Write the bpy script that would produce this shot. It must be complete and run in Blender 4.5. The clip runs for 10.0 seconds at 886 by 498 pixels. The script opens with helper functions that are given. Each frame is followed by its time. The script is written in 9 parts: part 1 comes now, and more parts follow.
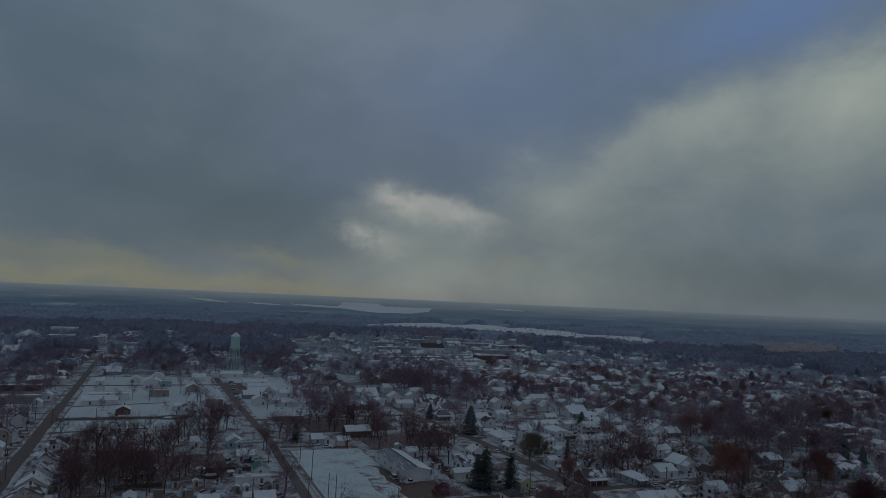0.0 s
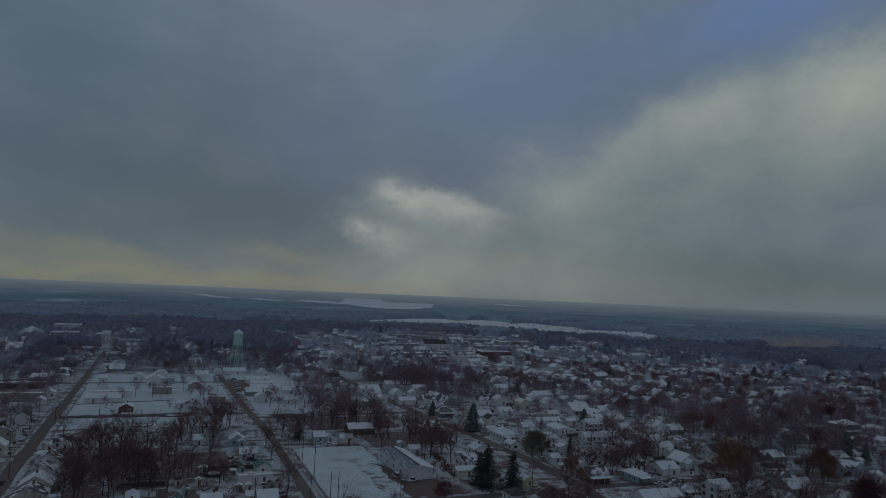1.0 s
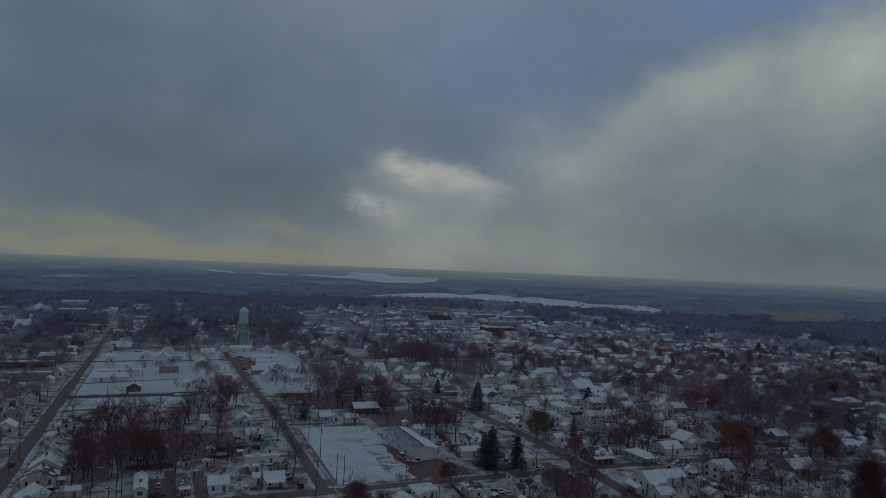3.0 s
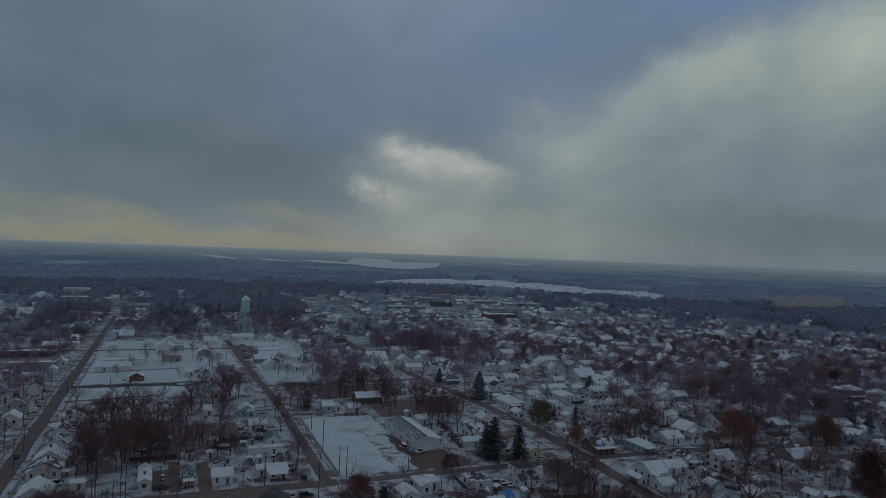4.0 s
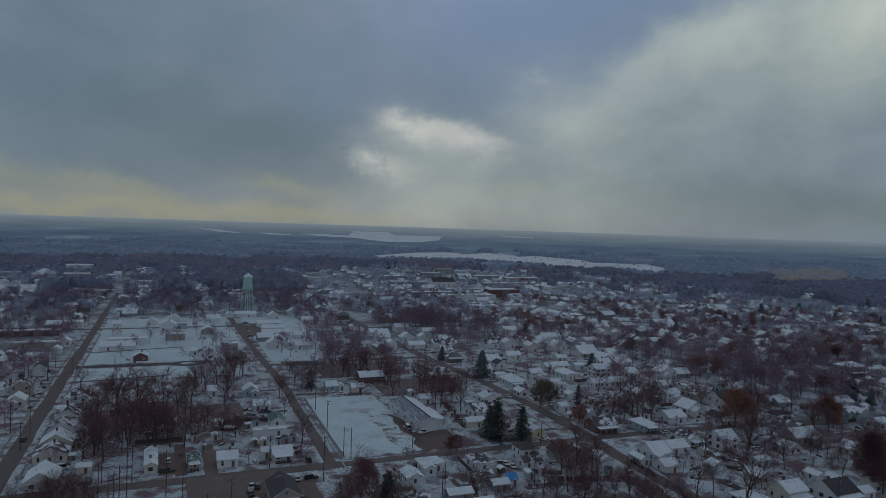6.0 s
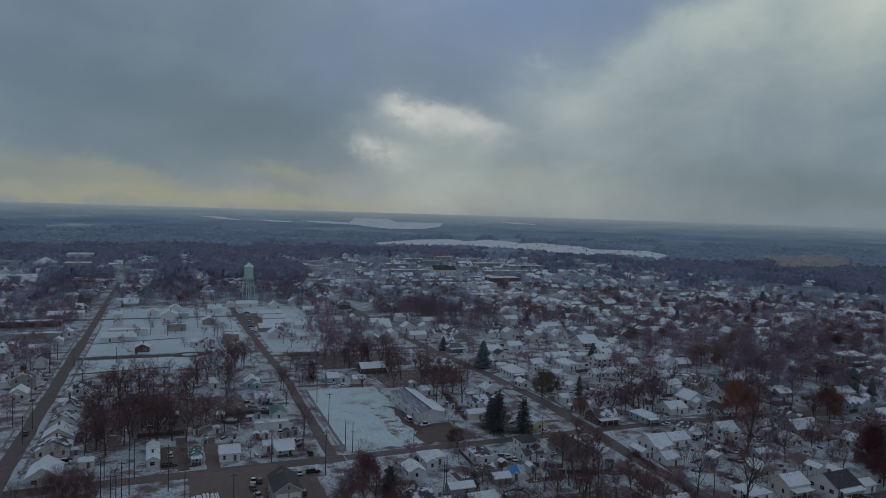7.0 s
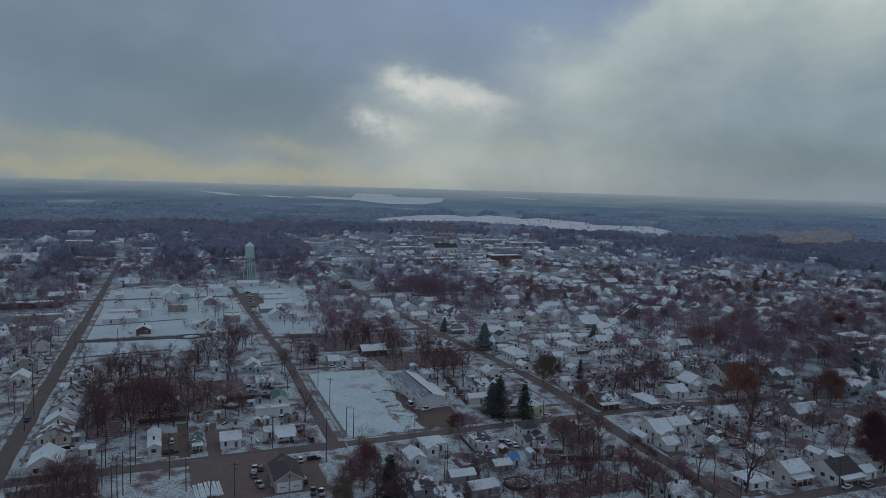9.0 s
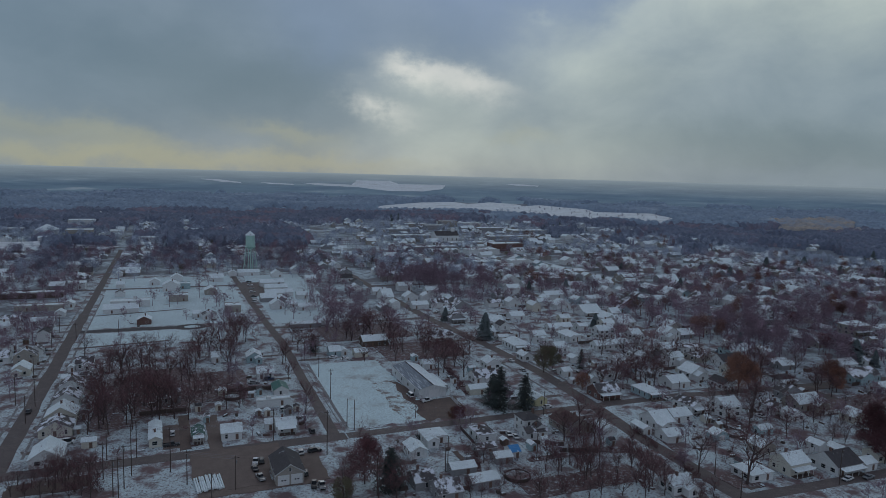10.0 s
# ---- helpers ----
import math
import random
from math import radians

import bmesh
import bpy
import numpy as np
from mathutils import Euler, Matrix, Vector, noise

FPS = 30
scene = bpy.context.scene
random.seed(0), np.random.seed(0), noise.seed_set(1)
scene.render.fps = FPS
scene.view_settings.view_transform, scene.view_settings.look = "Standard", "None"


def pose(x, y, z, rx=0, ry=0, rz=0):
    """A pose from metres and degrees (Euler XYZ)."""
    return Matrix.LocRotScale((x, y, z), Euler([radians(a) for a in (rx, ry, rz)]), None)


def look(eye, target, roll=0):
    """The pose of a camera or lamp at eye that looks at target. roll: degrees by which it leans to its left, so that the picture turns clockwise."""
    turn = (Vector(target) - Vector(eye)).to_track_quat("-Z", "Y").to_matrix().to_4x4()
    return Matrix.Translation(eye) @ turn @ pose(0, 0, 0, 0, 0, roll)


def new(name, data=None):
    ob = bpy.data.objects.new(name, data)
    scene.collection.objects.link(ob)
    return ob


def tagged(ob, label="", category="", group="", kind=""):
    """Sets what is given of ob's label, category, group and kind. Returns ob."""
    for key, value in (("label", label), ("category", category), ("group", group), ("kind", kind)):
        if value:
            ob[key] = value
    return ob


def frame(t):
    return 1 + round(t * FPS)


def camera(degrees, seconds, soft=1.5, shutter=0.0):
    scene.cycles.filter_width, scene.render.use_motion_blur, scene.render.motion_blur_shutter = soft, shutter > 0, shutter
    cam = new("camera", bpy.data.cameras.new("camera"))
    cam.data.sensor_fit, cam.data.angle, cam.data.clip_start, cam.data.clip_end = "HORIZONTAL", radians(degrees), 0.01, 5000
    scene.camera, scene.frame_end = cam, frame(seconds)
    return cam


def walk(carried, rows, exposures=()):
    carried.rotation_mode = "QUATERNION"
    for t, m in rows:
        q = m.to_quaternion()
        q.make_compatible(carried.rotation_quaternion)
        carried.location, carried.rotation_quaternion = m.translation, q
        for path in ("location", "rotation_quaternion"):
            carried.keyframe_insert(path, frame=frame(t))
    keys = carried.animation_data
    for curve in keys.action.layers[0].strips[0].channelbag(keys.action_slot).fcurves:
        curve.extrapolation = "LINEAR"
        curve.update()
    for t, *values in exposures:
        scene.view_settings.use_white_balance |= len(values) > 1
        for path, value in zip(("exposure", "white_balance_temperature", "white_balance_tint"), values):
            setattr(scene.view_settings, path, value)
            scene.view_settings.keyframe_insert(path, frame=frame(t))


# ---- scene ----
cam = camera(66.0, 10.0, soft=0.55)
PATH = [
    (0, (0.329, -3.457, 76.939), (0.303, -1.462, 77.089), 2.5),
    (0.5, (0.422, -3.266, 77.477), (0.392, -1.272, 77.626), 2.5),
    (1, (0.596, -3.076, 78.221), (0.563, -1.081, 78.357), 2.4),
    (1.5, (0.732, -2.882, 79.095), (0.696, -0.886, 79.213), 2.4),
    (2, (0.667, -2.638, 80.018), (0.627, -0.641, 80.117), 2.4),
    (2.5, (0.665, -2.409, 80.915), (0.623, -0.411, 80.994), 2.3),
    (4, (0.282, -1.822, 84.969), (0.237, 0.177, 84.982), 2.1),
    (4.5, (0.099, -1.477, 85.841), (0.053, 0.523, 85.834), 2.0),
    (5, (-0.1, -1.072, 86.692), (-0.146, 0.928, 86.665), 1.9),
    (5.5, (-0.314, -0.585, 87.606), (-0.36, 1.413, 87.559), 1.9),
    (7, (-0.535, 1.119, 91.692), (-0.583, 3.116, 91.583), 1.7),
    (7.5, (-0.539, 1.799, 92.664), (-0.588, 3.795, 92.537), 1.7),
    (8, (-0.371, 2.483, 93.712), (-0.421, 4.477, 93.566), 1.6),
    (8.5, (-0.289, 3.217, 94.824), (-0.341, 5.21, 94.659), 1.6),
    (9, (-0.227, 3.928, 95.912), (-0.278, 5.919, 95.728), 1.6),
    (9.5, (-0.129, 4.619, 96.932), (-0.182, 6.608, 96.729), 1.6),
    (10, (-0.07, 5.378, 97.743), (-0.123, 7.364, 97.52), 1.5),
]
SKY, ZENITH, SUN, SUN_UP, SUN_AT = 1.0, 0.0, 0.22, 32.0, -4.0
HILL, HILL_FROM = 72.0, 2600.0


def OPEN_LAND(u, v):
    """Yards and lots kept free of trees."""
    return (139 < u < 167 and 395 < v < 640) or (63 < u < 118 and 245 < v < 345) or (-46 < u < 50 and 430 < v < 640) or (64 < u < 110 and 430 < v < 640)


def CROWD(u, v):
    """How sparse the trees stand between the houses: higher is sparser."""
    return -.35 if 112 < u < 320 and 540 < v < 760 else -.14 if 190 < u < 640 and 560 < v else .0 if 178 < u < 320 and v < 600 else .22 if -60 < u < 320 and v < 600 else .0 if -60 < u < 320 and v < 660 else -.14 if 150 < u < 330 and v < 1000 else -.6


walk(cam, [(t, look(eye, target, roll)) for t, eye, target, roll in PATH], [(0, -.68, 6100, 10), (2.5, -.58, 6100, 10), (5, -.2, 6100, 10), (7.5, .08, 6100, 10), (10, .26, 6100, 10)])

# ---- sky and light ----
world = bpy.data.worlds.new("sky")
scene.world = world
world.use_nodes = True
wn, wl = world.node_tree.nodes, world.node_tree.links
wn.clear()


def wmath(op, a, b=0.0, clamp=False):
    n = wn.new("ShaderNodeMath")
    n.operation, n.use_clamp = op, clamp
    for i, x in enumerate((a, b)):
        if isinstance(x, (int, float)):
            n.inputs[i].default_value = x
        else:
            wl.new(x, n.inputs[i])
    return n.outputs[0]


def wmix(f, a, b):
    n = wn.new("ShaderNodeMix")
    n.data_type = "RGBA"
    for s, x in ((n.inputs[0], f), (n.inputs[6], a), (n.inputs[7], b)):
        if isinstance(x, (int, float)):
            s.default_value = x
        elif isinstance(x, tuple):
            s.default_value = (*x, 1)
        else:
            wl.new(x, s)
    return n.outputs[2]


def wstep(x, a, b):
    n = wn.new("ShaderNodeMapRange")
    n.interpolation_type = "SMOOTHERSTEP"
    wl.new(x, n.inputs[0])
    n.inputs[1].default_value, n.inputs[2].default_value = a, b
    return n.outputs[0]


coord = wn.new("ShaderNodeTexCoord")
sep = wn.new("ShaderNodeSeparateXYZ")
wl.new(coord.outputs["Generated"], sep.inputs[0])
azim = wmath("MULTIPLY", wmath("ARCTAN2", sep.outputs[0], sep.outputs[1]), 57.2958)
elev = wmath("MULTIPLY", wmath("ARCSINE", sep.outputs[2]), 57.2958)


def wnoise(sx, sy, detail, rough, w, distort=0.0):
    c = wn.new("ShaderNodeCombineXYZ")
    wl.new(wmath("MULTIPLY", azim, sx), c.inputs[0])
    wl.new(wmath("MULTIPLY", elev, sy), c.inputs[1])
    n = wn.new("ShaderNodeTexNoise")
    n.noise_dimensions = "4D"
    wl.new(c.outputs[0], n.inputs["Vector"])
    n.inputs["W"].default_value, n.inputs["Scale"].default_value = w, 1.0
    n.inputs["Detail"].default_value, n.inputs["Roughness"].default_value = detail, rough
    n.inputs["Distortion"].default_value = distort
    return n.outputs[0]


# billows bend the edges of the cloud banks
warp_a = wmath("SUBTRACT", wnoise(.09, .13, 4, .5, 1.0), .5)
warp_e = wmath("SUBTRACT", wnoise(.09, .13, 4, .5, 7.0), .5)
curl_a = wmath("SUBTRACT", wnoise(.34, .5, 5, .6, 15.0), .5)
curl_e = wmath("SUBTRACT", wnoise(.34, .5, 5, .6, 19.0), .5)
az2 = wmath("ADD", wmath("ADD", azim, wmath("MULTIPLY", warp_a, 4.0)), wmath("MULTIPLY", curl_a, 3.2))
el2 = wmath("ADD", wmath("ADD", elev, wmath("MULTIPLY", warp_e, 3.0)), wmath("MULTIPLY", curl_e, 3.0))


def bank(a0, e0, sa, se, lean=0.0, under=None):
    """A soft oval of cloud; under: its reach below the middle, where that differs from its reach above."""
    da, de = wmath("SUBTRACT", az2, a0), wmath("SUBTRACT", el2, e0)
    c, s = math.cos(radians(lean)), math.sin(radians(lean))
    p = wmath("DIVIDE", wmath("ADD", wmath("MULTIPLY", da, c), wmath("MULTIPLY", de, s)), sa)
    q = wmath("SUBTRACT", wmath("MULTIPLY", de, c), wmath("MULTIPLY", da, s))
    q = wmath("ADD", wmath("DIVIDE", wmath("MAXIMUM", q, 0.0), se), wmath("DIVIDE", wmath("MINIMUM", q, 0.0), under or se))
    r = wmath("ADD", wmath("MULTIPLY", p, p), wmath("MULTIPLY", q, q))
    return wmath("EXPONENT", wmath("MULTIPLY", r, -1.0))


def total(items):
    out = 0.0
    for m, k in items:
        out = wmath("ADD", wmath("MULTIPLY", m, k), out)
    return out


def rise(x, a, b, top):
    n = wn.new("ShaderNodeMapRange")
    wl.new(x, n.inputs[0])
    n.inputs[1].default_value, n.inputs[2].default_value, n.inputs[4].default_value = a, b, top
    return n.outputs[0]


# the lit flank of the cloud front, higher towards the east
edge = wmath("ADD", wmath("ADD", rise(az2, 8.0, 20.0, 6.6), rise(az2, 20.0, 36.0, 3.6)), 11.2)
depth = wmath("SUBTRACT", edge, el2)
front = wmath("MULTIPLY", wstep(depth, -2.2, 3.6), wmath("EXPONENT", wmath("MULTIPLY", wmath("MAXIMUM", wmath("SUBTRACT", depth, 2.0), 0.0), -.11)))
front = wmath("MULTIPLY", front, wstep(az2, 1.0, 15.0))
core = total([(bank(-4.2, 8.5, 2.3, .75, -14, 1.5), 1.0), (bank(1.1, 7.3, 2.3, .8, -14, 1.3), .85), (bank(-1.7, 8.2, 2.4, .7, -16, 1.4), .45), (bank(-7.0, 4.9, 2.4, .8, -14, 1.0), .85), (bank(-8.4, 6.6, 1.5, 1.0, -30), .12)])
core = wmath("MULTIPLY", core, wstep(wmath("ADD", curl_a, wmath("MULTIPLY", warp_e, .8)), -.42, .12))
bright = total([(core, .45), (bank(-1.8, 7.0, 5.2, 2.0, -14, 6.0), .26), (bank(1, 3.2, 9.0, 4.0), .16), (front, .50), (bank(6.5, 10.0, 3.6, 2.6, 20, 4.5), .24), (bank(31, 15.8, 9, 3.2, 10, 4.6), .40), (bank(20.5, 15, 3.4, 2.8, 20), .14), (bank(-2, 1.2, 16, 1.6), .13), (bank(5.7, 12.3, .8, .5), .16)])
gold = total([(bank(-36, 2.9, 10, .9, -8, 1.2), .26), (bank(-27, 2.1, 6, .8, -9), .22), (bank(-31, .4, 15, 1.0, -1), .50), (bank(-14.5, 2.5, 4.2, .7, -8), .30), (bank(-12, .5, 9, .7), .30), (bank(4.6, 3.0, 3.0, .6, 6), .16)])
gloom = total([(bank(-21, 7.4, 13, 3.8, -5), .62), (bank(25, 2.6, 16, 1.9), .66), (bank(-13, 6.4, 5.0, 2.4, -12), .22), (bank(-3, 13, 9, 2.6), .08), (bank(13.5, 7.4, 4.0, 2.0, -10), .30)])
gap = total([(bank(25, 22.5, 9, 2.4, 12, 3.4), .80), (bank(3, 17, 13, 7, 0), .40), (bank(-12, 10, 5, 4, -20), .18)])
puff = wnoise(.11, .17, 6, .55, 3.0, .5)
broad = wnoise(.045, .10, 4, .5, 11.0, .3)
soft = wmath("ADD", wmath("MULTIPLY", puff, .6), wmath("MULTIPLY", broad, .9))
slate = wmix(wstep(soft, .50, 1.0), (.114, .158, .194), (.158, .203, .240))
slate = wmix(wmath("MULTIPLY", gap, 1.0, True), slate, (.135, .212, .39))
slate = wmix(wmath("MULTIPLY", gloom, 1.0, True), slate, (.074, .116, .138))
lit = wmath("MULTIPLY", bright, wmath("ADD", wmath("MULTIPLY", puff, 1.7), .15), True)
cloud = wmix(lit, slate, (.455, .49, .405))
cloud = wmix(wmath("MULTIPLY", core, .55, True), cloud, (.54, .51, .47))
cloud = wmix(wmath("MULTIPLY", gold, .95, True), cloud, (.34, .315, .165))
# the overcast dome grows lighter towards the zenith, beyond the view
dome = wmath("ADD", wmath("ADD", wmath("MULTIPLY", wstep(elev, 26.0, 70.0), ZENITH), 1.0), wmath("MULTIPLY", wstep(elev, 9.0, 26.0), .22))
# thinner, paler cloud over the half of the sky behind the view
pale = wmath("MULTIPLY", wstep(wmath("MULTIPLY", sep.outputs[1], -1.0), -.25, .55), wstep(elev, 1.0, 12.0))
cloud = wmix(pale, cloud, (.255, .28, .33))
vein = wn.new("ShaderNodeVectorMath")
vein.operation = "SCALE"
wl.new(wmix(wstep(elev, 42.0, 70.0), cloud, (.125, .13, .17)), vein.inputs[0])
wl.new(dome, vein.inputs["Scale"])
sky = wn.new("ShaderNodeTexSky")
sky.sky_type, sky.sun_disc = "NISHITA", False
sky.sun_elevation, sky.sun_rotation = radians(SUN_UP), radians(SUN_AT)
thin = wn.new("ShaderNodeVectorMath")
thin.operation = "SCALE"
wl.new(sky.outputs[0], thin.inputs[0])
thin.inputs["Scale"].default_value = .004
both = wn.new("ShaderNodeVectorMath")
wl.new(vein.outputs[0], both.inputs[0])
wl.new(thin.outputs[0], both.inputs[1])
back = wn.new("ShaderNodeBackground")
wl.new(both.outputs[0], back.inputs[0])
back.inputs[1].default_value = SKY
wl.new(back.outputs[0], wn.new("ShaderNodeOutputWorld").inputs[0])

sun = new("sun", bpy.data.lights.new("sun", "SUN"))
sun.data.energy, sun.data.angle, sun.data.color = SUN, radians(25), (1.0, .95, .88)
sun.matrix_world = look((0, 0, 100), Vector((0, 0, 100)) - Vector((math.sin(radians(SUN_AT)) * math.cos(radians(SUN_UP)), math.cos(radians(SUN_AT)) * math.cos(radians(SUN_UP)), math.sin(radians(SUN_UP)))) * 50)
tagged(sun, kind="structure")


# ---- materials ----
def material(name, c1, c2=None, scale=3.0, rough=.85, metal=0.0, bump=.15, fine=12.0, third=None, third_at=(.55, .65), third_scale=.4, emit=0.0, stretch=(1, 1, 1), speck=None):
    m = bpy.data.materials.new(name)
    m.use_nodes = True
    n, l = m.node_tree.nodes, m.node_tree.links
    b = n["Principled BSDF"]
    b.inputs["Roughness"].default_value, b.inputs["Metallic"].default_value = rough, metal
    b.inputs["Specular IOR Level"].default_value = .5 if rough < .6 else .2
    tc, info = n.new("ShaderNodeTexCoord"), n.new("ShaderNodeObjectInfo")
    mp = n.new("ShaderNodeMapping")
    mp.inputs["Scale"].default_value = stretch
    l.new(tc.outputs["Object"], mp.inputs[0])
    w = n.new("ShaderNodeMath")
    w.operation = "MULTIPLY"
    l.new(info.outputs["Random"], w.inputs[0])
    w.inputs[1].default_value = 80.0

    def tex(sc, detail=4.0):
        t = n.new("ShaderNodeTexNoise")
        t.noise_dimensions = "4D"
        l.new(mp.outputs[0], t.inputs["Vector"])
        l.new(w.outputs[0], t.inputs["W"])
        t.inputs["Scale"].default_value, t.inputs["Detail"].default_value = sc, detail
        t.inputs["Roughness"].default_value = .62
        return t.outputs[0]

    def ramp(src, a, b):
        r = n.new("ShaderNodeMapRange")
        r.interpolation_type = "SMOOTHSTEP"
        l.new(src, r.inputs[0])
        r.inputs[1].default_value, r.inputs[2].default_value = a, b
        return r.outputs[0]

    def mix(f, a, b):
        x = n.new("ShaderNodeMix")
        x.data_type = "RGBA"
        l.new(f, x.inputs[0])
        for s, v in ((x.inputs[6], a), (x.inputs[7], b)):
            if isinstance(v, tuple):
                s.default_value = (*v, 1)
            else:
                l.new(v, s)
        return x.outputs[2]

    c2 = c2 or tuple(v * .8 for v in c1)
    big, small = tex(scale), tex(scale * fine)
    col = mix(ramp(big, .35, .65), c1, c2)
    col = mix(ramp(small, .35, .75), col, tuple(v * .72 for v in c2))
    if third:
        col = mix(ramp(tex(third_scale, 8.0), *third_at), col, third)
    if speck:
        col = mix(ramp(tex(speck[3], 6.0), speck[1], speck[2]), col, speck[0])
    l.new(col, b.inputs["Base Color"])
    if emit:
        b.inputs["Emission Color"].default_value, b.inputs["Emission Strength"].default_value = (*emit, 1), 1.0
    if bump:
        bp = n.new("ShaderNodeBump")
        bp.inputs["Strength"].default_value, bp.inputs["Distance"].default_value = bump, .08
        l.new(small, bp.inputs["Height"])
        l.new(bp.outputs[0], b.inputs["Normal"])
    return m


M = {}
M["ground"] = material("snowy_grass", (.59, .69, .715), (.505, .59, .615), .06, .9, bump=.4, fine=30, third=(.155, .105, .108), third_at=(.44, .62), third_scale=.13, speck=((.16, .118, .118), .48, .66, 1.4))
# Dark patches here and the woodland floor carry distance haze painted as blue-grey
M["rough"] = material("rough_snowy_ground", (.57, .67, .705), (.465, .545, .58), .05, .9, bump=.2, fine=20, third=(.17, .175, .19), third_at=(.40, .58), third_scale=.04, speck=((.18, .175, .19), .46, .68, .3))
M["woodland"] = material("woodland_floor", (.15, .17, .205), (.185, .21, .25), .02, .95, bump=0, fine=12, third=(.4, .45, .51), third_at=(.56, .74), third_scale=.008)


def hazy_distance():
    """Woods and fields some kilometres off, winter haze painted into their glow: streaks that pale towards the skyline.
    """
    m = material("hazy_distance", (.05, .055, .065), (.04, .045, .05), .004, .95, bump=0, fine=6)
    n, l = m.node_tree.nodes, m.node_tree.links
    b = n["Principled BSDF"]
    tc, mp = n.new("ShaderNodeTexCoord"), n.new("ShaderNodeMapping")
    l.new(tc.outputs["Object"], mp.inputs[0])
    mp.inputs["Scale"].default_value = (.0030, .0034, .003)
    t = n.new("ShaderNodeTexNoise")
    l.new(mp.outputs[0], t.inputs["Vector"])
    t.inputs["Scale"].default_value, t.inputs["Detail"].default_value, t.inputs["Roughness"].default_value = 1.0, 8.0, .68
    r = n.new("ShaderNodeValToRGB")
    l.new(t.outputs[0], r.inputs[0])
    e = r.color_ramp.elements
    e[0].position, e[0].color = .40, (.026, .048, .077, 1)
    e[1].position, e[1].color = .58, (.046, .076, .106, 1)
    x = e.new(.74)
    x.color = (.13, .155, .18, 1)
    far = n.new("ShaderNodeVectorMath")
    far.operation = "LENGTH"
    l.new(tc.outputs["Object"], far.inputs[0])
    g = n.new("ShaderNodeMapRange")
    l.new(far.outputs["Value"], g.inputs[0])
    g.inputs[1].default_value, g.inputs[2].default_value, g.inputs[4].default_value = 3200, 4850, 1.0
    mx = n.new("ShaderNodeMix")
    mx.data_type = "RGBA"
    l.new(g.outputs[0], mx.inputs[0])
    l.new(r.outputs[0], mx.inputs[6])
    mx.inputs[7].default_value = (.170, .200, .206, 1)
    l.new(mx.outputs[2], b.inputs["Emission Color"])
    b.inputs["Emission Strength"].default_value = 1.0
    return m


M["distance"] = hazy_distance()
M["brush"] = material("brushy_ground", (.18, .122, .12), (.14, .098, .097), .15, .95, bump=.3, fine=12, third=(.46, .50, .52), third_at=(.48, .72), third_scale=1.0)
M["alley"] = material("muddy_alley", (.12, .088, .08), (.17, .14, .13), .3, .8, bump=.2, third=(.55, .57, .6), third_at=(.56, .7), third_scale=.25)
M["field"] = material("snow_field", (.76, .80, .83), (.66, .69, .71), .01, .9, bump=0, fine=10, third=(.42, .42, .41), third_at=(.56, .74), third_scale=.012)
M["lot"] = material("snowy_lot", (.63, .76, .78), (.555, .67, .69), .08, .9, bump=.4, fine=14, third=(.33, .335, .325), third_at=(.50, .72), third_scale=.09, speck=((.24, .24, .23), .56, .70, 1.9))
M["road"] = material("wet_road", (.158, .130, .124), (.125, .104, .10), .25, .75, bump=.1, third=(.22, .205, .205), third_at=(.58, .78), third_scale=.3)
M["lawn"] = material("snowy_lawn", (.60, .71, .73), (.53, .625, .645), .05, .9, bump=.3, fine=20, third=(.36, .36, .35), third_at=(.58, .76), third_scale=.09, speck=((.3, .3, .29), .60, .74, 1.2))
M["asphalt"] = material("dark_wet_asphalt", (.075, .068, .07), (.06, .054, .056), .25, .7, bump=.1, third=(.2, .21, .22), third_at=(.64, .8), third_scale=.3)
M["gravel"] = material("gravel", (.205, .162, .142), (.165, .13, .115), .3, .9, bump=.3, third=(.5, .51, .54), third_at=(.64, .74), third_scale=.22)
M["dirt"] = material("brown_dirt", (.17, .128, .11), (.135, .104, .093), .3, .9, bump=.3, third=(.42, .46, .48), third_at=(.60, .80), third_scale=.5)
M["thin_dirt"] = material("dirt_under_thin_snow", (.63, .76, .78), (.555, .67, .69), .08, .9, bump=.3, third=(.21, .175, .155), third_at=(.50, .62), third_scale=.22, speck=((.24, .21, .195), .50, .66, 1.3))
M["path"] = material("concrete_path", (.26, .25, .25), (.19, .18, .18), .4, .85, third=(.6, .62, .66), third_at=(.56, .66), third_scale=.5)
M["kerb"] = material("concrete_kerb", (.3, .29, .29), None, 1.0, .85)
R = {}
R["S"] = material("roof_with_snow", (.80, .88, .90), (.70, .78, .80), .35, .85, bump=.2, third=(.25, .25, .27), third_at=(.59, .75), third_scale=.45, speck=((.5, .52, .55), .54, .76, 1.6))
R["P"] = material("roof_with_patchy_snow", (.08, .075, .08), (.12, .11, .11), .8, .85, bump=.3, third=(.68, .71, .76), third_at=(.47, .55), third_scale=.3)
R["D"] = material("dark_shingles", (.07, .066, .07), (.095, .088, .092), .8, .85, bump=.3, third=(.55, .58, .62), third_at=(.6, .74), third_scale=.6)
R["E"] = material("green_roof_sheet", (.05, .14, .12), (.06, .17, .14), .6, .55, third=(.66, .7, .74), third_at=(.6, .68), third_scale=.35)
R["G"] = material("green_shingles", (.06, .12, .11), (.08, .15, .13), .6, .8, third=(.7, .73, .77), third_at=(.52, .6), third_scale=.5)
R["N"] = material("brown_roof_sheet", (.10, .07, .065), (.13, .09, .08), .6, .8, third=(.6, .62, .66), third_at=(.62, .7), third_scale=.3)
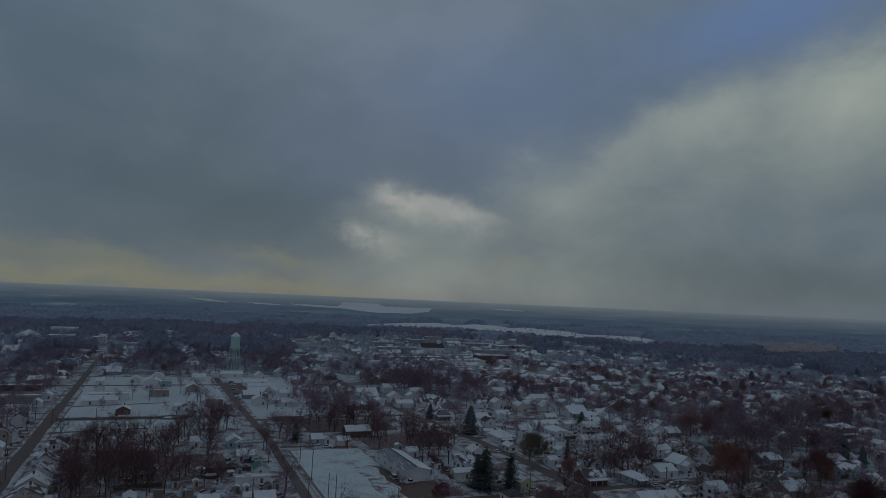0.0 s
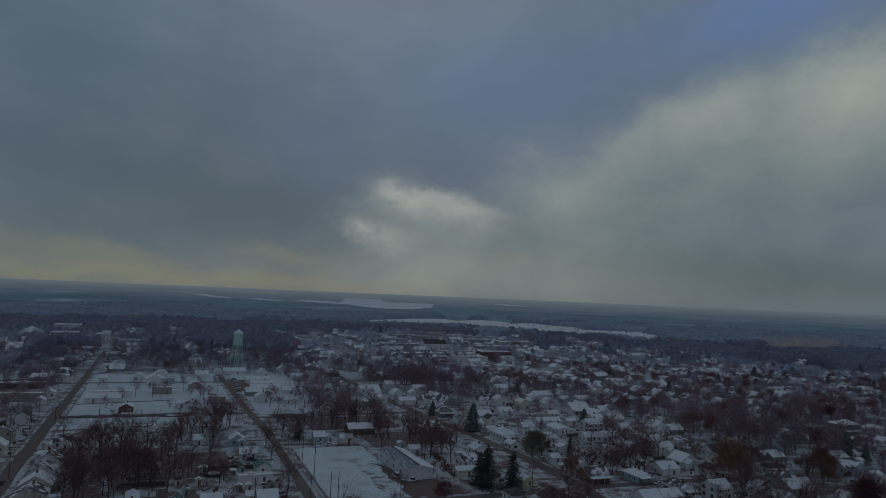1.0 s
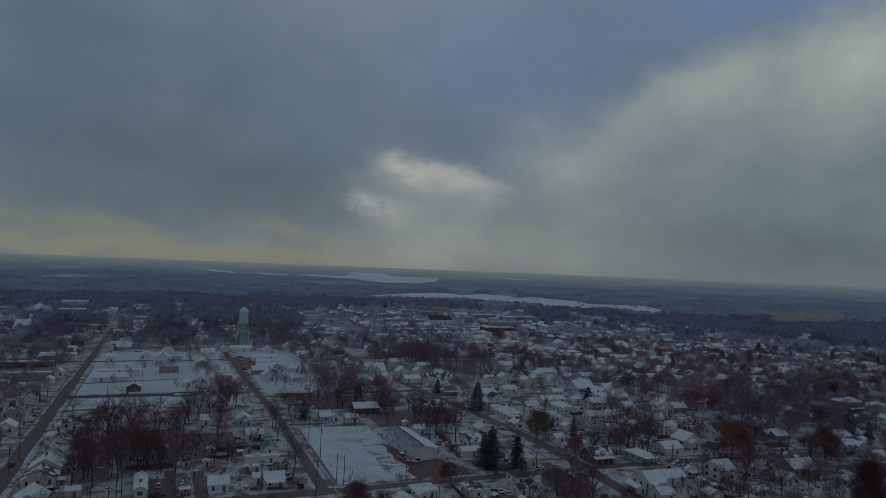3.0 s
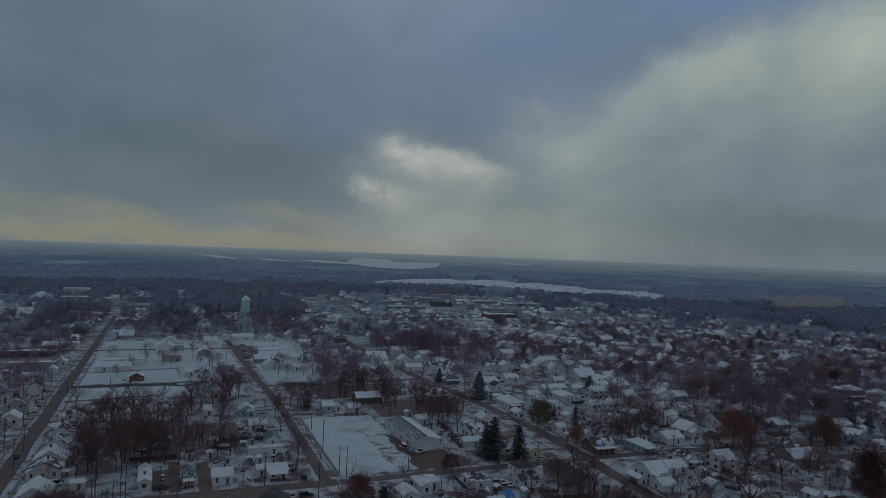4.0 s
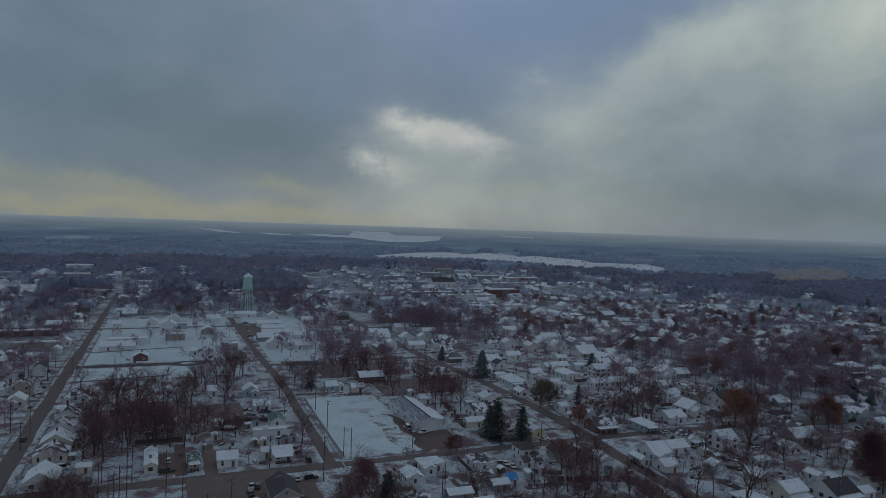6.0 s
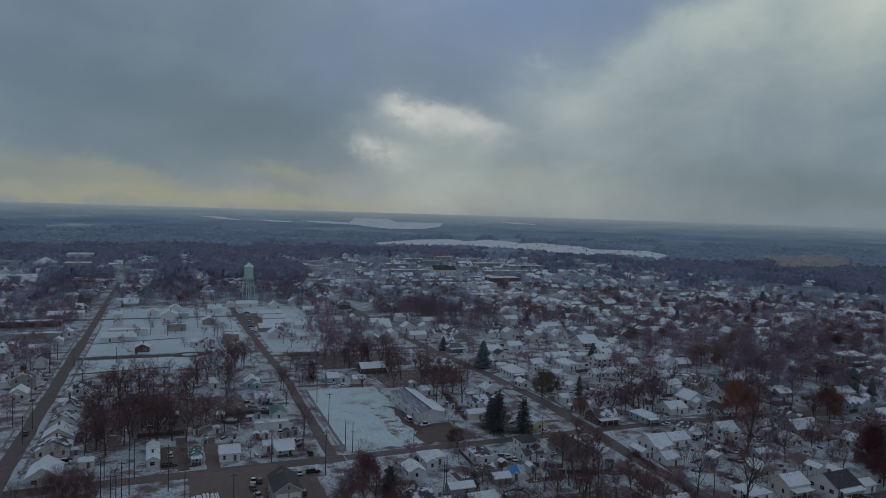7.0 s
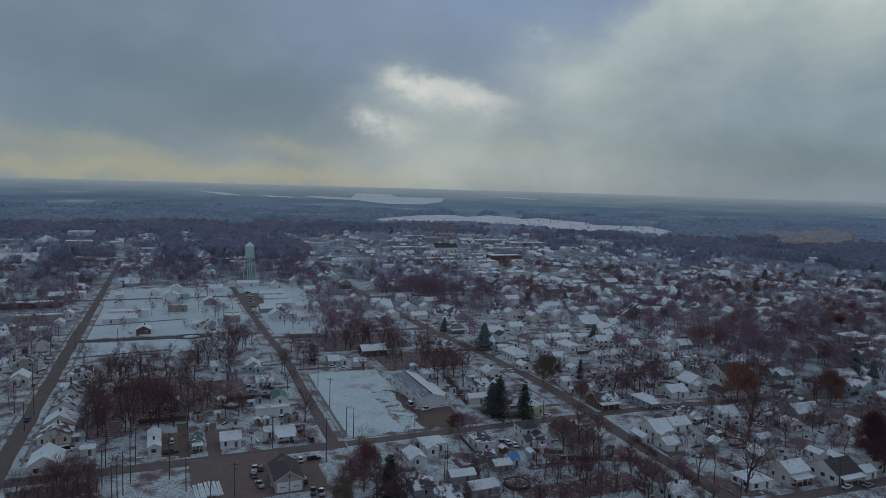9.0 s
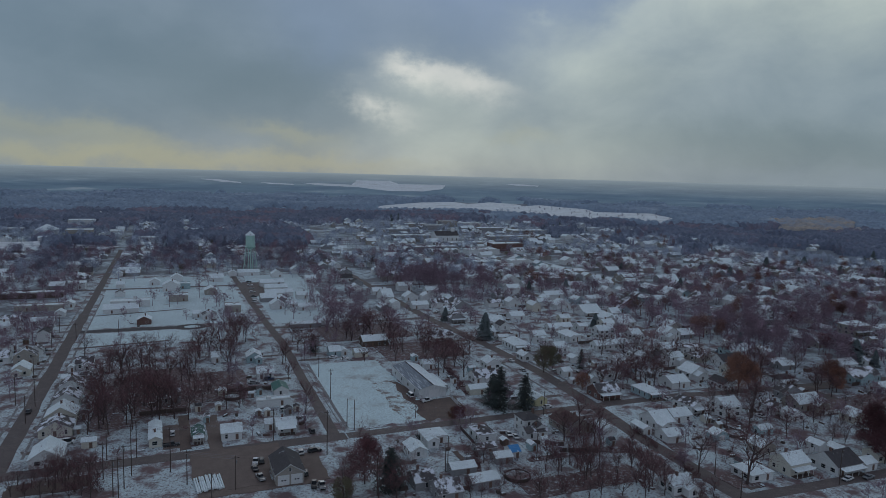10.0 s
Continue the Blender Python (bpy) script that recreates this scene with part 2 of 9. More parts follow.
R["B"] = material("blue_tarpaulin", (.05, .22, .5), (.06, .27, .58), .8, .5, third=(.7, .73, .77), third_at=(.58, .64), third_scale=.5)
W = {}
LAP = (1, 1, 9)
W["W"] = material("white_siding", (.74, .76, .76), (.64, .66, .665), .5, .7, bump=.2, stretch=LAP)
W["C"] = material("cream_siding", (.66, .64, .56), (.57, .55, .49), .5, .7, bump=.2, stretch=LAP)
W["Y"] = material("yellow_siding", (.62, .58, .36), (.55, .52, .33), .5, .7, bump=.2, stretch=LAP)
W["T"] = material("tan_siding", (.40, .37, .33), (.34, .315, .285), .5, .75, bump=.2, stretch=LAP)
W["B"] = material("blue_grey_siding", (.40, .52, .55), (.34, .45, .48), .5, .7, bump=.2, stretch=LAP)
W["G"] = material("grey_siding", (.33, .33, .34), (.27, .27, .28), .5, .75, bump=.2, stretch=LAP)
W["R"] = material("red_brick", (.20, .115, .10), (.16, .10, .09), .6, .85, bump=.25, stretch=(1, 1, 4))
W["N"] = material("brown_boards", (.15, .11, .09), (.12, .09, .075), .5, .8, bump=.25, stretch=(3, 3, 1))
WORD = {"W": "white-sided", "C": "cream-sided", "Y": "pale yellow", "T": "tan", "B": "blue-grey", "G": "grey", "R": "red brick", "N": "brown boarded"}
ROOFWORD = {"S": "snow-covered", "P": "patchy snow-dusted dark", "D": "dark shingled", "E": "green metal", "G": "green shingled", "N": "brown", "B": "blue tarpaulin"}
fascia = material("white_fascia", (.6, .6, .6), (.5, .5, .5), 1.0, .7)
glass = material("window_glass", (.03, .035, .04), (.02, .025, .03), .5, .12, bump=0)
frame_white = material("white_window_frame", (.7, .7, .7), None, 2.0, .6, bump=0)
door_mat = material("painted_door", (.2, .13, .1), (.16, .11, .09), 2.0, .6)
door_white = material("white_garage_door", (.72, .73, .73), (.66, .67, .67), 1.0, .6, stretch=(1, 1, 6))
brickwork = material("chimney_brick", (.19, .12, .10), (.15, .1, .088), 3.0, .9)
timber = material("weathered_timber", (.13, .10, .088), (.09, .07, .064), 1.0, .85, stretch=(4, 4, .5))
bark = material("grey_brown_bark", (.125, .088, .084), (.09, .068, .066), 1.5, .95, stretch=(3, 3, .6))
twig = material("bare_twigs", (.225, .122, .128), (.165, .094, .10), .4, .95, bump=0)
russet = material("russet_leaves", (.33, .165, .115), (.25, .125, .09), .35, .8, bump=0, third=(.18, .1, .085), third_at=(.54, .68), third_scale=.8, speck=((.42, .42, .44), .64, .76, 1.6))
maroon = material("maroon_leaves", (.235, .105, .115), (.175, .082, .092), .35, .8, bump=0, third=(.085, .055, .058), third_at=(.54, .68), third_scale=.8, speck=((.45, .46, .49), .62, .74, 1.8))
dull_russet = material("dull_russet_leaves", (.27, .15, .125), (.21, .115, .105), .05, .85, bump=0, third=(.17, .10, .10), third_at=(.52, .68), third_scale=.08)
olive = material("olive_leaves", (.17, .15, .095), (.14, .125, .085), .35, .8, bump=0)
needles = material("dark_needles", (.055, .07, .068), (.078, .09, .085), .5, .8, bump=0, third=(.34, .37, .4), third_at=(.58, .74), third_scale=1.2)
steel = material("pale_green_tank_paint", (.44, .64, .57), (.39, .58, .52), .25, .55, bump=.05, third=(.34, .42, .37), third_at=(.64, .8), third_scale=.6)
metal_white = material("white_sheet_metal", (.66, .68, .69), (.6, .62, .63), .2, .5, bump=.1, stretch=(3, 3, .3))
black = material("black_rubber", (.02, .02, .02), None, 2.0, .8, bump=0)
chrome = material("grey_rim", (.35, .35, .36), None, 2.0, .4, metal=.8, bump=0)
lens_mat = material("headlight_lens", (.7, .7, .68), None, 2.0, .2, bump=0)

# ---- town grid: u runs along the cross streets, v along the long streets ----
GRID = 23.5
cg, sg = math.cos(radians(GRID)), math.sin(radians(GRID))


def G(u, v, z=0.0):
    return Vector((u * cg - v * sg, u * sg + v * cg, z))


def hill(x, y):
    t = min(1.0, max(0.0, (math.hypot(x, y) - HILL_FROM) / (4850 - HILL_FROM)))
    return HILL * t * t * (3 - 2 * t)


def linked(name, verts, faces, mats, parent=None, slots=None, label="", place=None, smooth=False):
    me = bpy.data.meshes.new(name)
    me.from_pydata(verts, [], faces)
    for m in mats:
        me.materials.append(m)
    if slots is not None:
        me.polygons.foreach_set("material_index", slots)
    if smooth:
        me.polygons.foreach_set("use_smooth", [True] * len(me.polygons))
    ob = new(name, me)
    if parent is not None:
        ob.parent = parent
    if place is not None:
        ob.matrix_local = place
    if label:
        ob["label"] = label
    return ob


def reuse(name, me, parent, place, label=""):
    ob = new(name, me)
    ob.parent = parent
    ob.matrix_local = place
    if label:
        ob["label"] = label
    return ob


class Build:
    """Collects solids into one mesh."""

    def __init__(self):
        self.v, self.f, self.s = [], [], []

    def solid(self, top, bottom, slot=0, side=None):
        b, n = len(self.v), len(top)
        self.v += [tuple(p) for p in top] + [tuple(p) for p in bottom]
        self.f.append([b + i for i in range(n)])
        self.s.append(slot)
        side = slot if side is None else side
        self.f.append([b + n + i for i in reversed(range(n))])
        self.s.append(side)
        for i in range(n):
            j = (i + 1) % n
            self.f.append([b + i, b + n + i, b + n + j, b + j])
            self.s.append(side)

    def box(self, x0, y0, z0, x1, y1, z1, slot=0):
        q = [(x0, y0), (x1, y0), (x1, y1), (x0, y1)]
        self.solid([(x, y, z1) for x, y in q], [(x, y, z0) for x, y in q], slot)

    def slab(self, poly, t, slot=0, side=1):
        self.solid(poly, [(x, y, z - t) for x, y, z in poly], slot, side)

    def tube(self, a, b, ra, rb, n=6, slot=0, caps=True):
        a, b = Vector(a), Vector(b)
        d = (b - a).normalized()
        p = d.orthogonal().normalized()
        q = d.cross(p)
        base = len(self.v)
        for c, r in ((a, ra), (b, rb)):
            for i in range(n):
                w = 2 * math.pi * i / n
                self.v.append(tuple(c + p * (r * math.cos(w)) + q * (r * math.sin(w))))
        for i in range(n):
            j = (i + 1) % n
            self.f.append([base + i, base + j, base + n + j, base + n + i])
            self.s.append(slot)
        if caps:
            self.f.append([base + i for i in reversed(range(n))])
            self.f.append([base + n + i for i in range(n)])
            self.s += [slot, slot]

    def pipe(self, pts, r, n=3):
        """One unbroken tube along the points."""
        base = len(self.v)
        for k, c in enumerate(pts):
            d = (pts[min(k + 1, len(pts) - 1)] - pts[max(k - 1, 0)]).normalized()
            p = d.cross(Vector((0, 0, 1))).normalized()
            q = d.cross(p)
            for i in range(n):
                w = 2 * math.pi * i / n
                self.v.append(tuple(c + p * (r * math.cos(w)) + q * (r * math.sin(w))))
        for k in range(len(pts) - 1):
            for i in range(n):
                j = (i + 1) % n
                self.f.append([base + k * n + i, base + k * n + j, base + (k + 1) * n + j, base + (k + 1) * n + i])
                self.s.append(0)

    def put(self, name, mats, parent=None, label="", place=None, smooth=False):
        return linked(name, self.v, self.f, mats if isinstance(mats, (list, tuple)) else [mats], parent, self.s, label, place, smooth)


def root(name, m, label, category, group=""):
    ob = new(name)
    ob.empty_display_size = .5
    ob.matrix_local = m
    return tagged(ob, label, category, group)


def at(u, v, turn=0.0, z=0.0):
    p = G(u, v, z)
    return pose(p.x, p.y, p.z, 0, 0, GRID + turn)


# ---- ground ----
def axis_steps():
    out, x = [0.0], 0.0
    while x < 4950:
        x += 40 if x < 1200 else 90 if x < 3000 else 150
        out.append(x)
    return [-x for x in reversed(out[1:])] + out


def in_town(u, v):
    return -520 < u < 760 and v < 1250 + 40 * math.sin(u * .02)


ax = axis_steps()
gv = [(x, y, hill(x, y)) for y in ax for x in ax]
gf, gs = [], []
nx = len(ax)
for j in range(nx - 1):
    for i in range(nx - 1):
        a = j * nx + i
        gf.append([a, a + 1, a + nx + 1, a + nx])
        cx, cy = (ax[i] + ax[i + 1]) / 2, (ax[j] + ax[j + 1]) / 2
        cu, cv = cx * cg + cy * sg, cy * cg - cx * sg
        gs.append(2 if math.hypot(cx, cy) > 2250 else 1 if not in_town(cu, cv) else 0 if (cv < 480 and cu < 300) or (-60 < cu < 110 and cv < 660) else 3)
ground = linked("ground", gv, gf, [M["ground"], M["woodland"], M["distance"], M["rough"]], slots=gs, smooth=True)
tagged(ground, "thin snow over winter grass and woodland floor", "ground", kind="structure")


def strip(name, points, width, mat, label, category, z=.03, thick=.3, wobble=.0):
    """A road or path along points of the town grid, with real edges."""
    b = Build()
    left, right = [], []
    for i, (u, v) in enumerate(points):
        a, c = points[max(0, i - 1)], points[min(len(points) - 1, i + 1)]
        t = Vector((c[0] - a[0], c[1] - a[1])).normalized()
        k = width / 2
        left.append(G(u - t.y * (k + random.uniform(-wobble, wobble)), v + t.x * k, z))
        right.append(G(u + t.y * (k + random.uniform(-wobble, wobble)), v - t.x * k, z))
    for i in range(len(points) - 1):
        q = [right[i], right[i + 1], left[i + 1], left[i]]
        b.solid(q, [(p.x, p.y, z - thick) for p in q])
    ob = b.put(name, mat)
    return tagged(ob, label, category, kind="structure")


def line(u0, v0, u1, v1, step=12.0):
    n = max(1, int(math.hypot(u1 - u0, v1 - v0) / step))
    return [(u0 + (u1 - u0) * i / n, v0 + (v1 - v0) * i / n) for i in range(n + 1)]


def patch(name, u0, v0, u1, v1, mat, label, category, z=.02, wobble=.7):
    """A yard, lot or drive with an uneven edge."""
    u0, u1, v0, v1 = min(u0, u1), max(u0, u1), min(v0, v1), max(v0, v1)
    ring = []
    for (a, b), (c, d) in (((u0, v0), (u1, v0)), ((u1, v0), (u1, v1)), ((u1, v1), (u0, v1)), ((u0, v1), (u0, v0))):
        n = max(2, int(math.hypot(c - a, d - b) / max(2.0, wobble * 3)))
        for i in range(n):
            t = i / n
            ring.append(G(a + (c - a) * t + random.uniform(-wobble, wobble), b + (d - b) * t + random.uniform(-wobble, wobble), z))
    bb = Build()
    bb.solid(ring, [(p.x, p.y, z - .2) for p in ring])
    return tagged(bb.put(name, mat), label, category, kind="structure")


strip("road", line(-49.7, 497, -49.5, 860), 4.9, M["road"], "long brown wet street between bare trees", "road", z=.05, wobble=.35)
strip("road", line(-50.3, -60, -50.1, 496), 6.1, M["road"], "long brown wet street with slush at its edges", "road", z=.05, wobble=.35)
strip("road", line(57.5, 240, 60, 380) + line(58, 440, 54.5, 640), 4.5, M["road"], "narrow wet street beside the snowy lot", "road", z=.05, wobble=.3)
strip("road", line(163.5, 60, 166.5, 212) + line(170, 249, 172.5, 292) + line(170, 351, 163, 424) + line(160, 540, 157.5, 760), 6.4, M["road"], "wet brown street running through the houses", "road", z=.05, wobble=.35)
strip("road", line(62, 243, 220, 243) + line(232, 240, 420, 226), 5.2, M["road"], "wet cross street with slush at its edges", "road", z=.055, wobble=.35)
strip("road", line(-75, 243, 61.5, 243), 6.6, M["road"], "wet cross street with slush at its edges", "road", z=.055, wobble=.35)
strip("road", line(165, 156, 420, 149), 5.0, M["road"], "muddy cross street between the houses", "road", z=.055, wobble=.4)
strip("road", line(282, 100, 276, 900), 6.0, M["road"], "side street half covered by snow", "road", z=.05, wobble=.4)
strip("road", line(392, 120, 388, 900), 6.0, M["road"], "side street half covered by snow", "road", z=.05, wobble=.4)
strip("road", line(60, 425, 168, 428), 5.0, M["road"], "side street half covered by snow", "road", z=.055, wobble=.4)
strip("road", line(160, 560, 420, 552), 5.5, M["road"], "side street half covered by snow", "road", z=.055, wobble=.4)
strip("road", line(-200, 590, 60, 588), 5.5, M["road"], "side street half covered by snow", "road", z=.055, wobble=.4)
# Drive laid extra wide: its dark margin stands for the ditch's shade
strip("road", line(-47.2, 443, 8, 441.5), 7.5, M["asphalt"], "dark wet drive and ditch shade across the snow", "road", z=.045, wobble=.3)
for _s, _d in ((-1, 5.4), (1, 5.6)):
    strip("pavement", line(-50 + _s * _d, 256, -49.5 + _s * _d, 560), .9, M["path"], "narrow snow-dusted pavement beside the street", "pavement", z=.08, wobble=.12)
strip("pavement", line(63.6, 250, 65.5, 340), 1.2, M["path"], "narrow pavement along the snowy lot", "pavement", z=.08, wobble=.1)
for _u in (160.5, 175.5):
    strip("pavement", line(_u + (1.0 if _u < 165 else 2.5), 262, _u + 1, 330), 1.2, M["path"], "narrow snow-dusted pavement beside the street", "pavement", z=.08, wobble=.1)
strip("pavement", line(178, 249.5, 245, 247), 1.2, M["path"], "narrow snow-dusted pavement beside the street", "pavement", z=.08, wobble=.1)
strip("kerb", line(61.9, 247, 63.0, 338), .2, M["kerb"], "concrete kerb along the street", "kerb", z=.16)
strip("kerb", line(63, 247.2, 96, 247.6), .2, M["kerb"], "concrete kerb along the street", "kerb", z=.16)


def turning_loop(u, v, r):
    """The oval end of the dark drive, with a round snowy island."""
    b = Build()
    ring_ = [G(u + math.cos(2 * math.pi * i / 32) * r * 1.25, v + math.sin(2 * math.pi * i / 32) * r, .052) for i in range(32)]
    b.solid(ring_, [(p.x, p.y, -.2) for p in ring_])
    tagged(b.put("drive_loop", M["asphalt"]), "dark wet turning loop of a drive", "road", kind="structure")
    b = Build()
    ring_ = [G(u + 1 + math.cos(2 * math.pi * i / 24) * r * .62, v + math.sin(2 * math.pi * i / 24) * r * .45, .14) for i in range(24)]
    b.solid(ring_, [(p.x, p.y, -.1) for p in ring_])
    tagged(b.put("island", M["lot"]), "round snowy island in the drive", "lawn", kind="structure")


turning_loop(13, 441, 7.5)
patch("snowy_lot", 64.6, 249.5, 100.5, 339, M["lot"], "open snow-covered lot with tyre marks and bare soil", "lot", z=.03)
patch("dirt_yard", 96, 248, 117, 273, M["dirt"], "brown trampled dirt in front of the long building", "yard", z=.05, wobble=1.6)
patch("dirt_yard", 96, 262, 100.5, 300, M["dirt"], "brown dirt beside the long building", "yard", z=.058, wobble=1.8)
patch("snowy_lawn", -44, 449, 51, 642, M["lawn"], "open snow-covered lawn between the houses", "lawn", z=.024, wobble=1.0)
patch("snowy_lawn", -43, 404, 50, 436.5, M["lawn"], "open snow-covered lawn along the drive", "lawn", z=.024, wobble=1.0)
patch("snowy_lawn", 63, 436, 112, 640, M["lawn"], "open snow-covered lawn behind the houses", "lawn", z=.024, wobble=1.0)
patch("dirt_verge", 87, 251, 99.5, 307, M["thin_dirt"], "brown dirt and grass showing through thin trampled snow", "yard", z=.046, wobble=1.4)
patch("drive", -45.8, 259.9, -38.6, 262.7, M["alley"], "narrow muddy drive beside a house", "drive", z=0.0620, wobble=.3)
patch("drive", -45.8, 283.9, -40.1, 286.6, M["alley"], "narrow muddy drive beside a house", "drive", z=0.0637, wobble=.3)
patch("drive", -45.8, 284.7, -41.4, 287.4, M["alley"], "narrow muddy drive beside a house", "drive", z=0.0654, wobble=.3)
patch("drive", -45.8, 303.9, -40.8, 306.6, M["alley"], "narrow muddy drive beside a house", "drive", z=0.0671, wobble=.3)
patch("drive", -45.8, 335.6, -41.9, 338.4, M["alley"], "narrow muddy drive beside a house", "drive", z=0.0688, wobble=.3)
patch("drive", 53.8, 291.4, 46.3, 294.1, M["alley"], "narrow muddy drive beside a house", "drive", z=0.0705, wobble=.3)
patch("drive", 62.2, 212.3, 78.6, 215.2, M["alley"], "narrow muddy drive beside a house", "drive", z=0.0722, wobble=.3)
patch("drive", 62.2, 201.3, 73.2, 204.2, M["alley"], "narrow muddy drive beside a house", "drive", z=0.0739, wobble=.3)
patch("drive", 62.2, 180.4, 75.1, 183.2, M["alley"], "narrow muddy drive beside a house", "drive", z=0.0756, wobble=.3)
patch("drive", 163.8, 258.1, 148.0, 260.8, M["alley"], "narrow muddy drive beside a house", "drive", z=0.0773, wobble=.3)
patch("drive", 163.8, 230.8, 151.7, 233.6, M["alley"], "narrow muddy drive beside a house", "drive", z=0.0790, wobble=.3)
patch("drive", 172.2, 207.0, 178.9, 209.8, M["alley"], "narrow muddy drive beside a house", "drive", z=0.0807, wobble=.3)
patch("drive", 172.2, 211.2, 190.9, 214.0, M["alley"], "narrow muddy drive beside a house", "drive", z=0.0824, wobble=.3)
patch("drive", 163.8, 172.3, 154.0, 175.1, M["alley"], "narrow muddy drive beside a house", "drive", z=0.0841, wobble=.3)
patch("drive", 172.2, 159.9, 177.0, 162.8, M["alley"], "narrow muddy drive beside a house", "drive", z=0.0858, wobble=.3)
patch("drive", 274.8, 205.7, 263.9, 208.5, M["alley"], "narrow muddy drive beside a house", "drive", z=0.0875, wobble=.3)
patch("drive", 172.2, 273.7, 184.8, 276.5, M["alley"], "narrow muddy drive beside a house", "drive", z=0.0892, wobble=.3)
patch("drive", 283.2, 299.5, 300.4, 302.2, M["alley"], "narrow muddy drive beside a house", "drive", z=0.0909, wobble=.3)
patch("drive", -54.2, 379.3, -73.1, 382.1, M["alley"], "narrow muddy drive beside a house", "drive", z=0.0926, wobble=.3)
patch("drive", -54.2, 366.6, -61.5, 369.4, M["alley"], "narrow muddy drive beside a house", "drive", z=0.0943, wobble=.3)
patch("drive", -54.2, 402.1, -60.1, 404.9, M["alley"], "narrow muddy drive beside a house", "drive", z=0.0960, wobble=.3)
patch("drive", -54.2, 462.6, -65.1, 465.4, M["alley"], "narrow muddy drive beside a house", "drive", z=0.0977, wobble=.3)
patch("drive", -45.8, 369.9, -39.0, 372.6, M["alley"], "narrow muddy drive beside a house", "drive", z=0.0994, wobble=.3)
patch("drive", -45.8, 337.1, -28.1, 339.8, M["alley"], "narrow muddy drive beside a house", "drive", z=0.1011, wobble=.3)
patch("drive", 53.8, 359.7, 44.2, 362.5, M["alley"], "narrow muddy drive beside a house", "drive", z=0.1028, wobble=.3)
patch("drive", 53.8, 318.2, 43.8, 321.0, M["alley"], "narrow muddy drive beside a house", "drive", z=0.1045, wobble=.3)
patch("drive", 62.2, 346.7, 80.3, 349.5, M["alley"], "narrow muddy drive beside a house", "drive", z=0.1062, wobble=.3)
patch("drive", 163.8, 362.1, 153.7, 364.8, M["alley"], "narrow muddy drive beside a house", "drive", z=0.1079, wobble=.3)
patch("drive", 172.2, 348.6, 180.0, 351.4, M["alley"], "narrow muddy drive beside a house", "drive", z=0.1096, wobble=.3)
patch("drive", 172.2, 320.6, 175.2, 323.4, M["alley"], "narrow muddy drive beside a house", "drive", z=0.1113, wobble=.3)
patch("drive", 163.8, 313.0, 155.2, 315.8, M["alley"], "narrow muddy drive beside a house", "drive", z=0.1130, wobble=.3)
patch("drive", -54.2, 431.2, -61.5, 434.0, M["alley"], "narrow muddy drive beside a house", "drive", z=0.1147, wobble=.3)
patch("drive", 172.2, 365.1, 177.7, 367.9, M["alley"], "narrow muddy drive beside a house", "drive", z=0.1164, wobble=.3)
patch("drive", 172.2, 440.7, 176.5, 443.4, M["alley"], "narrow muddy drive beside a house", "drive", z=0.1181, wobble=.3)
patch("drive", 274.8, 187.7, 267.0, 190.5, M["alley"], "narrow muddy drive beside a house", "drive", z=0.1198, wobble=.3)
patch("drive", 274.8, 229.9, 269.0, 232.8, M["alley"], "narrow muddy drive beside a house", "drive", z=0.1215, wobble=.3)
patch("drive", 274.8, 266.7, 269.1, 269.5, M["alley"], "narrow muddy drive beside a house", "drive", z=0.1232, wobble=.3)
patch("drive", 274.8, 300.2, 264.6, 303.0, M["alley"], "narrow muddy drive beside a house", "drive", z=0.1249, wobble=.3)
patch("drive", 274.8, 346.6, 267.5, 349.4, M["alley"], "narrow muddy drive beside a house", "drive", z=0.1266, wobble=.3)
patch("drive", 274.8, 357.1, 263.6, 359.8, M["alley"], "narrow muddy drive beside a house", "drive", z=0.1283, wobble=.3)
patch("drive", 274.8, 462.1, 255.3, 464.9, M["alley"], "narrow muddy drive beside a house", "drive", z=0.1300, wobble=.3)
patch("drive", 283.2, 188.3, 301.4, 191.1, M["alley"], "narrow muddy drive beside a house", "drive", z=0.1317, wobble=.3)
patch("drive", 283.2, 297.2, 291.3, 300.0, M["alley"], "narrow muddy drive beside a house", "drive", z=0.1334, wobble=.3)
patch("drive", 283.2, 339.4, 292.8, 342.2, M["alley"], "narrow muddy drive beside a house", "drive", z=0.1351, wobble=.3)
patch("drive", 283.2, 359.7, 301.7, 362.4, M["alley"], "narrow muddy drive beside a house", "drive", z=0.1368, wobble=.3)
patch("drive", 283.2, 405.5, 291.2, 408.2, M["alley"], "narrow muddy drive beside a house", "drive", z=0.1385, wobble=.3)
patch("gravel_yard", 7.3, 221.9, 36.9, 244.2, M["gravel"], "brown gravel yard with slush beside the garage", "yard", z=0.1402, wobble=.3)
patch("gravel_yard", 8.5, 208.7, 46.6, 214.7, M["gravel"], "brown gravel yard with slush beside the garage", "yard", z=0.1419, wobble=.3)
patch("gravel_yard", 39.7, 209.8, 48.2, 232.1, M["gravel"], "brown gravel drive beside the garage", "yard", z=0.1436, wobble=.3)
patch("drive", 13.6, 243.5, 18.3, 279.5, M["gravel"], "muddy gravel drive between small houses", "yard", z=0.1453, wobble=.3)
patch("drive", -1.4, 250.0, 4.8, 273.0, M["gravel"], "gravel parking place beside the trailer home", "yard", z=0.1470, wobble=.3)
patch("drive", 4.1, 247.7, 7.9, 282.8, M["dirt"], "muddy strip beside the small cabin", "yard", z=0.1487, wobble=.3)
patch("drive", 138.2, 241.2, 155.2, 244.9, M["gravel"], "wet drive beside the yellow house", "yard", z=0.1504, wobble=.3)
